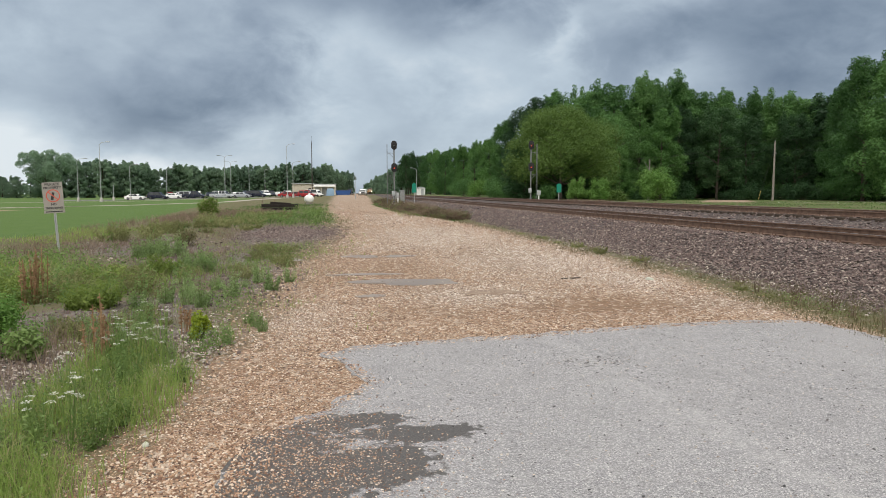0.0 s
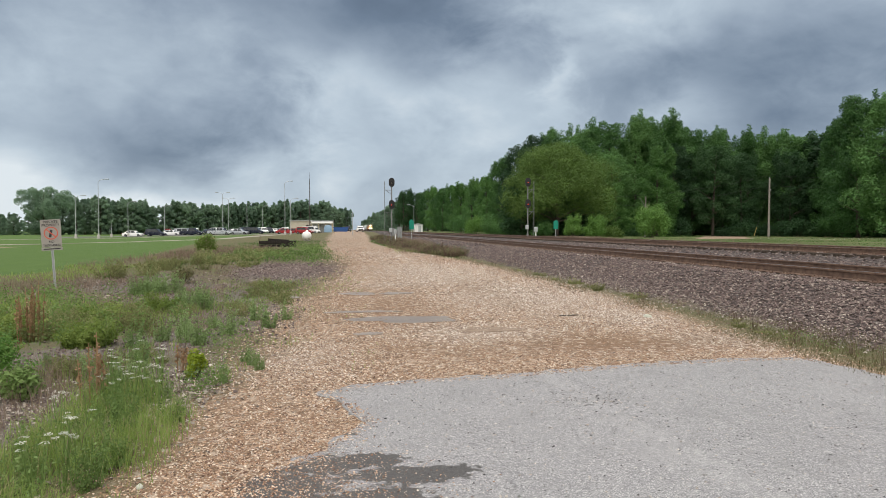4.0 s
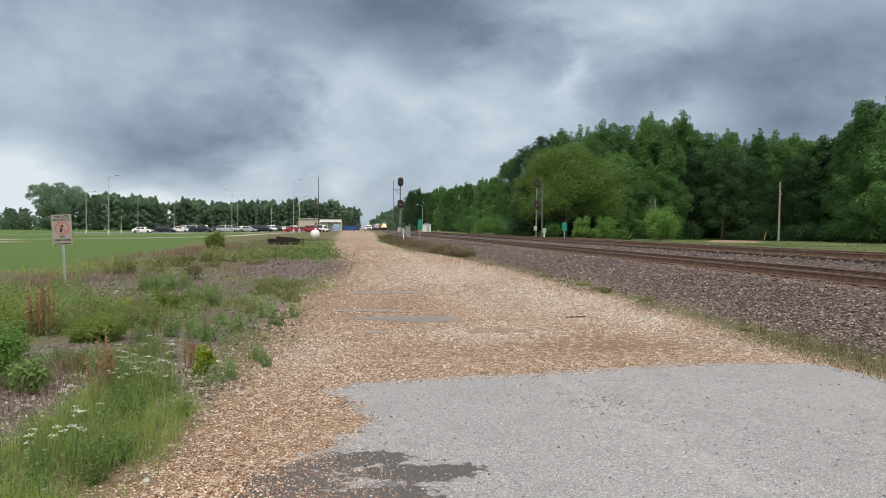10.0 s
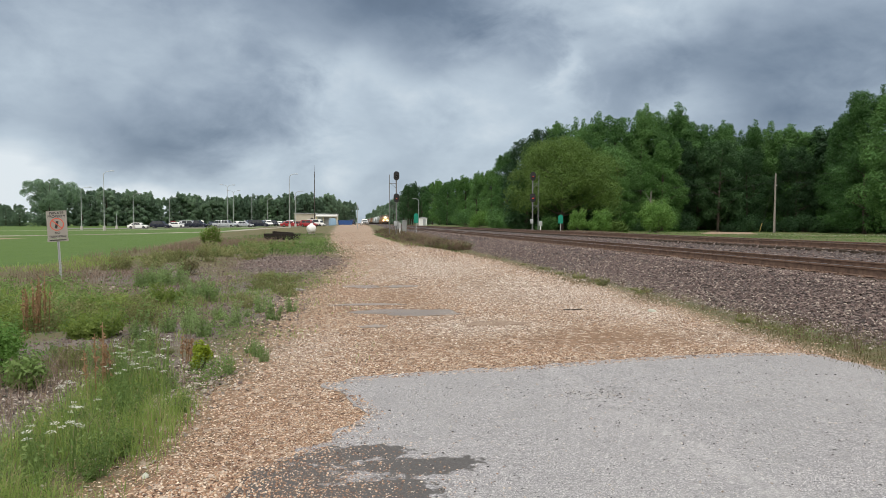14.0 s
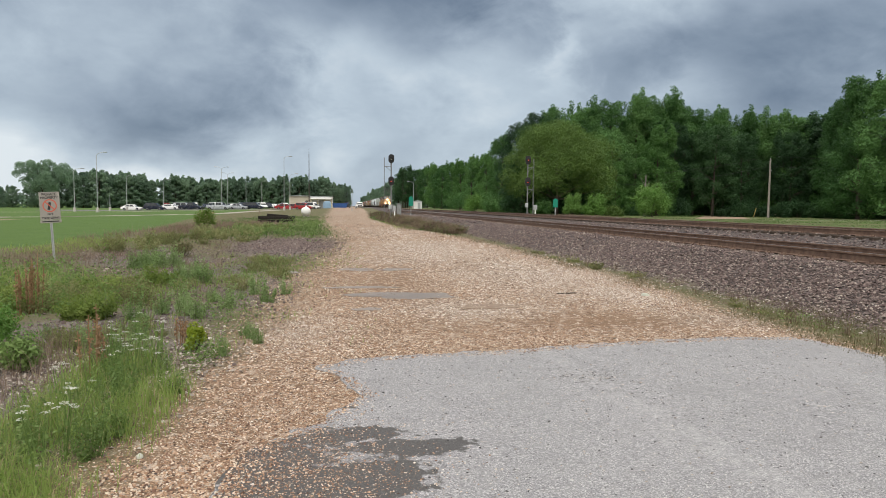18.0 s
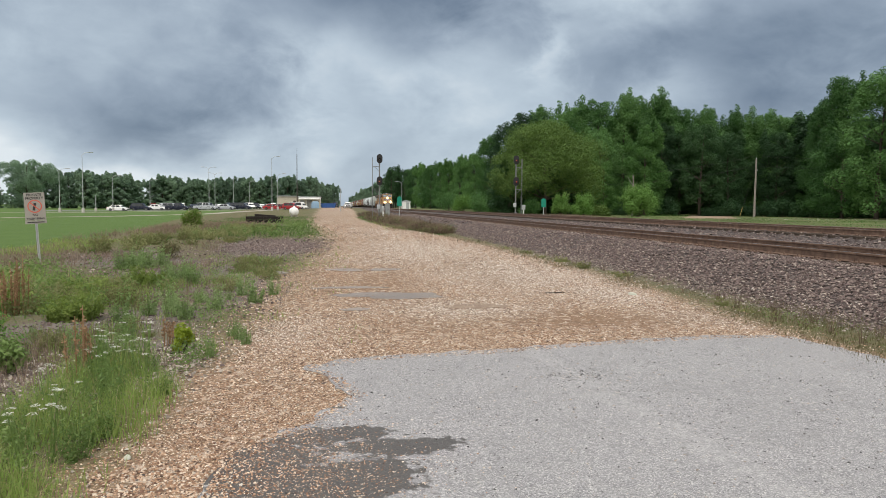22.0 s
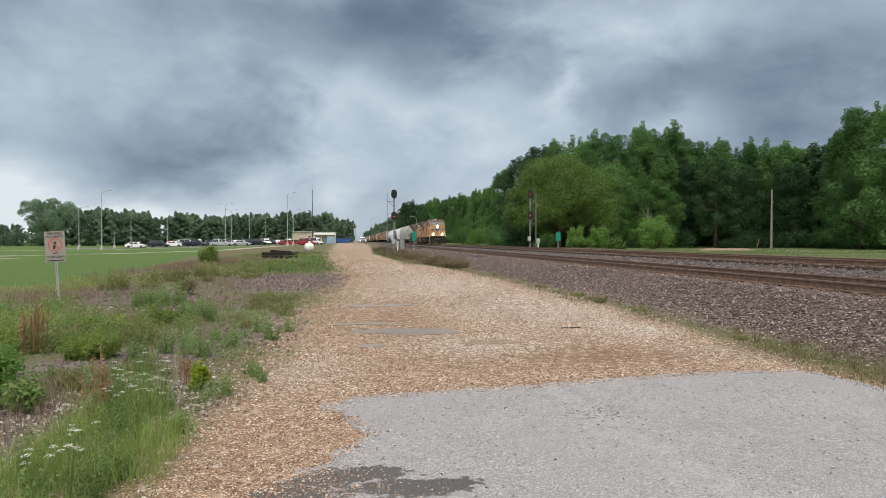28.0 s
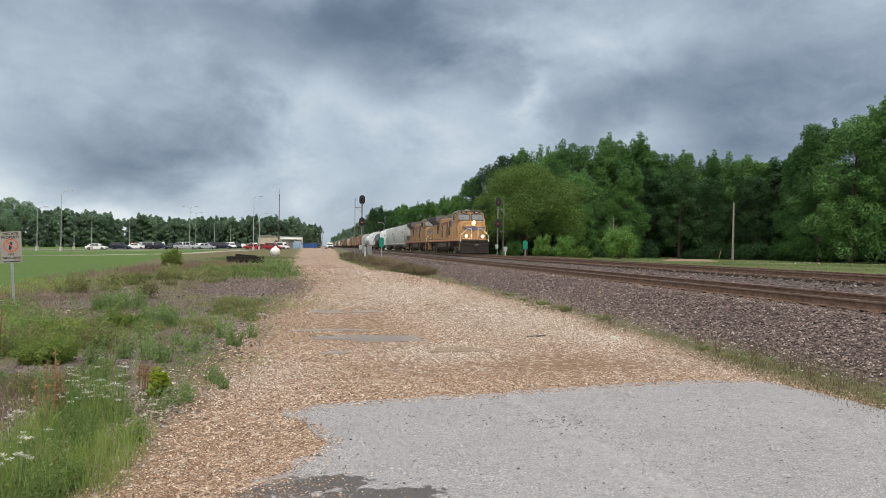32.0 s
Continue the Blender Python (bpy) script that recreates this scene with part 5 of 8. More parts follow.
    rad = part("radiator", Mesh().prism([(-0.98, 3.5), (-1.52, 4.0), (-1.52, 4.45), (-0.9, 4.62), (0.9, 4.62), (1.52, 4.45), (1.52, 4.0), (0.98, 3.5)], "y", 15.6, 20.9), gr, k, "grey flared radiator housing")
    for s in (-1, 1):
        part("radiator_grille", Mesh().box((s * 1.53, 18.2, 4.22), (0.03, 4.8, 0.34), 0.008), M["black"], rad)
        part("body_letters", Mesh().box((s * 0.992, 12.6, 3.5), (0.03, 4.4, 0.26), 0), M["maroon"], hood, "dark red bar of lettering on the hood", False)
        part("air_intake", Mesh().box((s * 1.36, 6.6, 3.3), (0.04, 1.6, 0.7), 0.01), M["black"], k)
        part("fuel_fill", Mesh().tube((s * 1.36, 11.6, 1.0), (s * 1.46, 11.6, 1.0), 0.1, n=8), M["red"], k)
        part("air_tank", Mesh().tube((s * 1.2, 14.9, 0.98), (s * 1.2, 16.0, 0.98), 0.2, n=10), un, k)
    part("rear_wall", Mesh().box((0, 20.7, 2.75), (1.9, 0.5, 2.3), 0.06), ye, k)
    part("fuel_tank", Mesh().prism([(-1.42, 1.25), (-1.42, 0.75), (-1.05, 0.42), (1.05, 0.42), (1.42, 0.75), (1.42, 1.25)], "y", 8.9, 14.4), M["truck_grey"], k, "dusty grey fuel tank")
    for y0 in (4.1, 18.2):
        bogie(k, y0, (-1.85, 0, 1.85), 0.53, M["truck_grey"])
    for s in (-1, 1):
        handrail(k, s * 1.5, 5.8, 21.2, 1.58, 1.05, 1.9, M["yellow"])
        part("front_stanchion", Mesh().tube((s * 1.48, 1.1, 1.55), (s * 1.48, 1.1, 2.6), 0.022, n=6), ye, k)
    for s in (-1, 1):
        part("wiper", Mesh().line([(s * 0.72, 2.30, 3.56), (s * 0.95, 2.42, 3.86)], 0.014, 5), M["black"], cab)
        part("nose_seam", Mesh().box((s * 0.98, 0.958, 2.2), (0.03, 0.03, 1.1)), M["truck_grey"], nose, "dark panel seam", False)
        part("air_hose", Mesh().line([(s * 0.5, 0.3, 1.0), (s * 0.52, 0.12, 0.8), (s * 0.5, 0.1, 0.5)], 0.028, 6), M["black"], k)
        part("cab_stripe", Mesh().box((s * 1.525, 3.9, 3.36), (0.012, 2.7, 0.05)), M["red"], cab, "thin red stripe", False)
        part("walkway", Mesh().box((s * 1.28, 13.2, 1.60), (0.5, 16.0, 0.05), 0.01), M["truck_grey"], k)
        for i in range(5):
            part("equipment_door", Mesh().box((s * 1.36, 5.75 + 0.5 * i, 2.35), (0.03, 0.42, 1.3), 0.01), ye, k)
        for i in range(6):
            part("radiator_louver", Mesh().box((s * 1.545, 16.2 + 0.8 * i, 4.22), (0.03, 0.05, 0.36)), M["truck_grey"], rad, "", False)
    part("anticlimber", Mesh().box((0, 0.26, 1.42), (2.7, 0.16, 0.2), 0.03), un, k)
    part("uncoupling_bar", Mesh().line([(-1.3, 0.2, 1.15), (-0.4, 0.16, 1.02), (0.4, 0.16, 1.02), (1.3, 0.2, 1.15)], 0.02, 5), M["truck_grey"], k)
    part("horn", Mesh().tube((0.3, 5.7, 4.62), (0.3, 5.1, 4.7), 0.05, 0.1, 8), un, k)
    part("antenna", Mesh().box((0, 4.3, 4.68), (0.5, 0.5, 0.1), 0.03), M["white"], k)
    return k


def ladder(parent, x, y, z0, z1, mat, wide=0.4):
    m = Mesh()
    for d in (-wide / 2, wide / 2):
        m.tube((x, y + d, z0), (x, y + d, z1), 0.02, n=5)
    z = z0 + 0.2
    while z < z1:
        m.tube((x, y - wide / 2, z), (x, y + wide / 2, z), 0.016, n=5)
        z += 0.38
    part("ladder", m, mat, parent)


def covered_hopper(L, mat, label):
    k = thing("hopper_car", label, "freight car", group="train")
    ring = [(-1.30, 1.25), (-1.52, 1.9), (-1.56, 3.0), (-1.48, 3.9), (-1.15, 4.35), (-0.5, 4.52), (0.5, 4.52), (1.15, 4.35), (1.48, 3.9), (1.56, 3.0), (1.52, 1.9), (1.30, 1.25)]
    slope = [(x, max(z, 2.55)) for x, z in ring]
    rings = []
    for y, f in ((0.75, 1.0), (2.3, 0.0), (L - 2.3, 0.0), (L - 0.75, 1.0)):
        rings.append([(x, y, z + (sz - z) * f) for (x, z), (_, sz) in zip(ring, slope)])
    body = part("body", Mesh().loft(rings), mat, k)
    for i in range(3):
        yc = 3.2 + (L - 6.4) * i / 2
        h = 1.7
        part("discharge_bay", Mesh().loft([[(-1.2, yc - h, 1.3), (1.2, yc - h, 1.3), (1.2, yc + h, 1.3), (-1.2, yc + h, 1.3)], [(-0.45, yc - 0.45, 0.5), (0.45, yc - 0.45, 0.5), (0.45, yc + 0.45, 0.5), (-0.45, yc + 0.45, 0.5)]]), mat, k)
    part("sill", Mesh().box((0, L / 2, 1.12), (0.5, L - 0.8, 0.3), 0.03), M["under"], k)
    for s in (-1, 1):
        part("side_sill", Mesh().box((s * 1.42, L / 2, 1.22), (0.14, L - 1.2, 0.2), 0.02), mat, k)
        part("roof_walk", Mesh().box((s * 0.62, L / 2, 4.62), (0.3, L - 1.2, 0.04), 0.01), M["steel"], k)
    n = int(L / 1.35)
    for i in range(n):
        y = 1.3 + (L - 2.6) * i / (n - 1)
        for s in (-1, 1):
            pts = [(s * x * 1.015, z) for x, z in ring[6:12]]
            part("rib", Mesh().line([(x, y, max(z, 2.5 if (i in (0, n - 1)) else 0)) for x, z in pts[1:]], 0.035, 5), mat, body)
    for i in range(5):
        part("roof_hatch", Mesh().lathe([(0.45, 4.5), (0.45, 4.6), (0.35, 4.66)], 14, Matrix.Translation((0, 2.2 + (L - 4.4) * i / 4, 0))), mat, body)
    for y, d in ((0.5, 1), (L - 0.5, -1)):
        part("end_platform", Mesh().box((0, y, 1.32), (2.7, 0.8, 0.06), 0.01), M["under"], k)
        for s in (-1, 1):
            part("end_post", Mesh().tube((s * 1.3, y, 1.3), (s * 1.3, y + d * 0.35, 3.9), 0.05, n=6), mat, k)
            ladder(k, s * 1.45, y + d * 0.1, 0.7, 4.3, M["steel"])
    for s in (-1, 1):
        part("reporting_mark", Mesh().box((s * 1.575, L * 0.24, 3.2), (0.012, 1.7, 0.22)), M["ink"], body, "dark lettering bar", False)
    for y0 in (2.3, L - 2.3):
        bogie(k, y0, (-0.9, 0.9), 0.46, M["under"])
    coupler(k, -0.1, -1)
    coupler(k, L + 0.1, 1)
    return k


def tank_car(L, mat, label):
    k = thing("tank_car", label, "freight car", group="train")
    prof = [(0.2, 0.55), (0.8, 0.65), (1.25, 0.9), (1.48, 1.25), (1.52, 1.6), (1.52, L - 1.6), (1.48, L - 1.25), (1.25, L - 0.9), (0.8, L - 0.65), (0.2, L - 0.55)]
    turn = Matrix.Translation((0, 0, 2.62)) @ Euler((radians(-90), 0, 0)).to_matrix().to_4x4()
    t = part("tank", Mesh().lathe(prof, 26, turn), mat, k)
    part("dome", Mesh().lathe([(0.55, 4.0), (0.55, 4.4), (0.45, 4.48)], 16, Matrix.Translation((0, L / 2, 0))), mat, t)
    part("platform", Mesh().box((0, L / 2, 4.12), (2.0, 2.0, 0.05), 0.01), M["steel"], k)
    for s in (-1, 1):
        handrail(k, s * 1.0, L / 2 - 1, L / 2 + 1, 4.12, 0.75, 1.0, M["steel"])
        ladder(k, s * 1.62, L / 2, 0.8, 4.1, M["steel"])
        part("safety_rail", Mesh().tube((s * 1.6, 0.9, 2.3), (s * 1.6, L - 0.9, 2.3), 0.025, n=6), M["steel"], k)
        part("band", Mesh().box((s * 1.5, L * 0.28, 2.75), (0.06, 2.4, 0.2)), M["white"], t, "pale lettering bar", False)
    part("sill", Mesh().box((0, L / 2, 1.0), (0.6, L - 0.6, 0.3), 0.03), M["under"], k)
    for y0 in (2.2, L - 2.2):
        part("saddle", Mesh().prism([(-1.35, 1.2), (1.35, 1.2), (1.3, 1.75), (0, 1.15), (-1.3, 1.75)], "y", y0 - 0.25, y0 + 0.25), M["under"], k)
        bogie(k, y0, (-0.9, 0.9), 0.46, M["under"])
        part("end_deck", Mesh().box((0, 0.4 if y0 < 5 else L - 0.4, 1.2), (2.7, 0.7, 0.06), 0.01), M["under"], k)
    coupler(k, -0.1, -1)
    coupler(k, L + 0.1, 1)
    return k


def box_car(L, H, mat, label):
    k = thing("box_car", label, "freight car", group="train")
    b = part("body", Mesh().box((0, L / 2, (H + 1.1) / 2), (3.0, L - 0.8, H - 1.1), 0.04), mat, k)
    part("roof", Mesh().prism([(-1.54, H - 0.02), (-1.5, H + 0.08), (0, H + 0.2), (1.5, H + 0.08), (1.54, H - 0.02)], "y", 0.35, L - 0.35), M["steel"], k, "galvanised ribbed roof")
    n = int(L / 1.15)
    for i in range(n):
        y = 0.7 + (L - 1.4) * i / (n - 1)
        for s in (-1, 1):
            part("rib", Mesh().box((s * 1.53, y, (H + 1.1) / 2), (0.08, 0.1, H - 1.25), 0.015), mat, b)
    for s in (-1, 1):
        d = part("door", Mesh().box((s * 1.56, L / 2, (H + 1.0) / 2), (0.08, 3.0, H - 1.25), 0.02), mat, k)
        for dy in (-1.1, -0.4, 0.4, 1.1):
            part("door_bar", Mesh().tube((s * 1.62, L / 2 + dy, 1.2), (s * 1.62, L / 2 + dy, H - 0.2), 0.025, n=5), M["steel"], d)
        ladder(k, s * 1.56, 0.85, 1.0, H, M["steel"])
        part("reporting_mark", Mesh().box((s * 1.585, L * 0.2, 2.9), (0.012, 1.9, 0.3)), M["white"], b, "pale lettering bar", False)
    part("sill", Mesh().box((0, L / 2, 1.0), (0.9, L - 0.5, 0.3), 0.03), M["under"], k)
    for y0 in (2.3, L - 2.3):
        bogie(k, y0, (-0.9, 0.9), 0.46, M["under"])
    coupler(k, -0.1, -1)
    coupler(k, L + 0.1, 1)
    return k


def gondola(L, mat, load, label):
    k = thing("gondola_car", label, "freight car", group="train")
    H = 2.9
    b = part("body", Mesh().box((0, L / 2, 1.25), (2.9, L - 0.8, 0.25), 0.02), mat, k)
    for s in (-1, 1):
        part("side", Mesh().box((s * 1.45, L / 2, (H + 1.2) / 2), (0.1, L - 0.8, H - 1.2), 0.02), mat, k)
        part("end_wall", Mesh().box((0, 0.5 if s < 0 else L - 0.5, (H + 1.2) / 2), (2.8, 0.1, H - 1.2), 0.02), mat, k)
        for i in range(11):
            part("rib", Mesh().box((s * 1.53, 1.0 + (L - 2.0) * i / 10, (H + 1.2) / 2), (0.08, 0.12, H - 1.3), 0.015), mat, b)
    for i in range(4):
        part("load", Mesh().box((0, 2.4 + (L - 4.8) * i / 3, 2.6), (2.5, (L - 2) / 4 - 0.3, 1.9), 0.15), load, k, "bundled load standing in the car")
    part("sill", Mesh().box((0, L / 2, 1.0), (0.9, L - 0.5, 0.3), 0.03), M["under"], k)
    for y0 in (2.3, L - 2.3):
        bogie(k, y0, (-0.9, 0.9), 0.46, M["under"])
    coupler(k, -0.1, -1)
    coupler(k, L + 0.1, 1)
    return k


TRAIN = []
KINDS = {
    "lead": (locomotive(True), 22.3), "trail": (locomotive(False), 22.3),
    "grey": (covered_hopper(15.5, M["hopper"], "pale grey covered hopper car with ribbed sides"), 15.5),
    "white": (covered_hopper(16.5, M["hopper_white"], "off-white covered hopper car with ribbed sides"), 16.5),
    "tank": (tank_car(17.0, M["tank_black"], "black railway tank car with a top platform"), 17.0),
    "ltank": (tank_car(17.0, M["hopper_white"], "white railway tank car with a top platform"), 17.0),
    "brown": (box_car(16.0, 4.5, M["box_brown"], "red-brown box car with ribbed sides"), 16.0),
    "orange": (box_car(16.0, 4.4, M["box_orange"], "rust-orange box car with ribbed sides"), 16.0),
    "ochre": (gondola(16.5, M["box_ochre"], M["box_orange"], "ochre gondola car with bundled load"), 16.5),
}
ORDER = ["lead", "trail", "grey", "grey", "white", "tank", "white", "ltank", "grey", "brown", "orange", "ochre", "orange", "brown", "ochre", "grey", "tank", "brown", "orange", "tank", "tank", "ochre", "brown",
         "white", "grey", "tank", "orange", "brown", "tank", "grey", "grey", "ochre", "brown", "tank", "tank", "orange", "white", "brown", "tank", "grey"]
back, used = 0.0, set()
for name in ORDER:
    ob, length = KINDS[name]
    if name in used:
        ob = copy_thing(ob, Matrix.Identity(4))
    used.add(name)
    TRAIN.append((ob, back))
    back += length + 0.75

# ---- signals and lineside equipment ----
def on(x, y, rz=0.0, dz=-0.02):
    return pose(x, y, land1(x, y) + dz, 0, 0, rz)


def signal(x, y, top, lad, label, upper=True):
    """A mast with two red heads, ladder, junction boxes and footing. lad: offset of the ladder across."""
    z0 = land1(x, y) - 0.02
    k = thing("railway_signal", label, "railway signal", pose(x, y, z0), "pair of signals")
    h = top - z0
    part("footing", Mesh().box((0, 0, 0.0), (0.6, 0.6, 0.3), 0.03), M["concrete"], k)
    part("mast", Mesh().tube((0, 0, 0.2), (0, 0, h - 0.7), 0.075, n=12).tube((0, 0, 0.28), (0, 0, 0.4), 0.16, n=12), M["mast_grey"], k)
    for hz in (h - 0.48, h - 2.98):
        hd = part("signal_head", Mesh().prism([(0.36 * math.sin(a) * 0.92, hz + (0.17 if math.cos(a) > 0 else -0.17) + 0.34 * math.cos(a)) for a in np.linspace(0, 2 * math.pi, 24, endpoint=False)], "y", -0.16, -0.12), M["black"], k, "black oval signal target")
        part("head_case", Mesh().box((0, -0.02, hz), (0.4, 0.22, 0.62), 0.04), M["black"], hd)
        turn = Matrix.Translation((0, -0.17, hz - 0.06)) @ Euler((radians(90), 0, 0)).to_matrix().to_4x4()
        part("lens", Mesh().lathe([(0.05, 0), (0.05, 0.02), (0.03, 0.03)], 14, turn), M["red_lens"] if upper or hz < h - 1 else M["lens_off"], hd, "glowing red lens" if upper or hz < h - 1 else "unlit lens")
        hood = Mesh()
        n = 9
        vs, fs = [], []
        for i in range(n):
            a = radians(-20 + 220 * i / (n - 1))
            for yy in (-0.17, -0.46):
                for r in (0.125, 0.14):
                    vs.append((r * math.cos(a), yy, hz - 0.06 + r * math.sin(a)))
        for i in range(n - 1):
            a = 4 * i
            fs += [(a, a + 4, a + 6, a + 2), (a + 1, a + 3, a + 7, a + 5), (a + 2, a + 6, a + 7, a + 3)]
        part("hood", hood.quads(vs, fs), M["black"], hd)
        part("head_bracket", Mesh().box((0, 0.02, hz - 0.52), (0.16, 0.18, 0.34), 0.03), M["mast_grey"], k)
    ld = part("ladder", Mesh().tube((lad, -0.1, 0.1), (lad, -0.1, h - 0.35), 0.026, n=6).tube((lad, 0.28, 0.1), (lad, 0.28, h - 0.35), 0.026, n=6), M["mast_grey"], k, "galvanised access ladder")
    z = 0.5
    while z < h - 0.5:
        part("rung", Mesh().tube((lad, -0.1, z), (lad, 0.28, z), 0.014, n=5), M["mast_grey"], ld)
        z += 0.36
    for hz in (h - 1.35, h - 3.9):
        part("ladder_bracket", Mesh().box((lad / 2, 0.08, hz), (abs(lad), 0.06, 0.06), 0.01), M["mast_grey"], k)
        part("ladder_brace", Mesh().tube((0, 0.06, hz - 0.55), (lad * 0.8, 0.08, hz), 0.025, n=6), M["mast_grey"], k)
    part("junction_box", Mesh().box((-0.12, -0.12, 1.25), (0.34, 0.3, 0.5), 0.03), M["lamp_grey"], k, "pale grey junction box on the mast")
    return k


def post_box(x, y, label, h=1.3, wide=0.4):
    k = thing("junction_post", label, "junction box", on(x, y))
    part("post", Mesh().tube((0, 0, 0), (0, 0, h), 0.07, n=8), M["white"], k)
    part("case", Mesh().box((0, 0, h + 0.25), (wide, 0.26, 0.55), 0.03), M["lamp_grey"], k)
    part("door_seam", Mesh().box((0, -0.135, h + 0.25), (wide * 0.75, 0.012, 0.42), 0.004), M["steel"], k)
    return k


signal(4.88, 80.0, 7.45, -0.78, "dark two-headed railway signal showing one red, in weeds by the road", False)
signal(20.75, 80.0, 7.58, 0.72, "dark two-headed railway signal showing red, beyond the tracks")
post_box(5.2, 78.6, "white junction box on a post beside the signal", 0.75, 0.26)
post_box(21.45, 79.0, "white junction box on a post beside the signal", 0.75)


def relay_case(x, y, w, h, label):
    k = thing("relay_cabinet", label, "cabinet", on(x, y))
    part("plinth", Mesh().box((0, 0, 0.06), (w + 0.06, 0.66, 0.16), 0.02), M["concrete"], k)
    part("case", Mesh().box((0, 0, 0.2 + h / 2), (w, 0.6, h), 0.03), M["case_grey"], k)
    part("roof", Mesh().prism([(-w / 2 - 0.06, h + 0.2), (w / 2 + 0.06, h + 0.2), (w / 2 + 0.06, h + 0.24), (0, h + 0.32), (-w / 2 - 0.06, h + 0.24)], "y", -0.36, 0.36), M["case_grey"], k)
    for s in (-1, 1):
        part("door", Mesh().box((s * w / 4, -0.31, 0.2 + h / 2), (w / 2 - 0.04, 0.02, h - 0.12), 0.006), M["case_grey"], k)
    part("handle", Mesh().box((0.06, -0.335, 0.2 + h / 2), (0.03, 0.03, 0.16), 0.006), M["black"], k)
    return k


relay_case(5.72, 79.2, 0.5, 1.2, "grey steel relay cabinet beside the signal")
relay_case(7.6, 122.0, 0.7, 1.3, "small grey steel lineside cabinet")


def mile_sign(x, y, label, h=1.95):
    k = thing("green_marker", label, "sign", on(x, y))
    part("post", Mesh().box((0, 0.02, h * 0.45), (0.08, 0.05, h * 0.9), 0.006), M["steel"], k)
    part("plate", Mesh().prism([(-0.26, h * 0.52), (0.26, h * 0.52), (0.26, h * 0.92), (0, h), (-0.26, h * 0.92)], "y", -0.03, -0.01), M["green_sign"], k, "green pointed plate")
    return k


mile_sign(7.15, 80.0, "green marker plate on a steel post by the track", 2.35)
mile_sign(21.72, 72.0, "green marker plate on a steel post beyond the tracks", 2.0)


def warning_sign():
    """The leaning board at the edge of the lawn."""
    x, y = -7.98, 20.5
    k = thing("warning_sign", "weathered white no-trespassing sign on a leaning steel post", "sign", pose(x, y, land1(x, y) - 0.13, -2.0, -3.4, 10.0) @ Matrix.Scale(0.9, 4))
    part("post", Mesh().prism([(-0.035, 0.0), (-0.012, 0.0), (-0.012, 0.03), (0.012, 0.03), (0.012, 0.0), (0.035, 0.0), (0.035, 0.012), (0.02, 0.045), (-0.02, 0.045), (-0.035, 0.012)], "z", -0.1, 2.22), M["steel"], k, "galvanised channel post")
    bd = part("panel", Mesh().box((0, -0.012, 1.86), (0.56, 0.012, 0.84), 0.004), M["sign_white"], k)
    part("small_plate", Mesh().box((0.0, -0.012, 1.385), (0.58, 0.012, 0.09), 0.003), M["sign_white"], k)
    ring, n = [], 36
    vs, fs = [], []
    for i in range(n):
        a = 2 * math.pi * i / n
        for r, yy in ((0.165, -0.022), (0.195, -0.022)):
            vs.append((r * math.cos(a), yy, 1.865 + r * math.sin(a)))
    fs = [(2 * i, 2 * i + 1, (2 * i + 3) % (2 * n), (2 * i + 2) % (2 * n)) for i in range(n)]
    part("ring", Mesh().quads(vs, fs), M["sign_red"], bd, "faded red prohibition ring", False)
    part("slash", Mesh().box((0, -0.0225, 1.865), (0.34, 0.003, 0.03), 0, Euler((0, radians(45), 0)).to_matrix().to_4x4()), M["sign_red"], bd, "faded red slash", False)
    part("symbol", Mesh().box((-0.01, -0.0205, 1.855), (0.07, 0.003, 0.23), 0, Euler((0, radians(12), 0)).to_matrix().to_4x4()), M["ink"], bd, "plain dark bar inside the ring", False)
    for txt, z, size in (("PRIVATE", 2.175, 0.108), ("PROPERTY", 2.075, 0.102), ("NO", 1.575, 0.095), ("TRESPASSING", 1.47, 0.079)):
        cu = bpy.data.curves.new("letters", "FONT")
        cu.body, cu.size, cu.align_x = txt, size, "CENTER"
        cu.extrude, cu.offset = 0.0015, 0.0022
        cu.materials.append(M["ink"])
        o = new("letters", cu)
        o.parent = k
        o.matrix_basis = pose(0, -0.0205, z, 90, 0, 0)
        o["label"] = "black capital letters"
    part("small_print", Mesh().box((0, -0.0205, 1.385), (0.46, 0.003, 0.03)), M["ink"], k, "line of print too small to read", False)
    for z in (1.5, 2.22):
        part("bolt", Mesh().tube((0, -0.03, z), (0, 0.02, z), 0.012, n=6), M["steel"], k)
    return k


warning_sign()


# ---- poles, wires, lamps ----
def wire(p, q, sag, r=0.012, n=14):
    p, q = Vector(p), Vector(q)
    return [p.lerp(q, i / n) - Vector((0, 0, sag * 4 * (i / n) * (1 - i / n))) for i in range(n + 1)]


def utility_pole(x, y, h, label, guy=False, lean=0.0):
    k = thing("utility_pole", label, "utility pole", pose(x, y, land1(x, y) - 0.1, 0, lean, 0))
    part("shaft", Mesh().tube((0, 0, 0), (0, 0, h), 0.17, 0.11, 12), M["pole_wood"], k)
    part("insulator", Mesh().lathe([(0.03, h), (0.05, h + 0.05), (0.04, h + 0.14)], 10), M["lamp_grey"], k)
    part("bracket", Mesh().box((0.14, 0, h - 1.6), (0.22, 0.1, 0.2), 0.02), M["steel"], k)
    if guy:
        part("guy_wire", Mesh().line([(0, 0, h - 0.9), (-2.6, -0.6, 0.15)], 0.018, 5), M["black"], k)
        part("guy_guard", Mesh().line([(-2.16, -0.5, 1.45), (-2.55, -0.59, 0.25)], 0.035, 7), M["yellow_guard"], k, "yellow plastic guy guard")
    return k


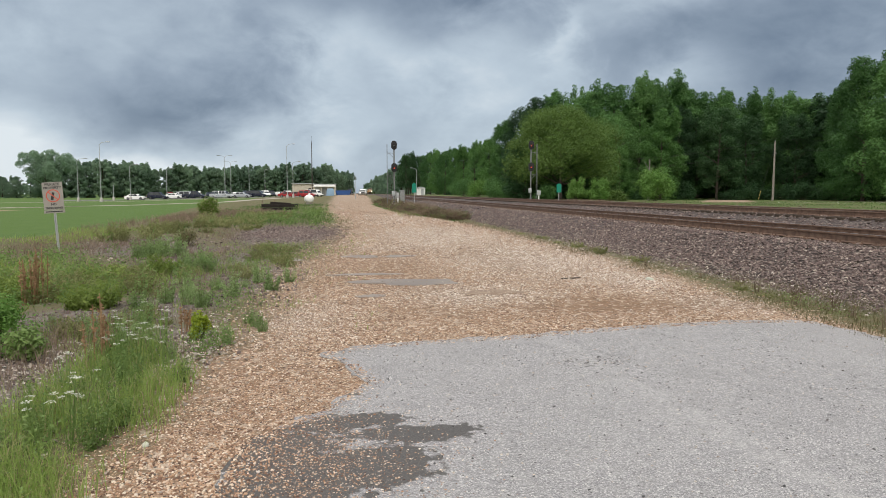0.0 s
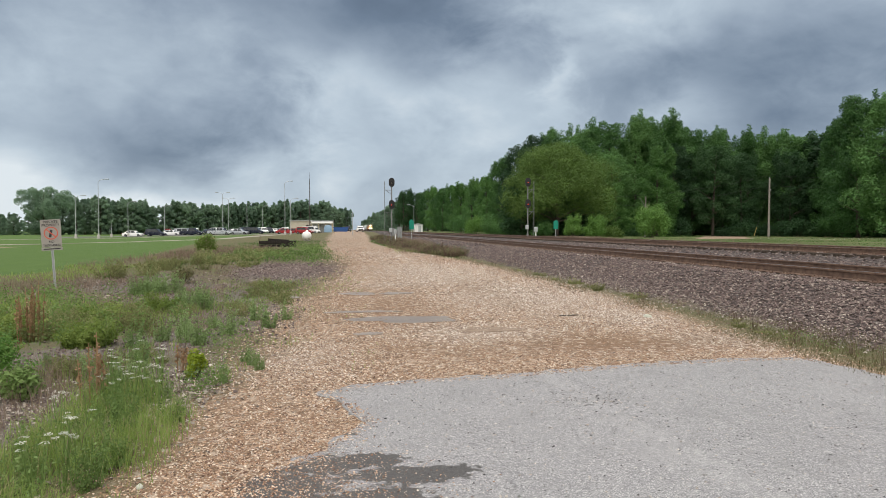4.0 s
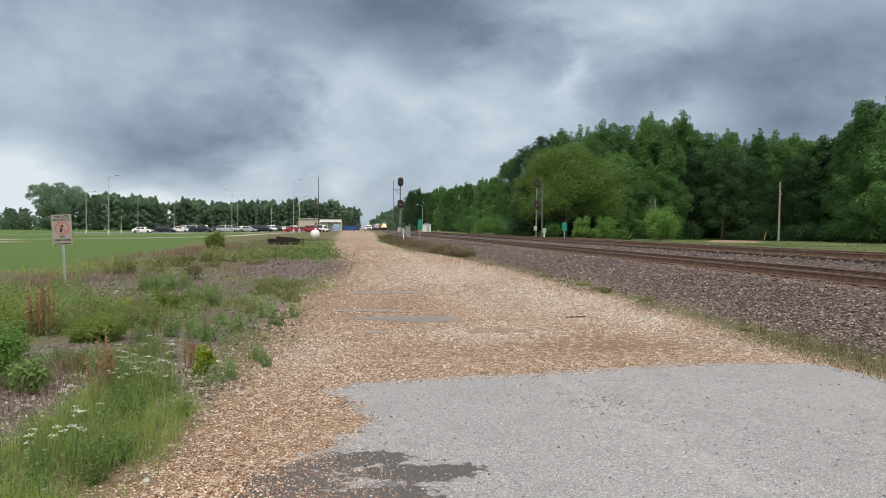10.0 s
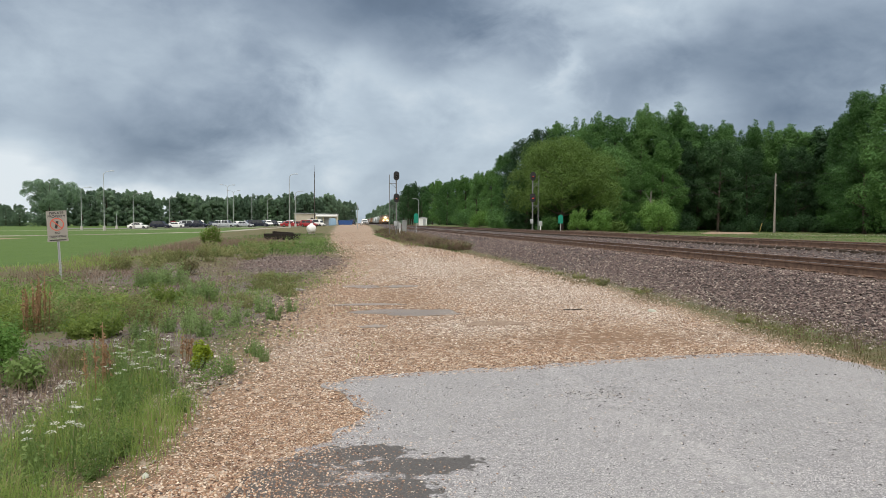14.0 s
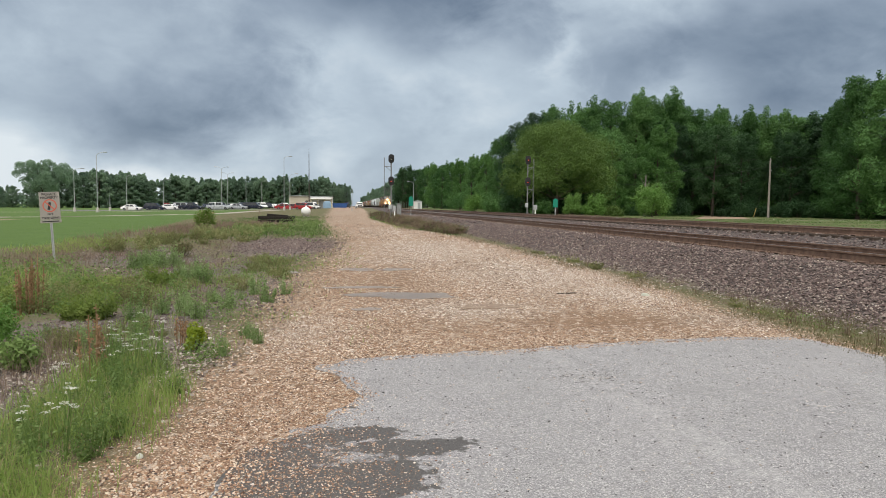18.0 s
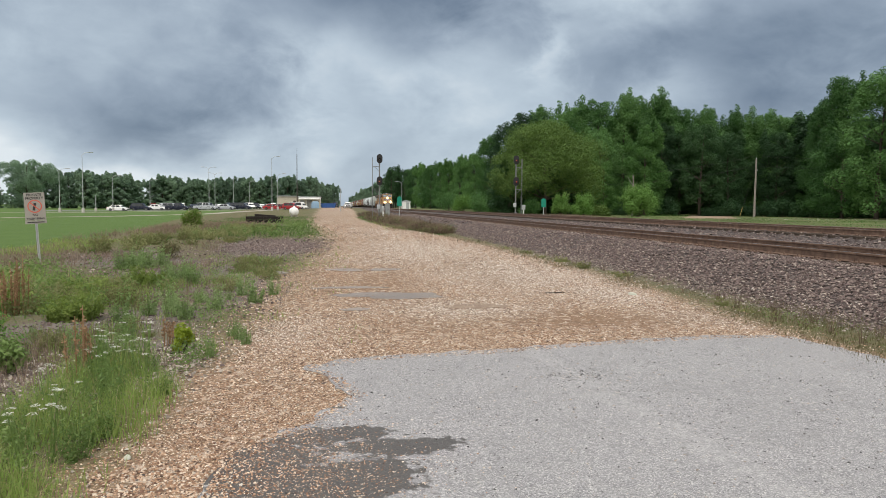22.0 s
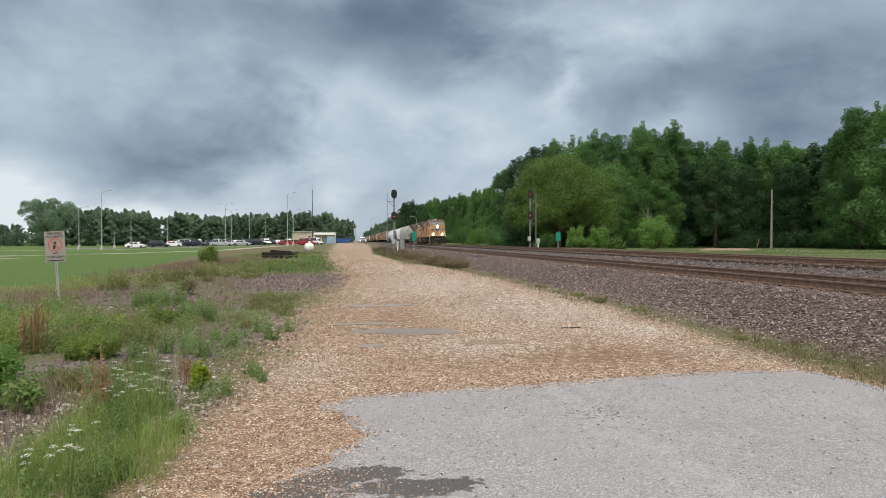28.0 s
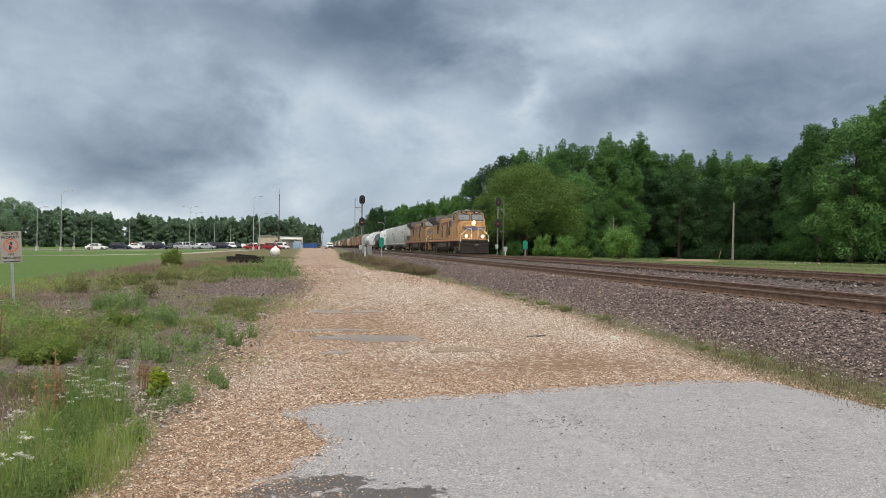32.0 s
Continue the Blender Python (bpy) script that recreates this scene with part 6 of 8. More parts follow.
utility_pole(58.7, 92.0, 8.35, "grey weathered wooden utility pole by the wood", True, 0.4)
utility_pole(92.0, 82.0, 9.0, "grey weathered wooden utility pole by the wood")
for q, z in (((92.0, 82.0), 9.6), ((36.0, 103.0), 6.5)):
    for dz in (0.0, -1.4):
        single("overhead_wire", Mesh().line(wire((58.7, 92.0, 9.1 + dz), (*q, z + dz), 0.8), 0.014, 5), M["black"], "thin dark overhead wire", "wire")


def street_lamp(x, y, h, arms, label, turn=0.0):
    k = thing("street_lamp", label, "street lamp", on(x, y, turn), "car park lamps")
    part("base", Mesh().lathe([(0.28, 0), (0.28, 0.75), (0.24, 0.85)], 12), M["concrete"], k)
    part("pole", Mesh().tube((0, 0, 0.8), (0, 0, h), 0.085, 0.05, 10), M["lamp_grey"], k)
    for a in arms:
        c, s = math.cos(radians(a)), math.sin(radians(a))
        part("arm", Mesh().line([(0, 0, h - 0.1), (0.4 * c, 0.4 * s, h + 0.32), (1.2 * c, 1.2 * s, h + 0.5)], 0.045), M["lamp_grey"], k)
        part("lamp_head", Mesh().box((1.55 * c, 1.55 * s, h + 0.5), (0.75, 0.32, 0.16), 0.05, Euler((0, 0, radians(a))).to_matrix().to_4x4()), M["lamp_grey"], k)
    return k


for x, y, top, arms in ((-46.7, 140, 10.8, (0,)), (-54.4, 150, 8.2, (10,)), (-50.3, 170, 7.8, (0,)), (-52.4, 165, 3.6, ()), (-47.2, 190, 7.6, (0,)), (-35.2, 215, 10.6, (0, 180)), (-32.6, 190, 11.0, (0, 180)),
                        (-32.0, 230, 9.8, (0,)), (-28.3, 240, 9.2, (0,)), (-14.9, 170, 12.7, (0,)), (-14.2, 178, 9.0, (0,)), (-78.0, 150, 9.5, (0,)), (19.0, 205.0, 8.4, (180,))):
    street_lamp(x, y, top - land1(x, y), arms, "tall pale grey lamp post by the car park" if x < 0 else "pale lamp post beyond the tracks", 0)
k = thing("radio_mast", "tall dark slender mast beside the building", "mast", on(-10.7, 200))
part("shaft", Mesh().tube((0, 0, 0), (0, 0, 15.3), 0.16, 0.08, 8), M["under"], k)
part("whip", Mesh().tube((0, 0, 15.3), (0, 0, 17.0), 0.03, 0.02, 6), M["under"], k)
k = thing("flag_pole", "thin grey pole by the road far off", "pole", on(0.9, 150))
part("shaft", Mesh().tube((0, 0, 0), (0, 0, 5.0), 0.09, 0.06, 8), M["lamp_grey"], k)


# ---- vehicles ----
def car(x, y, turn, paint, kind, label):
    """A parked car: lofted body, cabin with panes, four wheels, lamps, bumpers."""
    k = thing({"sedan": "car", "suv": "suv", "pickup": "pickup_truck", "van": "van"}[kind], label, {"sedan": "car", "suv": "car", "pickup": "pickup", "van": "van"}[kind], on(x, y, turn) @ Matrix.Translation((0, -2.4, 0)), "parked cars")
    L, W, H, roof = {"sedan": (4.75, 1.8, 1.42, (1.25, 1.95, 3.35, 4.25)), "suv": (4.8, 1.9, 1.78, (1.25, 1.85, 4.25, 4.7)), "pickup": (5.6, 1.95, 1.8, (1.45, 2.05, 3.2, 3.45)), "van": (5.2, 1.95, 1.95, (0.7, 1.5, 4.9, 5.15))}[kind]
    belt = {"sedan": 0.92, "suv": 1.05, "pickup": 1.1, "van": 1.1}[kind]
    w = W / 2
    rings = []
    for yy, zt, ww, zb in ((0.0, 0.6, 0.8, 0.35), (0.12, 0.7, 0.92, 0.25), (1.1, belt - 0.04, 1.0, 0.22), (L * 0.5, belt, 1.0, 0.22), (L - 0.9, belt, 1.0, 0.22), (L - 0.1, belt - 0.06, 0.93, 0.28), (L, belt - 0.3, 0.85, 0.36)):
        rings.append([(-w * ww * 0.94, yy, zb), (w * ww * 0.94, yy, zb), (w * ww, yy, (zb + zt) / 2), (w * ww * 0.95, yy, zt - 0.04), (w * ww * 0.85, yy, zt), (-w * ww * 0.85, yy, zt), (-w * ww * 0.95, yy, zt - 0.04), (-w * ww, yy, (zb + zt) / 2)])
    part("body", Mesh().loft(rings), paint, k)
    a, b, c, d = roof
    cab = []
    for yy, zt, ww in ((a, belt + 0.02, 0.86), (b, H, 0.72), (c, H, 0.72), (d, belt + 0.02, 0.84)):
        cab.append([(-w * 0.9, yy, belt - 0.05), (w * 0.9, yy, belt - 0.05), (w * ww, yy, zt), (-w * ww, yy, zt)])
    cb = part("cabin", Mesh().loft(cab), paint, k)
    for s in (-1, 1):
        m = (b + c) / 2
        for y0, y1 in ((b - 0.32, m - 0.05), (m + 0.05, c + (0.35 if kind == "sedan" else -0.05))):
            f0, f1 = (b if y0 < b else y0), (c if y1 > c else y1)
            pts = [(s * w * 0.895, y0, belt + 0.03), (s * w * 0.895, y1, belt + 0.03), (s * w * 0.755, f1, H - 0.1), (s * w * 0.755, f0, H - 0.1)]
            part("side_window", Mesh().quads(pts + [(p[0] + s * 0.012, p[1], p[2]) for p in pts], [(0, 1, 2, 3), (4, 5, 6, 7), (0, 1, 5, 4), (2, 3, 7, 6), (1, 2, 6, 5), (3, 0, 4, 7)]), M["glass"], cb, smooth=False)
        for yy in (0.85, L - 0.95):
            turnm = Matrix.Translation((s * (w - 0.1), yy, 0.33)) @ Euler((0, radians(90) * s, 0)).to_matrix().to_4x4()
            wh = part("wheel", Mesh().lathe([(0.2, -0.1), (0.31, -0.1), (0.335, -0.06), (0.335, 0.06), (0.31, 0.11), (0.2, 0.11)], 16, turnm), M["rubber"], k)
            part("rim", Mesh().lathe([(0.2, 0.0), (0.2, 0.10), (0.12, 0.115), (0.04, 0.10)], 12, turnm), M["silver"], wh)
        part("headlight", Mesh().box((s * w * 0.66, 0.09, 0.64), (0.36, 0.1, 0.13), 0.02), M["lens_off"], k)
        part("tail_light", Mesh().box((s * w * 0.72, L - 0.04, 0.78), (0.22, 0.08, 0.2), 0.02), M["red"], k)
    for (y0, z0), (y1, z1), nm in (((a, belt + 0.03), (b, H - 0.03), "windshield"), ((d, belt + 0.03), (c, H - 0.03), "rear_window")):
        sg = -1 if nm == "windshield" else 1
        pts = [(-w * 0.8, y0 + sg * 0.012, z0), (w * 0.8, y0 + sg * 0.012, z0), (w * 0.68, y1 + sg * 0.012, z1), (-w * 0.68, y1 + sg * 0.012, z1)]
        part(nm, Mesh().quads(pts, [(0, 1, 2, 3)]), M["glass"], cb, smooth=False)
    part("bumper", Mesh().box((0, 0.02, 0.42), (W * 0.86, 0.14, 0.2), 0.04), M["black"], k)
    part("bumper", Mesh().box((0, L - 0.02, 0.45), (W * 0.86, 0.14, 0.2), 0.04), M["black"], k)
    if kind == "pickup":
        part("bed", Mesh().box((0, L - 1.05, belt + 0.0), (W * 0.82, 1.8, 0.03), 0.005), M["black"], k)
    return k


# parking lot row: across, along, turn, paint, kind
LOT = [
    (-50.4, 174, 84, "white", "sedan", "white"), (-46.6, 179, 84, "navy", "suv", "dark"), (-44.6, 186, 80, "white", "sedan", "white"), (-41.2, 186, 80, "silver", "suv", "silver"), (-39.6, 190, 20, "white", "suv", "white"),
    (-37.0, 192, 20, "silver", "sedan", "silver"), (-36.4, 200, 30, "white", "suv", "white"), (-33.8, 196, 25, "navy", "suv", "dark"), (-31.0, 178, 84, "silver", "pickup", "silver and white"), (-29.6, 196, 20, "silver", "sedan", "silver"),
    (-28.3, 200, 25, "navy", "suv", "dark"), (-27.4, 206, 25, "white", "sedan", "white"), (-26.0, 204, 25, "maroon", "sedan", "dark red"), (-25.2, 212, 25, "silver", "suv", "silver"), (-23.6, 214, 25, "navy", "suv", "dark"),
    (-22.6, 222, 25, "white", "sedan", "white"), (-21.0, 224, 25, "silver", "sedan", "silver"), (-33.2, 186, 30, "white", "suv", "white"), (-35.0, 184, 30, "navy", "sedan", "dark"),
    (-38.6, 183, 84, "navy", "pickup", "dark"), (-42.6, 193, 20, "white", "sedan", "white"), (-45.4, 195, 20, "silver", "suv", "silver"), (-34.6, 203, 25, "silver", "sedan", "silver"), (-32.4, 205, 25, "white", "sedan", "white"), (-24.4, 208, 25, "white", "suv", "white"),
    (-26.8, 218, 25, "silver", "sedan", "silver"), (-19.6, 226, 25, "white", "suv", "white"), (-18.4, 232, 25, "navy", "sedan", "dark"), (-27.6, 184, 84, "silver", "sedan", "silver"), (-24.4, 190, 84, "navy", "suv", "dark"),
    (-48.0, 196, 20, "maroon", "suv", "dark red"), (-43.4, 198, 20, "navy", "sedan", "dark"), (-30.6, 212, 20, "white", "suv", "white"),
]
for x, y, turn, paint, kind, word in LOT:
    car(x, y, turn, M[paint], kind, word + " parked " + {"sedan": "sedan", "suv": "sport utility vehicle", "pickup": "pickup truck", "van": "van"}[kind] + " in the lot")
car(-16.6, 188, 100, M["red"], "sedan", "bright red parked sedan beside the lot")
car(-11.6, 190, 70, M["red"], "suv", "bright red parked car near the white tank")
car(-9.8, 194, 60, M["white"], "van", "white van parked before the building")
car(-14.8, 200, 90, M["maroon"], "sedan", "dark red parked sedan beside the lot")
road_truck = car(3.3, 203, 4, M["white"], "pickup", "white pickup truck standing on the gravel road")
part("grille", Mesh().box((0, 0.02, 0.78), (1.3, 0.1, 0.3), 0.03), M["black"], road_truck, "dark front grille")
part("bumper", Mesh().box((0, 0.0, 0.46), (1.85, 0.16, 0.24), 0.04), M["truck_grey"], road_truck, "dark front bumper")
car(-0.2, 232, 0, M["navy"], "van", "dark vehicle standing on the gravel road far off")


# ---- buildings and yard ----
def depot():
    x, y = -13.0, 250.0
    k = thing("depot_building", "low beige metal building with a white front bay", "building", on(x, y))
    w = part("wall", Mesh().box((-3.5, 5, 2.05), (7.4, 12, 4.3), 0.03), M["beige"], k, "beige ribbed metal wall")
    for i in range(18):
        part("wall_rib", Mesh().box((-7.0 + i * 0.41, -1.02, 2.05), (0.06, 0.05, 4.2), 0.01), M["beige"], w)
    part("front_bay", Mesh().box((3.9, 4.5, 1.95), (7.4, 12, 4.1), 0.03), M["white"], k, "white bay")
    part("roof", Mesh().prism([(-7.5, 4.2), (0.25, 4.2), (0.25, 4.38), (-3.6, 4.46), (-7.5, 4.38)], "y", -1.4, 11.3), M["lamp_grey"], k)
    part("roof", Mesh().box((3.9, 4.5, 4.08), (7.8, 12.4, 0.2), 0.03), M["lamp_grey"], k)
    part("round_vent", Mesh().lathe([(0.6, 0), (0.6, 0.12), (0.3, 0.2)], 18, Matrix.Translation((-1.2, -1.0, 2.2)) @ Euler((radians(90), 0, 0)).to_matrix().to_4x4()), M["under"], k, "dark round vent in the wall")
    for i in range(3):
        part("bay_door", Mesh().box((1.6 + 2.3 * i, -1.52, 1.5), (1.9, 0.06, 2.9), 0.01), M["lamp_grey"] if i != 1 else M["case_grey"], k)
    for i in range(4):
        part("canopy_post", Mesh().tube((0.4 + 2.35 * i, -3.0, 0), (0.4 + 2.35 * i, -3.0, 3.2), 0.07, n=8), M["yellow_guard"], k)
    part("canopy", Mesh().box((3.9, -2.3, 3.3), (7.8, 1.9, 0.22), 0.03), M["white"], k)
    return k


depot()
k = thing("white_tank", "round-ended white storage tank on a low cradle", "tank", on(-6.0, 104.0, 10))
t = part("tank", Mesh().lathe([(0.1, -0.95), (0.4, -0.88), (0.58, -0.7), (0.62, -0.5), (0.62, 1.1), (0.58, 1.3), (0.4, 1.5), (0.1, 1.56)], 20, Matrix.Translation((0, 0, 0.82)) @ Euler((radians(-90), 0, 0)).to_matrix().to_4x4()), M["white"], k)
part("valve_dome", Mesh().lathe([(0.16, 1.4), (0.16, 1.58), (0.1, 1.64)], 12), M["white"], k)
for y in (-0.4, 0.9):
    part("cradle", Mesh().box((0, y, 0.12), (0.8, 0.2, 0.34), 0.02), M["concrete"], k)
k = thing("blue_skip", "blue steel waste skip beside the building", "skip", on(-2.4, 226.0))
part("bin", Mesh().loft([[(-2.0, -1.0, 0.15), (2.0, -1.0, 0.15), (2.0, 1.0, 0.15), (-2.0, 1.0, 0.15)], [(-2.4, -1.2, 1.5), (2.4, -1.2, 1.5), (2.4, 1.2, 1.5), (-2.4, 1.2, 1.5)]]), M["tarp"], k)
part("rim", Mesh().box((0, 0, 1.52), (4.9, 2.5, 0.1), 0.02), M["blue"], k)
for s in (-1, 1):
    for i in range(4):
        part("rib", Mesh().box((-1.6 + i * 1.05, s * 1.12, 0.85), (0.1, 0.12, 1.2), 0.02), M["blue"], k)
k = thing("tarped_load", "pale blue covered load beside the skip", "load", on(-6.4, 224.0))
part("cover", Mesh().loft([[(-1.2, -1.0, 0), (1.2, -1.0, 0), (1.2, 1.0, 0), (-1.2, 1.0, 0)], [(-1.15, -0.95, 1.7), (1.15, -0.95, 1.7), (1.15, 0.95, 1.7), (-1.15, 0.95, 1.7)], [(-0.8, -0.7, 2.2), (0.7, -0.7, 2.3), (0.7, 0.7, 2.3), (-0.8, 0.7, 2.2)]]), painted("pale_blue_cover", (0.22, 0.34, 0.46), 0.6), k)
k = thing("white_shed", "small white equipment hut beyond the tracks", "hut", on(20.3, 205.0))
part("wall", Mesh().box((0, 0, 1.05), (2.3, 2.0, 2.1), 0.04), M["white"], k)
part("roof", Mesh().prism([(-1.3, 2.08), (1.3, 2.08), (1.25, 2.2), (0, 2.5), (-1.25, 2.2)], "y", -1.2, 1.2), M["lamp_grey"], k)
part("door", Mesh().box((0.3, -1.01, 0.95), (0.8, 0.04, 1.8), 0.01), M["lamp_grey"], k)


def tie_stack():
    x, y = -6.2, 63.5
    k = thing("tie_pile", "pile of blackened old railway ties in the weeds", "timber pile", pose(x, y, land1(x, y) - 0.03, 0, 0, -8) @ Matrix.Diagonal((0.86, 0.86, 1.15, 1)))
    r = random.Random(3)
    for lev in range(2):
        for i in range(4):
            for sx in (-1, 1):
                part("old_tie", Mesh().box((sx * 0.88 + r.uniform(-0.05, 0.05), (i - 1.5) * 0.3 + r.uniform(-0.04, 0.04), 0.15 + lev * 0.27), (1.75, 0.27, 0.24), 0.02, Euler((0, 0, radians(r.uniform(-4, 4)))).to_matrix().to_4x4()), M["old_tie"], k)
    part("old_tie", Mesh().box((0.1, -0.2, 0.58), (2.1, 0.24, 0.2), 0.02, Euler((0, radians(3), radians(6))).to_matrix().to_4x4()), M["old_tie"], k)
    for i in range(3):
        part("rod", Mesh().tube((-1.9 + i * 1.2, -0.3, 0.1), (-1.8 + i * 1.2, 0.1, 0.95 - 0.1 * i), 0.02, n=5), M["rail_side"], k)
    return k


tie_stack()

# lot, drives and kerbs on the left
M["lot"] = painted("lot_asphalt", (0.17, 0.165, 0.16), 0.9, 0, 0.3, (0.10, 0.09, 0.08), False, 0.3)
M["kerb"] = painted("pale_concrete", (0.36, 0.325, 0.275), 0.9, 0, 0.25, (0.25, 0.2, 0.15), False, 0.5)


def strip(name, pts, width, z, material, label, category):
    """A road or kerb that follows the land."""
    dense = []
    for a, b in zip(pts, pts[1:]):
        n = max(2, int(math.dist(a, b) / 3))
        dense += [(a[0] + (b[0] - a[0]) * i / n, a[1] + (b[1] - a[1]) * i / n) for i in range(n)]
    dense.append(pts[-1])
    vs, fs = [], []
    for i, (x, y) in enumerate(dense):
        a, b = dense[max(0, i - 1)], dense[min(len(dense) - 1, i + 1)]
        d = Vector((b[0] - a[0], b[1] - a[1], 0)).normalized()
        n = Vector((-d.y, d.x, 0)) * width / 2
        for s in (-1, 1):
            px, py = x + n.x * s, y + n.y * s
            vs += [(px, py, land1(px, py) + z), (px, py, land1(px, py) - 0.15)]
        if i:
            q = 4 * i
            fs += [(q - 4, q - 2, q + 2, q), (q - 4, q, q + 1, q - 3), (q - 2, q - 1, q + 3, q + 2)]
    return single(name, Mesh().quads(vs, fs), material, label, category, kind="structure", smooth=False)


strip("road", [(-120, 60), (-62, 72), (-40, 82), (-30, 100), (-24, 125), (-21, 150), (-16, 176)], 2.6, 0.03, M["kerb"], "pale concrete service drive across the lawn", "road")
strip("pavement_edge", [(-110, 118), (-64, 128), (-46, 146), (-36, 160), (-27, 170), (-19, 181)], 1.6, 0.03, M["kerb"], "pale concrete path beside the car park", "path")
strip("road", [(-70, 176), (-48, 180), (-34, 186), (-24, 205), (-16, 230)], 22, 0.035, M["lot"], "worn asphalt car park", "car park")

# ---- loose stone ----
ICO_V = np.array([(0, 0, 1), (0.894, 0, 0.447), (0.276, 0.851, 0.447), (-0.724, 0.526, 0.447), (-0.724, -0.526, 0.447), (0.276, -0.851, 0.447), (0.724, 0.526, -0.447), (-0.276, 0.851, -0.447), (-0.894, 0, -0.447), (-0.276, -0.851, -0.447), (0.724, -0.526, -0.447), (0, 0, -1)])
ICO_F = np.array([(0, 1, 2), (0, 2, 3), (0, 3, 4), (0, 4, 5), (0, 5, 1), (1, 6, 2), (2, 7, 3), (3, 8, 4), (4, 9, 5), (5, 10, 1), (6, 7, 2), (7, 8, 3), (8, 9, 4), (9, 10, 5), (10, 6, 1)])
OCT_V = np.array([(1, 0, 0), (0.1, 1, 0), (-1, 0.1, 0), (0, -1, 0.1), (0.1, 0.1, 1), (0.75, 0.7, 0.35)])
OCT_F = np.array([(0, 5, 4), (5, 1, 4), (1, 2, 4), (2, 3, 4), (3, 0, 4), (0, 1, 5)])


def stone_field(r, x, y, z, size, flat, sharp):
    """Stones at the given spots, each a shaken small solid, half sunk; arrays."""
    n = len(x)
    V, F = (OCT_V, OCT_F) if sharp else (ICO_V, ICO_F)
    k = len(V)
    p = np.repeat(V[None], n, 0) * (1 + r.uniform(-0.28, 0.28, (n, k, 1)))
    p = p * np.stack([r.uniform(0.7, 1.3, n), r.uniform(0.7, 1.3, n), flat * r.uniform(0.7, 1.3, n)], -1)[:, None]
    a = r.uniform(0, 2 * np.pi, n)
    t = r.uniform(-0.6, 0.6, n)
    c, s = np.cos(t)[:, None], np.sin(t)[:, None]
    p = np.stack([p[..., 0] * c - p[..., 2] * s, p[..., 1], p[..., 0] * s + p[..., 2] * c], -1)
    c, s = np.cos(a)[:, None], np.sin(a)[:, None]
    p = np.stack([p[..., 0] * c - p[..., 1] * s, p[..., 0] * s + p[..., 1] * c, p[..., 2]], -1)
    p = p * (size / 2)[:, None, None] + np.stack([x, y, z + size * flat * 0.18], -1)[:, None]
    f = F[None] + (np.arange(n) * k)[:, None, None]
    return p.reshape(-1, 3), f.reshape(-1, 3)


def inside(x, y, poly):
    px, py = np.array(poly).T
    res = np.zeros(len(x), bool)
    j = len(px) - 1
    for i in range(len(px)):
        hit = ((py[i] > y) != (py[j] > y)) & (x < (px[j] - px[i]) * (y - py[i]) / (py[j] - py[i] + 1e-12) + px[i])
        res ^= hit
        j = i
    return res


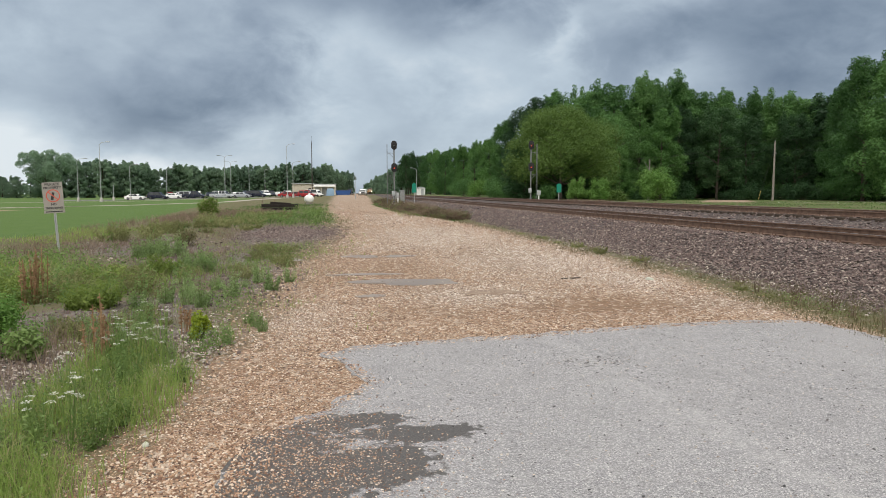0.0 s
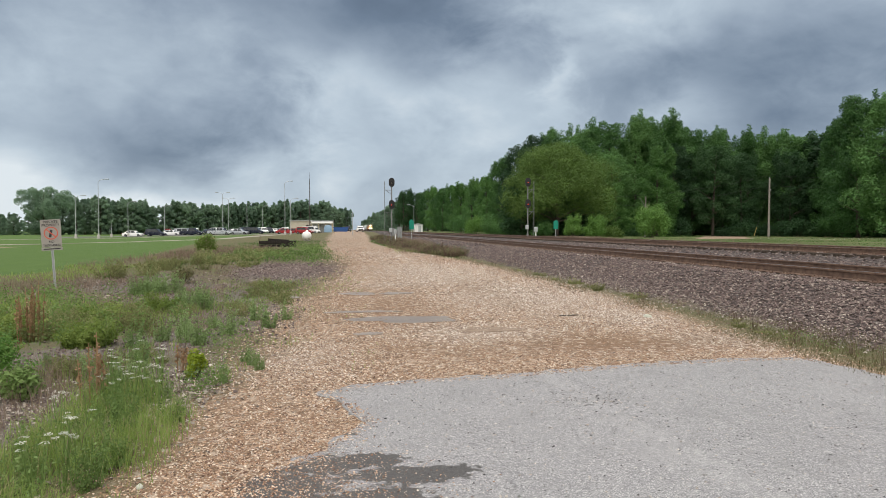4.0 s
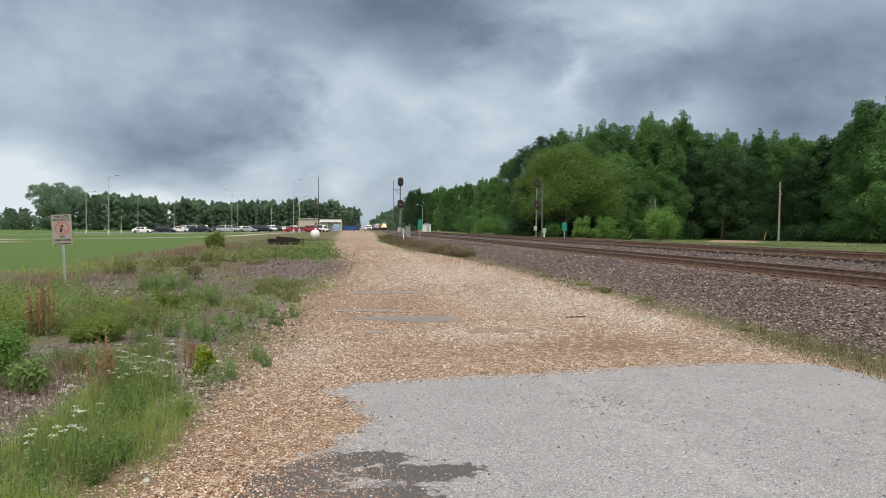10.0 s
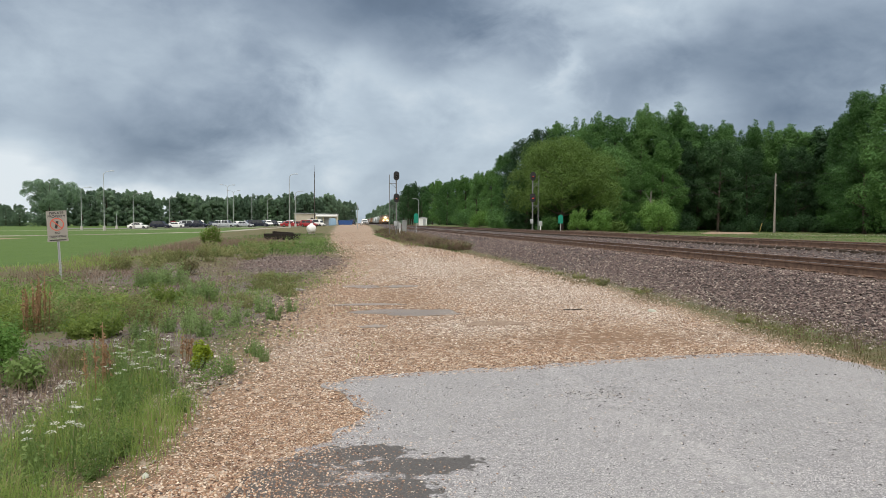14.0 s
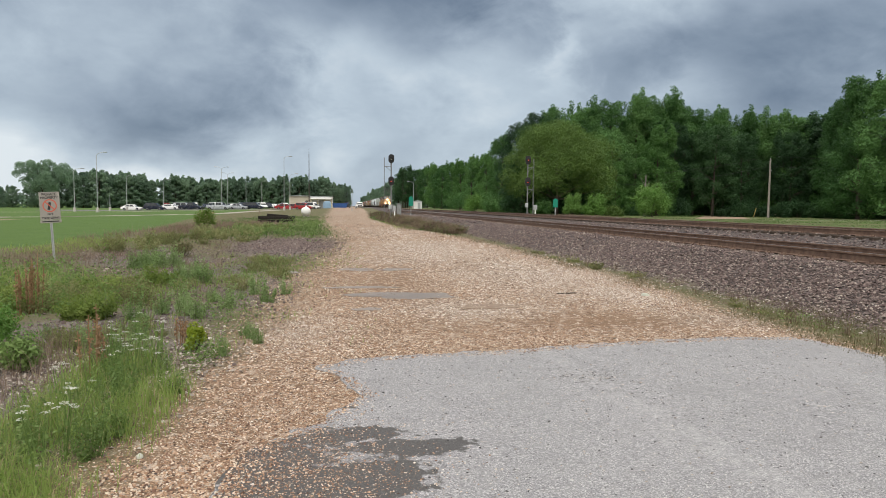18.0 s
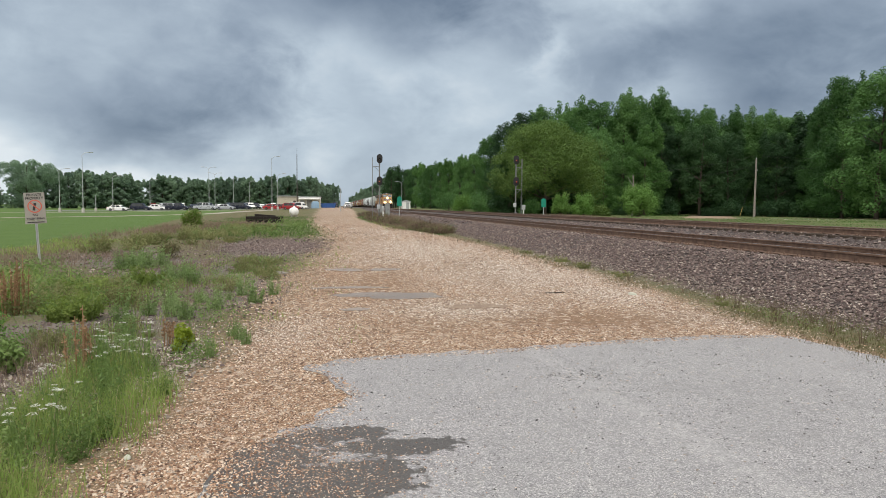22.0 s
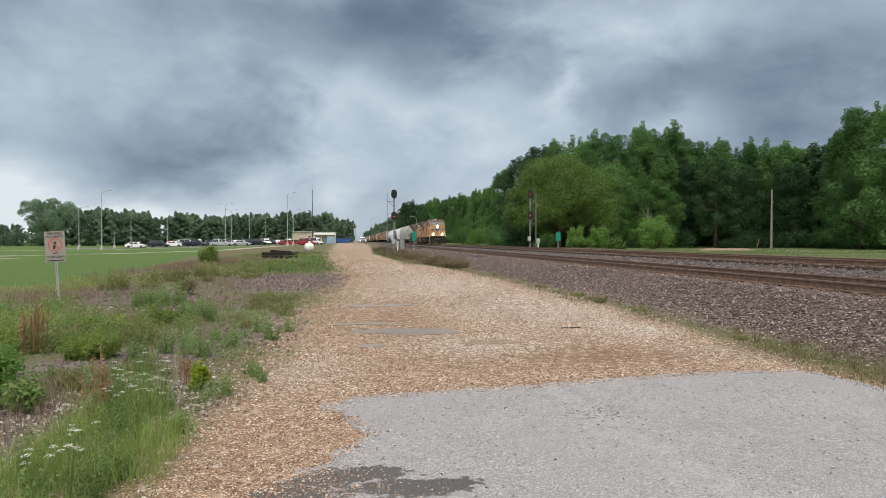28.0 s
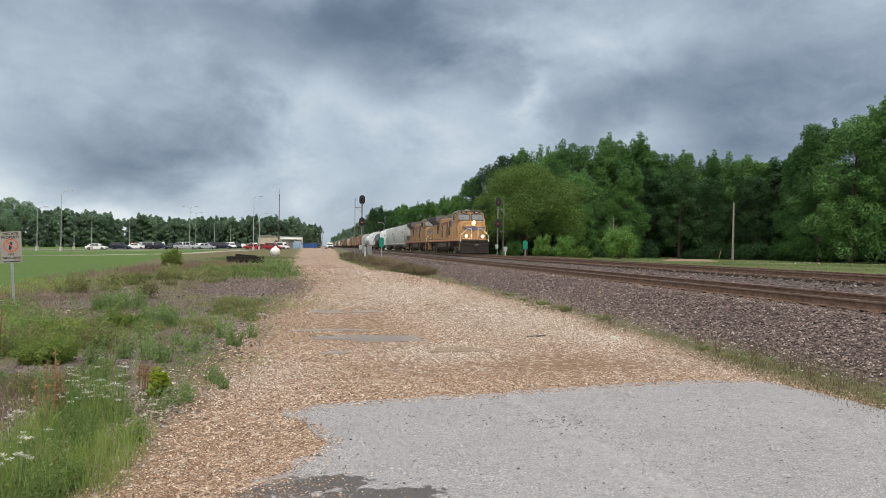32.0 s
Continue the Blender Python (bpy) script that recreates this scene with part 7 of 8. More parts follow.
def lay_stones():
    r = np.random.RandomState(17)
    # road gravel: three depths of field
    vs, fs, base = [], [], 0
    pvs, pfs, pbase = [], [], 0
    for y0, y1, per, s0, s1 in ((2.6, 4.4, 8000, 0.006, 0.023), (4.4, 6.2, 8000, 0.006, 0.022), (6.2, 10, 3600, 0.009, 0.028), (10, 17, 1600, 0.014, 0.034), (17, 32, 380, 0.022, 0.05), (32, 62, 50, 0.045, 0.095), (58, 120, 4, 0.06, 0.11)):
        n = int((y1 - y0) * 9.0 * per)
        x, y = r.uniform(-2.4, 6.6, n), r.uniform(y0, y1, n)
        x = np.where(y > 58, x - 2.0, x)
        d = np.minimum(x - road_left(y) + r.normal(0, 1.0, n) * np.interp(y, [5, 9, 14], [0.25, 0.4, 0.6]), road_right(y) - x + r.normal(0, 0.25, n))
        # wheel lanes are packed fine, the crown and edges are stony
        lane = np.exp(-((x - 0.9 - 0.02 * y) / 0.5) ** 2) + np.exp(-((x - 3.4) / 0.7) ** 2)
        keep = (d > 0) & ~inside(x, y, ASPHALT) & (r.uniform(0, 1, n) > 0.25 * lane * (y > 7.6)) & (r.uniform(0, 1, n) > 0.97 * packed_at(x, y))
        rim_x = np.interp(y, [3.2, 4.5, 5.11, 5.5, 5.85, 6.45, 6.98], [-0.75, -0.7, -0.24, -0.02, 0.12, -0.06, -0.32])
        over = inside(x, y, ASPHALT) & (y < 7.0) & (r.uniform(0, 1, n) < 0.9 * np.exp(-np.maximum(0, x - rim_x) / np.where(y < 5.0, 0.14, 0.05)))
        rim = inside(x, y, ASPHALT) & ~inside(x - 0.0, y + 0.22 * np.sign(y - 6.6), ASPHALT) & (y > 6.6) & (r.uniform(0, 1, n) > 0.7)
        over |= rim
        keep |= over
        x, y = x[keep], y[keep]
        size = s0 + (s1 - s0) * r.uniform(0, 1, len(x)) ** 2.2
        z = land(x, y) + np.where(inside(x, y, ASPHALT), 0.012, 0.0)
        pale = r.uniform(0, 1, len(x)) < pale_at(x, y) * 1.1
        v, f = stone_field(r, x[~pale], y[~pale], z[~pale], size[~pale], 0.6, y0 >= 4)
        vs.append(v), fs.append(f + base)
        base += len(v)
        v, f = stone_field(r, x[pale], y[pale], z[pale], size[pale] * 1.1, 0.65, y0 >= 4)
        pvs.append(v), pfs.append(f + pbase)
        pbase += len(v)
    single("pale_gravel", array_mesh("pale_gravel", np.concatenate(pvs), np.concatenate(pfs), M["pale_gravel"]), None, "cream-coloured loose stone strewn on the road", "gravel", kind="stuff")
    single("road_gravel", array_mesh("road_gravel", np.concatenate(vs), np.concatenate(fs), M["gravel"]), None, "loose tan and cream river gravel on the road", "gravel", kind="stuff")
    x, y = r.normal(-0.35, 0.42, 8000), r.normal(4.05, 0.55, 8000)
    keep = inside(x, y, ASPHALT)
    x, y = x[keep], y[keep]
    v, f = stone_field(r, x, y, np.full(len(x), 0.012), 0.005 + 0.012 * r.uniform(0, 1, len(x)) ** 2, 0.6, True)
    single("spilled_gravel", array_mesh("spilled_gravel", v, f, M["gravel"]), None, "fine tan gravel spilled over the damp asphalt", "gravel", kind="stuff")
    # ballast shoulder and the beds between the rails
    vs, fs, base = [], [], 0
    for y0, y1, per, s0, s1, xs in ((4.5, 12, 620, 0.026, 0.068, (6.7, 9.3)), (12, 22, 330, 0.036, 0.08, (6.7, 9.3)), (22, 45, 120, 0.048, 0.10, (6.6, 9.3)), (45, 90, 12, 0.1, 0.2, (8.0, 9.3)), (5, 22, 60, 0.05, 0.1, (9.3, 13.9)), (22, 60, 22, 0.07, 0.14, (9.3, 13.9)), (6, 45, 22, 0.06, 0.12, (13.9, 17.6))):
        n = int((y1 - y0) * (xs[1] - xs[0]) * per)
        x, y = r.uniform(*xs, n), r.uniform(y0, y1, n)
        keep = x > 6.75 + r.normal(0.15, 0.22, n)
        for cx, top in TRACKS:
            for s in (-1, 1):
                keep &= np.abs(x - cx - s * 0.7525) > 0.12
        x, y = x[keep], y[keep]
        v, f = stone_field(r, x, y, land(x, y), s0 + (s1 - s0) * r.uniform(0, 1, len(x)) ** 1.5, 0.75, True)
        vs.append(v), fs.append(f + base)
        base += len(v)
    # stray dark stones in the verge
    for cx, cy, rx, ry, n in ((-2.4, 28, 2.2, 6.5, 9500), (-6.6, 23, 2.0, 3.2, 1500), (-3.2, 9.2, 1.2, 1.7, 900), (-3.1, 6.4, 0.9, 1.0, 1500), (-1.8, 7.6, 0.45, 1.2, 350), (6.75, 9, 0.5, 6, 1500), (-4.2, 17.5, 1.0, 1.6, 700), (-2.3, 12.5, 1.6, 3.4, 3200), (-4.0, 19.0, 2.4, 2.6, 2600)):
        x, y = r.normal(cx, rx * 0.55, n), r.normal(cy, ry * 0.5, n)
        keep = x < road_left(y) + 0.2
        x, y = x[keep], y[keep]
        v, f = stone_field(r, x, y, land(x, y), (0.012 + 0.036 * r.uniform(0, 1, len(x)) ** 2) * (1 + 0.035 * y), 0.7, True)
        vs.append(v), fs.append(f + base)
        base += len(v)
    single("track_ballast", array_mesh("track_ballast", np.concatenate(vs), np.concatenate(fs), M["ballast"]), None, "dark purple-grey broken ballast stone", "ballast", kind="stuff")
    n = 7200
    x, y = r.normal(7.0, 0.28, n), r.uniform(4.5, 24, n)
    x[:1700], y[:1700] = r.normal(-1.72, 0.28, 1700), r.normal(7.2, 1.1, 1700)
    x[1700:3400], y[1700:3400] = r.normal(-2.9, 0.5, 1700), r.normal(6.7, 0.6, 1700)
    keep = ((x > 6.2) & (x < 7.9)) | (x < road_left(y) + 0.25)
    x, y = x[keep], y[keep]
    v, f = stone_field(r, x, y, land(x, y), 0.016 + 0.034 * r.uniform(0, 1, len(x)) ** 1.5, 0.7, True)
    single("shoulder_gravel", array_mesh("shoulder_gravel", v, f, M["foot_gravel"]), None, "grey-tan fine stone at the foot of the ballast and road edge", "gravel", kind="stuff")
    # grit on the asphalt
    n = 15000
    x, y = r.uniform(-0.7, 6.0, n), 2.6 + 5.6 * r.uniform(0, 1, n) ** 0.8
    keep = inside(x, y, ASPHALT)
    x, y = x[keep], y[keep]
    size = 0.004 + 0.018 * r.uniform(0, 1, len(x)) ** 5
    # a small heap of dark crumbs
    x[:160], y[:160] = r.normal(2.25, 0.2, 160), r.normal(6.3, 0.16, 160)
    size[:160] = r.uniform(0.008, 0.022, 160)
    v, f = stone_field(r, x, y, np.full(len(x), 0.012), size, 0.6, True)
    single("asphalt_grit", array_mesh("asphalt_grit", v, f, M["chips"]), None, "scattered chips and pebbles on the asphalt", "grit", kind="stuff")


lay_stones()
for x, y, s, mt in ((5.4, 12.16, 0.15, "white"), (-1.3, 4.55, 0.05, "white")):
    rr = np.random.RandomState(int(y * 10))
    v, f = stone_field(rr, np.array([x]), np.array([y]), np.array([land1(x, y)]), np.array([s]), 0.7, False)
    single("stone", array_mesh("stone", v, f, M["petal"]), None, "pale stone lying on the gravel", "stone")
k = Mesh().box((0, 0, 0.012), (0.55, 0.1, 0.03), 0.006)
single("wood_scrap", k, M["tie"], "flat dark scrap of wood on the gravel", "wood scrap", m=pose(4.05, 12.6, 0.0, 0, 0, 12) @ Matrix.Diagonal((0.7, 0.7, 0.6, 1)))


# ---- grass and weeds ----
def blades(r, x, y, h, w, bend, z=None):
    """Tapering bent blades of two segments; arrays of quads."""
    n = len(x)
    z = land(x, y) if z is None else z
    a = r.uniform(0, 2 * np.pi, n)
    d = np.stack([np.cos(a), np.sin(a), np.zeros(n)], -1)
    b2 = r.uniform(0, 2 * np.pi, n)
    lean = np.stack([np.cos(b2), np.sin(b2), np.zeros(n)], -1) * (bend * h * r.uniform(0.2, 1, n))[:, None]
    p = np.stack([x, y, z - 0.01], -1)
    up = np.array([0, 0, 1.0])
    m = p + up * (h * 0.55)[:, None] + lean * 0.35
    t = p + up * (h * np.sqrt(np.maximum(0.2, 1 - bend * bend)))[:, None] + lean
    W = d * (w / 2)[:, None]
    v = np.stack([p - W, p + W, m + W * 0.75, m - W * 0.75, t + W * 0.15, t - W * 0.15], 1).reshape(-1, 3)
    i = (np.arange(n) * 6)[:, None]
    f = np.concatenate([i + [0, 1, 2, 3], i + [3, 2, 4, 5]], 0)
    return v, f


def patchy(r, n, x0, x1, y0, y1, scale, lo, seed):
    """Spots kept where a smooth random field is high."""
    x, y = r.uniform(x0, x1, n), r.uniform(y0, y1, n)
    q = np.random.RandomState(seed)
    fld = np.zeros(n)
    for _ in range(6):
        a, kx, ky, ph = q.uniform(0.5, 1), q.normal(0, scale), q.normal(0, scale), q.uniform(0, 6)
        fld += a * np.sin(kx * x + ky * y + ph)
    rim = np.minimum(np.minimum(x - x0, x1 - x) / (0.22 * (x1 - x0)), np.minimum(y - y0, y1 - y) / (0.25 * (y1 - y0)))
    keep = (fld / 2.2 + r.uniform(-0.5, 0.5, n) > lo) & (rim > r.uniform(-0.1, 1.0, n) + 0.25 * np.sin(1.9 * x + 0.7 * y) * np.sin(0.31 * y + 1.3))
    return x[keep], y[keep]


def meadow(name, material, label, beds, seed, spill=-0.1):
    r = np.random.RandomState(seed)
    vs, fs, base = [], [], 0
    for n, x0, x1, y0, y1, h0, h1, w, bend, scale, lo in beds:
        x, y = patchy(r, n, x0, x1, y0, y1, scale, lo, seed + int(y0 * 3))
        edge = road_left(y) if x1 < 3 else None
        if edge is not None:
            keep = x < edge + r.normal(0.0, 1.0, len(x)) * (0.16 + max(0.0, spill) + 0.012 * y) + spill - 0.008 * y
            x, y = x[keep], y[keep]
        # room before the tie pile, and the dirt drive beyond the tracks
        keep = ~((x > -7.6) & (x < -3.2) & (y > 50) & (y < 66)) & ((np.abs(x - 0.565 * y) > 3.4) | (y < 71) | (y > 118))
        x, y = x[keep], y[keep]
        # bare stone heap
        keep = (((x + 2.4) / 1.9) ** 2 + ((y - 28) / 5.5) ** 2 > 1) | (r.uniform(0, 1, len(x)) < 0.08)
        x, y = x[keep], y[keep]
        v, f = blades(r, x, y, r.uniform(h0, h1, len(x)), r.uniform(0.6, 1.4, len(x)) * w, bend)
        vs.append(v), fs.append(f + base)
        base += len(v)
    return single(name, array_mesh(name, np.concatenate(vs), np.concatenate(fs), M[material]), None, label, "grass", kind="stuff")


meadow("verge_grass", "grass", "uneven green grass along the road verge", [
    (19000, -2.9, -1.2, 2.6, 5.4, 0.06, 0.36, 0.0045, 0.75, 2.2, -0.2), (3500, -3.6, -2.5, 3.0, 4.9, 0.06, 0.30, 0.0045, 0.75, 2.2, 0.0), (12000, -2.5, -1.25, 4.7, 7.6, 0.06, 0.38, 0.005, 0.7, 2.4, -0.05), (2600, -4.2, -2.2, 5.0, 9.0, 0.08, 0.34, 0.005, 0.65, 1.6, 0.1), (1500, -1.8, -1.1, 6.0, 9.0, 0.06, 0.2, 0.010, 0.5, 1.6, 0.2), (15000, -8.0, -2.2, 8.2, 15.2, 0.06, 0.26, 0.009, 0.6, 1.1, 0.1),
    (16000, -4.2, -0.3, 9.8, 24, 0.03, 0.13, 0.009, 0.65, 1.0, -0.05), (3500, -9, -4, 13, 17, 0.1, 0.3, 0.02, 0.5, 0.8, 0.2), (8000, -12.5, -8.5, 20, 34, 0.06, 0.24, 0.016, 0.65, 0.5, -0.1),
    (400, 5.75, 6.9, 5, 11.5, 0.02, 0.10, 0.006, 0.65, 1.6, 0.3), (700, 3.2, 5.0, 45, 75, 0.1, 0.25, 0.03, 0.6, 0.4, 0.2)], 5, 0.12)
meadow("dry_weeds", "straw", "dry brown dead weeds among the grass", [
    (900, -3.3, -1.4, 3.1, 5.4, 0.2, 0.5, 0.0042, 0.5, 1.8, 0.0), (1500, -2.4, -1.5, 5.2, 7.4, 0.2, 0.55, 0.0045, 0.4, 1.8, 0.1), (3000, -6, -1.2, 10, 20, 0.05, 0.2, 0.007, 0.6, 1.0, 0.1), (3200, -4.6, -2.2, 5.4, 8.6, 0.10, 0.38, 0.005, 0.5, 1.4, 0.1), (4000, -8, -1.6, 8.5, 16, 0.08, 0.28, 0.007, 0.55, 0.9, 0.2), (16000, -11.0, -2.2, 16, 30, 0.05, 0.22, 0.011, 0.65, 0.5, -0.15),
    (18000, -12.5, -4.0, 30, 64, 0.12, 0.5, 0.018, 0.6, 0.35, -0.1), (1800, 5.7, 7.1, 4.5, 18, 0.03, 0.15, 0.005, 0.6, 2.4, 0.25), (1500, 5.7, 7.1, 18, 44, 0.04, 0.15, 0.012, 0.55, 0.8, 0.3),
    (15000, 3.4, 8.0, 44, 105, 0.08, 0.33, 0.020, 0.65, 0.4, -0.3), (9000, 18.3, 30, 42, 112, 0.1, 0.4, 0.035, 0.5, 0.3, 0.0)], 8)
meadow("rough_grass", "verge_green", "rough grass and weeds between the lawn and the road", [
    (11000, -8, 0.6, 30, 56, 0.06, 0.24, 0.022, 0.65, 0.4, -0.1), (13000, -13, 0.2, 44, 115, 0.08, 0.25, 0.04, 0.65, 0.3, -0.2)], 5)
meadow("stray_grass", "grass", "stray tufts of grass in the edge of the gravel", [
    (2200, -1.6, 0.5, 7.2, 13.5, 0.03, 0.12, 0.007, 0.6, 2.2, 0.55), (2200, -1.8, 0.8, 12, 25, 0.04, 0.13, 0.012, 0.6, 1.6, 0.5), (500, -1.2, 0.8, 24, 42, 0.05, 0.18, 0.02, 0.6, 1.0, 0.6)], 31, 0.7)
meadow("far_verge_weeds", "verge_green", "rough green weeds between the tracks and the wood", [(30000, 19.5, 62, 36, 84, 0.03, 0.13, 0.03, 0.7, 0.25, -0.5), (6000, 24, 62, 88, 112, 0.1, 0.4, 0.04, 0.6, 0.4, 0.1)], 14)


def bank_skirt():
    """Low green grass where the road meets the weedy bank."""
    r = np.random.RandomState(71)
    y = 39 + 63 * r.uniform(0, 1, 3400)
    x = road_right(y) + r.normal(0.12, 0.24, len(y))
    keep = np.sin(y * 0.55) + np.sin(y * 0.23 + 1.0) + r.uniform(-1, 1, len(y)) > -0.3
    x, y = x[keep], y[keep]
    v, f = blades(r, x, y, r.uniform(0.06, 0.2, len(x)), r.uniform(0.012, 0.03, len(x)), 0.65)
    single("bank_grass", array_mesh("bank_grass", v, f, M["verge_green"]), None, "low green grass at the foot of the weedy bank", "grass", kind="stuff")


bank_skirt()


def herb_bed(name, material, label, beds, seed, size=0.05):
    """Broad low leaves in drifts."""
    r = np.random.RandomState(seed)
    vs, fs, base = [], [], 0
    for cx, cy, rx, ry, h, n, sz in beds:
        c = np.stack([r.normal(cx, rx * 0.5, 60), r.normal(cy, ry * 0.5, 60)], -1)
        cs = [(a, b, land1(a, b) + h * r.uniform(0.2, 0.8)) for a, b in c if a < road_left(b) - 0.05 or a > 5.6]
        if not cs:
            continue
        v, f = leaf_cloud(r, cs, np.full(len(cs), h * 0.6), int(n * 0.8), sz * 0.55, 0.0, 0.9)
        vs.append(v), fs.append(f + base)
        base += len(v)
    return single(name, array_mesh(name, np.concatenate(vs), np.concatenate(fs), M[material]), None, label, "weeds", kind="stuff")


herb_bed("leafy_weeds", "weed_leaf", "low leafy green weeds along the verge", [
    (-1.9, 4.2, 0.9, 1.2, 0.26, 1300, 0.016), (-2.0, 5.8, 0.5, 1.0, 0.26, 900, 0.016), (-1.75, 10.2, 0.6, 1.0, 0.18, 800, 0.028), (-1.3, 7.3, 0.35, 0.5, 0.24, 900, 0.022), (-5.2, 10.5, 2.0, 1.8, 0.3, 3600, 0.035),
    (-4.8, 13.5, 2.6, 2.4, 0.3, 3600, 0.04), (-7.0, 15.5, 2.2, 3.0, 0.35, 3000, 0.05), (-2.6, 16.0, 0.8, 2.0, 0.2, 1200, 0.03), (-2.0, 19.5, 1.0, 2.5, 0.2, 1000, 0.035), (-4.0, 36, 2.6, 4.5, 0.5, 2600, 0.07), (-3.0, 52, 1.6, 10, 0.5, 2400, 0.09), (-4.4, 7.2, 0.9, 0.9, 0.5, 2600, 0.03), (-5.2, 6.2, 0.9, 1.0, 0.6, 2600, 0.035),
    (6.35, 9.0, 0.3, 1.0, 0.12, 260, 0.02)], 21)


def flower(x, y, h, label, r):
    """A white-flowered umbel weed: stems, feathery leaves, flat heads."""
    k = thing("white_wildflower", label, "wildflower", on(x, y), "white wildflowers")
    tops = []
    for i in range(r.randint(2, 4)):
        a, o = r.uniform(0, 6.28), r.uniform(0.03, 0.14)
        p = (o * math.cos(a), o * math.sin(a), h * r.uniform(0.72, 1.0))
        part("stem", Mesh().tube((p[0] * 0.2, p[1] * 0.2, 0), p, 0.0045, 0.003, 5), M["weed_leaf"], k)
        tops.append(p)
    rr = np.random.RandomState(r.randint(0, 9999))
    v, f = leaf_cloud(rr, [(p[0] * 0.5, p[1] * 0.5, p[2] * q) for p in tops for q in (0.3, 0.55)], np.full(len(tops) * 2, 0.09), 22, 0.016)
    tagged(part("leafage", array_mesh("leafage", v, f, M["weed_leaf"]), None, k), kind="stuff")
    for p in tops:
        n = 26
        a, d = rr.uniform(0, 6.28, n), 0.029 * np.sqrt(rr.uniform(0, 1, n))
        c = np.stack([p[0] + d * np.cos(a), p[1] + d * np.sin(a), p[2] + 0.012 - 3 * d * d + rr.uniform(0, 0.008, n)], -1)
        q = np.array([(-1, 0, 0), (0, -1, 0.2), (1, 0, 0), (0, 1, 0.2)]) * 0.0055
        v = (c[:, None] + q[None]).reshape(-1, 3)
        part("flower_head", array_mesh("flower_head", v, np.arange(n * 4).reshape(-1, 4), M["petal"]), None, k)
    return k


fr = random.Random(12)
for i in range(12):
    x, y = fr.gauss(-1.88, 0.17), fr.gauss(6.75, 0.5)
    flower(x, y, fr.uniform(0.35, 0.62), "white umbel wildflower in the grass verge", fr)
for i in range(8):
    flower(fr.uniform(-2.35, -1.65), fr.uniform(3.9, 6.0), fr.uniform(0.25, 0.5), "white umbel wildflower in the grass verge", fr)


def shrub(x, y, h, w, leaf, n, size, label, kind="shrub", seed=1, clumps=16):
    """A many-stemmed bush with leaf clumps."""
    k = thing(kind, label, "bush", on(x, y))
    r = np.random.RandomState(seed)
    stems, cs, rs = Mesh(), [], []
    for i in range(clumps):
        a, u = r.uniform(0, 6.28), r.uniform(0.2, 1)
        o = w / 2 * math.sqrt(r.uniform(0, 1)) * (1.05 - 0.55 * u)
        c = (o * math.cos(a), o * math.sin(a), h * u * 0.88)
        cs.append(c)
        rs.append(w * r.uniform(0.13, 0.24))
        if i % 2 == 0:
            stems.line([(c[0] * 0.15, c[1] * 0.15, 0), (c[0] * 0.6, c[1] * 0.6, c[2] * 0.55), c], 0.006 + 0.004 * h, 5)
    part("stem", stems, M["bark"], k)
    v, f = leaf_cloud(r, cs, rs, n, size)
    part("foliage", array_mesh("foliage", v, f, M[leaf]), None, k)
    return k


shrub(-1.64, 7.95, 0.3, 0.3, "yellow_leaf", 1500, 0.018, "small yellow-green bush beside the gravel", seed=3)
shrub(-3.5, 7.5, 0.55, 0.8, "leaf_bright", 4200, 0.017, "leafy green bush in the verge", seed=17, clumps=24)
shrub(-3.05, 7.0, 0.34, 0.4, "weed_leaf", 1100, 0.02, "leafy green bush in the verge", seed=5)
shrub(-9.2, 47.5, 1.45, 1.4, "grass", 2600, 0.06, "round bright green bush above dry weeds", seed=6, clumps=26)
shrub(-4.9, 21.8, 0.5, 0.85, "olive_grass", 1600, 0.02, "olive green bush in the dry weeds", seed=7)
# shrubs under the wood
for x, y, h, w, leaf, n, sd in ((28.4, 86.5, 2.9, 2.6, "leaf_bright", 2600, 41), (31.0, 85.5, 2.7, 3.0, "leaf_bright", 2800, 42), (37.0, 82.5, 3.5, 4.6, "leaf_bright", 4600, 43), (33.9, 87.5, 1.1, 3.0, "leaf_willow", 1600, 44), (26.0, 92.0, 2.2, 3.0, "leaf", 1800, 45),
                                (24.4, 104, 2.5, 4.0, "leaf", 1800, 47), (24.2, 118, 3.0, 5.0, "leaf", 2000, 48), (24.5, 135, 3.2, 5.0, "leaf_bright", 2000, 49), (25.0, 155, 3.6, 6.0, "leaf", 2000, 50)):
    shrub(x, y, h, w, leaf, int(n * 1.8), 0.10, "bright leafy shrub at the foot of the wood" if leaf == "leaf_bright" else "green shrub at the foot of the wood", seed=sd, clumps=30)
# brush whose dark leaf colour carries the shade beneath the trees
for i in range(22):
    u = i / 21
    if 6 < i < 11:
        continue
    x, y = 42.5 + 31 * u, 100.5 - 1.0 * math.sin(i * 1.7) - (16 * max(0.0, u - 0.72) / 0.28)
    shrub(x, y + 2.5, 1.3 + 1.2 * math.sin(i * 2.3) ** 2, 4.2, "leaf_dark_shade", 2200, 0.12, "brush under the wood, shade put into its dark leaves", seed=300 + i, clumps=22)
k = thing("dead_snag", "grey dead snag hung with dry vines above the shrub", "dead tree", on(38.2, 87.0))
sn = Mesh().tube((0, 0, 0), (0.1, 0, 5.4), 0.12, 0.05, 7)
for a, z, q in ((0.4, 3.2, 1.0), (2.4, 4.0, 1.2), (4.2, 4.5, 0.9), (5.4, 3.6, 1.1)):
    sn.tube((0.06, 0, z), (math.cos(a) * q * 0.6, math.sin(a) * q * 0.6, z + q), 0.04, 0.015, 5)
part("trunk", sn, M["pole_wood"], k)
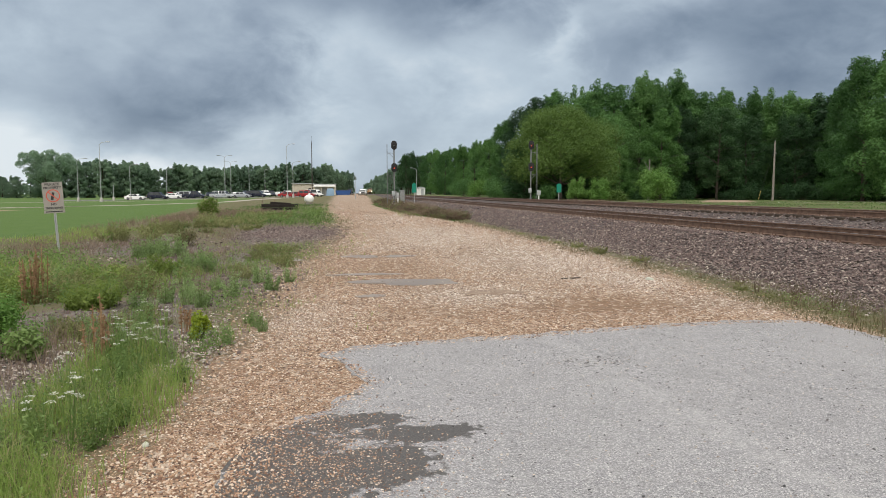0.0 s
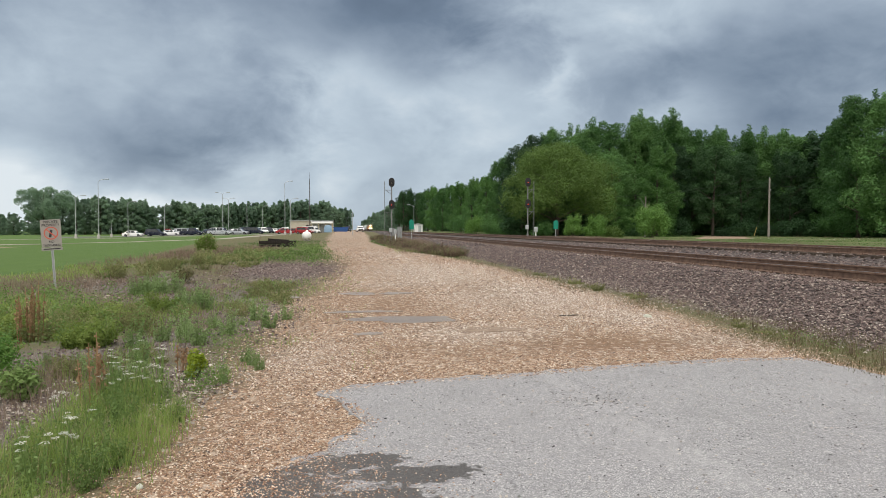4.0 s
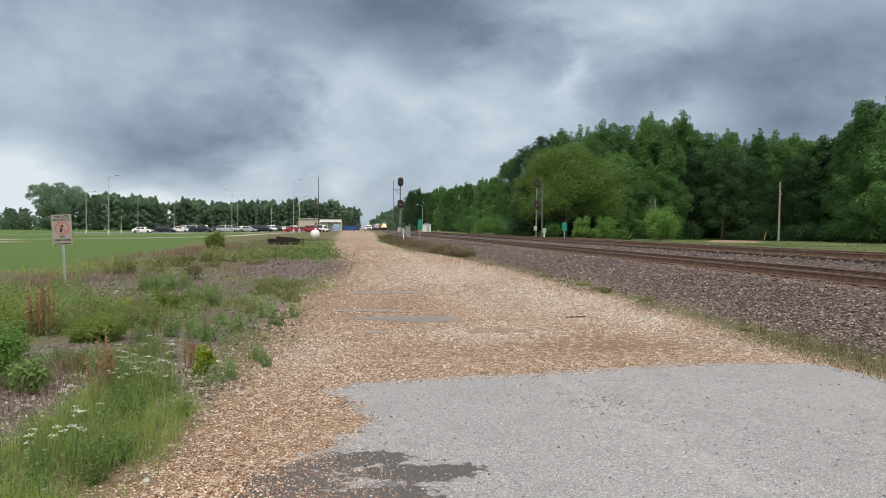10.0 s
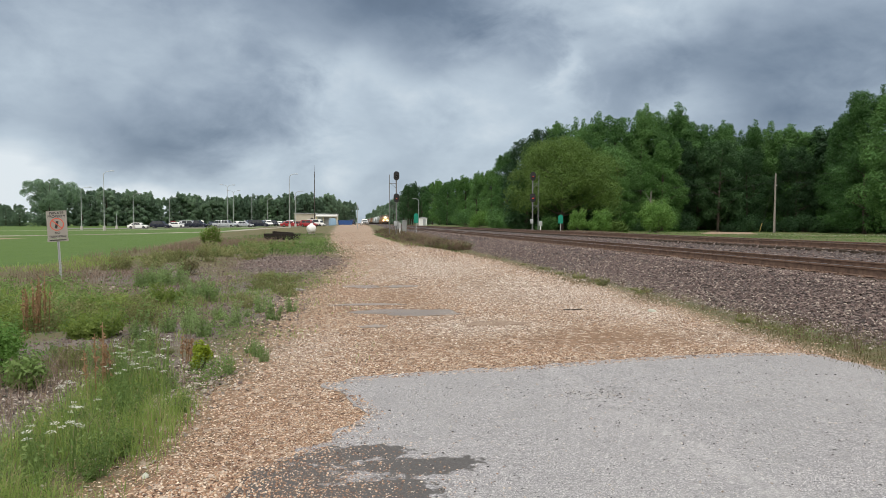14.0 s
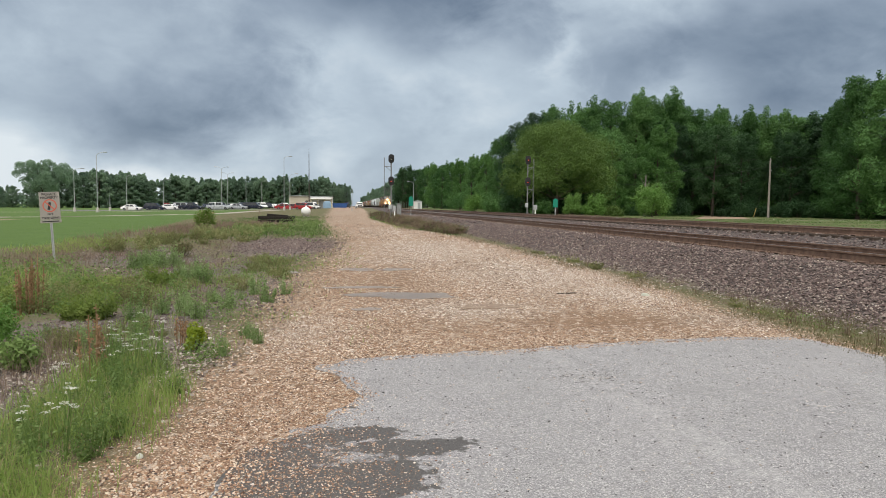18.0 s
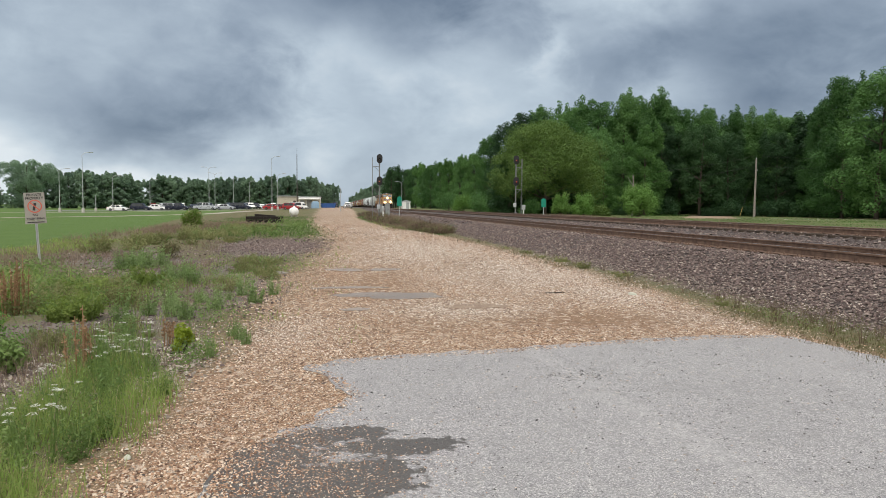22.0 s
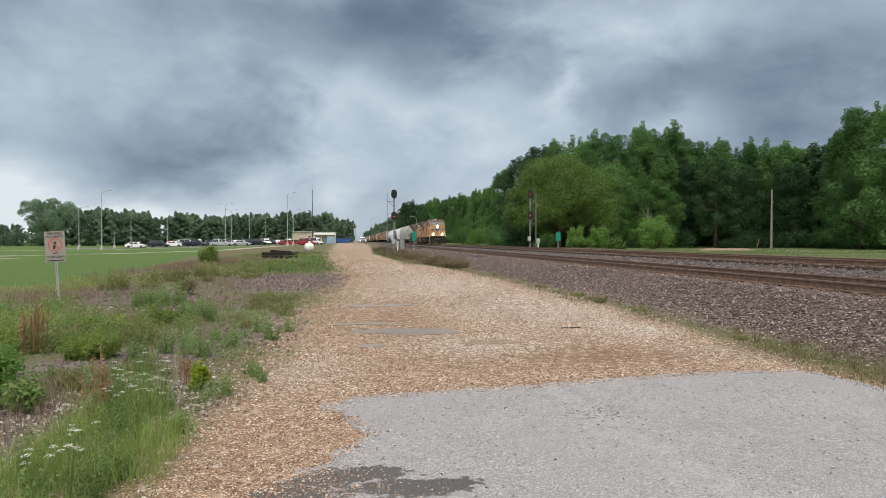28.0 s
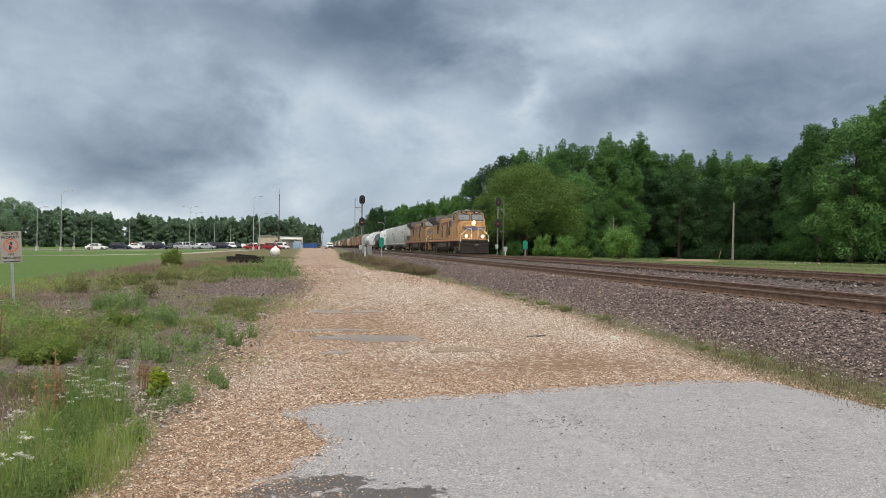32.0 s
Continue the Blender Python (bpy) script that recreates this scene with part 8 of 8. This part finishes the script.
v, f = leaf_cloud(np.random.RandomState(3), [(0.1, 0, 3.2), (0.3, 0, 2.5), (-0.2, 0, 2.9)], [0.6, 0.6, 0.5], 320, 0.07, 0.5)
part("dry_vine", array_mesh("dry_vine", v, f, M["straw"]), None, k)


def dock(x, y, h, label, seed, count=9):
    """Rust-red seed stalks."""
    k = thing("dock_weed", label, "weed", on(x, y), "rust-red dock weeds")
    r = np.random.RandomState(seed)
    for i in range(count):
        a, o = r.uniform(0, 6.28), r.uniform(0.02, 0.13)
        p = (o * math.cos(a), o * math.sin(a), 0)
        t = (p[0] * 1.25, p[1] * 1.25, h * r.uniform(0.5, 1.0))
        st = part("stalk", Mesh().tube(p, t, 0.007, 0.004, 4), M["rust_stalk"], k)
        v, f = leaf_cloud(r, [tuple(np.array(p) + (np.array(t) - np.array(p)) * u) for u in (0.5, 0.65, 0.8, 0.93)], np.array([0.03, 0.034, 0.03, 0.022]), 40, 0.014)
        tagged(part("seed_mass", array_mesh("seed_mass", v, f, M["rust_stalk"]), None, st), kind="stuff")
    return k


dock(-4.53, 10.8, 0.95, "rust-red dock seed stalks in the verge", 1, 13)
dock(-4.62, 10.65, 0.8, "rust-red dock seed stalks in the verge", 2)
dock(-2.3, 6.7, 0.72, "rust-red dock seed stalks among white flowers", 3, 7)
dock(-3.0, 5.2, 0.45, "rust-red dock seed stalks in the verge", 4, 5)
dock(-1.9, 8.2, 0.4, "rust-red dock seed stalks in the verge", 5, 5)


def weed_kind(seed, h, w, stems, n, size, leaf, spread):
    """A clump of upright leafy stems: the stems and their leafage, as shared meshes."""
    r = np.random.RandomState(seed)
    st, cs, rs = Mesh(), [], []
    for i in range(stems):
        a, o = r.uniform(0, 6.28), w / 2 * math.sqrt(r.uniform(0, 1))
        b = Vector((o * math.cos(a), o * math.sin(a), 0))
        t = Vector((b.x * (1 + spread), b.y * (1 + spread), h * r.uniform(0.6, 1.0) * (1 - 0.35 * o / (w / 2))))
        st.tube(b * 0.6, t, 0.005, 0.002, 4, False)
        for u in np.linspace(0.18, 0.98, 7):
            cs.append(tuple(b * 0.6 + (t - b * 0.6) * u))
            rs.append(w * 0.17 * (1.15 - 0.75 * u) + 0.012)
    v, f = leaf_cloud(r, cs, rs, n, size, 0.0, 0.8)
    return st.data("stem", M["weed_leaf"], True), array_mesh("leafage", v, f, M[leaf])


HERBS = [weed_kind(201 + i, 0.5, 0.75, 16, 1300, 0.026, "herb", 0.4) for i in range(3)]
FEATHERS = [weed_kind(221 + i, 0.75, 0.34, 9, 800, 0.019, "feather", 0.25) for i in range(3)]
SHOOTS = [weed_kind(281 + i, 0.55, 0.22, 7, 420, 0.013, "weed_leaf", 0.3) for i in range(3)]
OLIVES = [weed_kind(241 + i, 0.4, 0.6, 14, 700, 0.02, "olive_weed", 0.35) for i in range(2)]


def weed(kinds, x, y, s, label, group, r):
    k = thing("weed_clump", label, "weed", on(x, y), group)
    for nm, me in zip(("stem", "leafage"), r.choice(kinds)):
        o = part(nm, me, None, k)
        o.scale = (s * r.uniform(0.85, 1.2), s * r.uniform(0.85, 1.2), s * r.uniform(0.75, 1.15))
        o.rotation_euler = (0, 0, r.uniform(0, 6.28))
        tagged(o, kind="stuff")
    return k


M["bank_brown"] = leafy("bank_brown", (0.085, 0.06, 0.042), (0.15, 0.108, 0.076), (0.24, 0.18, 0.125), 0.25, 0.8, None, 0.4)
BROWNS = [weed_kind(261 + i, 0.75, 0.95, 26, 620, 0.036, "bank_brown", 0.45) for i in range(3)]
wr = random.Random(77)
for i in range(150):
    y = 41 + 62 * wr.random() ** 1.2
    x = float(road_right(y)) + 0.35 + wr.uniform(0.0, 1.0 + 0.9 * min(1.0, (y - 41) / 12))
    weed(BROWNS if wr.random() < 0.85 else OLIVES, x, y, wr.uniform(0.55, 1.05), "dense brown dead weed on the bank by the signal", "brown bank weeds", wr)
for i in range(26):
    y = wr.uniform(9.6, 14.5)
    x = wr.uniform(-0.47 * y - 0.3, -3.5 - 0.03 * (y - 9.6))
    weed(HERBS, x, y, wr.uniform(0.4, 0.95), "bushy dark green weed in the verge", "green verge weeds", wr)
for x, y, q in ((-1.3, 7.6, 0.4), (-1.15, 8.55, 0.5), (-1.02, 8.25, 0.4), (-1.72, 6.9, 0.36), (-1.25, 8.8, 0.45)):
    weed(FEATHERS, x, y, q, "upright blue-green weed beside the gravel", "feathery verge weeds", wr)
for cx, cy, rx, ry, n, s0, s1 in ((-4.9, 17.8, 0.7, 0.9, 8, 0.8, 1.2), (-2.05, 12.0, 0.5, 1.1, 7, 0.4, 0.8), (-3.0, 8.6, 0.5, 0.5, 5, 0.4, 0.6), (-3.5, 15.4, 0.8, 1.0, 6, 0.6, 0.9), (-2.6, 10.6, 0.5, 0.8, 6, 0.5, 0.8), (-2.2, 7.0, 0.3, 0.5, 5, 0.5, 0.8)):
    for i in range(n):
        weed(FEATHERS, wr.gauss(cx, rx * 0.6), wr.gauss(cy, ry * 0.6), wr.uniform(s0, s1), "tall blue-green feathery weed in the verge", "feathery verge weeds", wr)
for i in range(30):
    weed(SHOOTS, wr.gauss(-1.95, 0.28), wr.gauss(5.2, 0.75), wr.uniform(0.45, 0.85), "slender leafy green shoots among the verge grass", "leafy verge shoots", wr)
for cx, cy, rx, ry, n, s0, s1 in ((-2.2, 18.0, 0.8, 2.2, 12, 0.5, 0.9), (-7.0, 30.0, 2.6, 5.0, 26, 0.9, 1.7), (-4.2, 12.6, 1.6, 1.8, 26, 0.6, 1.1), (-2.9, 8.6, 0.7, 0.7, 8, 0.4, 0.7), (-2.0, 16.0, 0.5, 2.0, 8, 0.5, 0.8), (-5.5, 38.0, 2.0, 4.0, 16, 1.0, 1.8), (6.5, 20, 0.25, 7.0, 10, 0.35, 0.7), (6.35, 9.5, 0.2, 1.6, 6, 0.25, 0.4)):
    for i in range(n):
        x, y = wr.gauss(cx, rx * 0.6), wr.gauss(cy, ry * 0.6)
        if cx > 0:
            x = min(6.9, max(6.2, x))
        weed(OLIVES, x, y, wr.uniform(s0, s1), "dull olive weed among dry grass", "olive verge weeds", wr)
meadow("ballast_edge_grass", "olive_grass", "thin olive grass along the foot of the ballast", [
    (26000, 5.5, 7.2, 3.4, 11.0, 0.015, 0.085, 0.005, 0.75, 2.2, -0.3), (14000, 5.6, 7.2, 9, 21, 0.015, 0.07, 0.008, 0.8, 1.3, -0.1), (1800, 5.7, 7.1, 16, 32, 0.03, 0.14, 0.013, 0.7, 0.9, 0.3), (2500, 3.4, 6.6, 44, 80, 0.08, 0.22, 0.025, 0.6, 0.4, -0.1), (900, 5.4, 6.9, 30, 48, 0.04, 0.16, 0.02, 0.6, 0.5, 0.2)], 61)


def stalk_tuft(x, y, h, seed):
    """A few thin dead stalks from one root."""
    r = np.random.RandomState(seed)
    n = 26
    a, o = r.uniform(0, 6.28, n), np.abs(r.normal(0, 0.06, n))
    v, f = blades(r, o * np.cos(a), o * np.sin(a), h * r.uniform(0.5, 1.0, n), r.uniform(0.003, 0.006, n), 0.4, np.zeros(n))
    return single("dead_stalks", array_mesh("dead_stalks", v, f, M["bank_brown"]), None, "thin brown dead weed stalks beside the ballast", "weed", kind="stuff", m=on(x, y))


for i, (x, y) in enumerate(((6.3, 6.6), (6.6, 7.6), (6.15, 9.0), (6.75, 9.9), (6.3, 14.4), (6.6, 16.6), (6.45, 9.5), (6.3, 8.1), (6.55, 11.2), (6.6, 13.4), (6.35, 10.3), (6.7, 15.5), (6.5, 18.5), (6.2, 7.4), (6.5, 8.7), (6.4, 12.2))):
    stalk_tuft(x, y, 0.26 + 0.03 * (i % 3), 40 + i)


def clover():
    """White clover heads in the grass beyond the tracks."""
    r = np.random.RandomState(5)
    x, y = r.uniform(40, 60, 260), r.uniform(60, 74, 260)
    v, f = stone_field(r, x, y, land(x, y) + 0.07, r.uniform(0.04, 0.08, 260), 0.8, True)
    single("clover_flowers", array_mesh("clover_flowers", v, f, M["petal"]), None, "white clover heads in the grass beyond the tracks", "flowers", kind="stuff")


clover()


# ---- what moves ----
def train_y(t):
    """Where the leading end of the train stands at t seconds."""
    return 69.8 + 14.1 * (32.0 - t) + 0.064 * (32.0 - t) ** 2


def motions():
    for ob, back in TRAIN:
        walk(ob, [(t, pose(TRACKS[1][0], train_y(t) + back, TRACKS[1][1])) for t in range(0, 33, 2)])


motions()
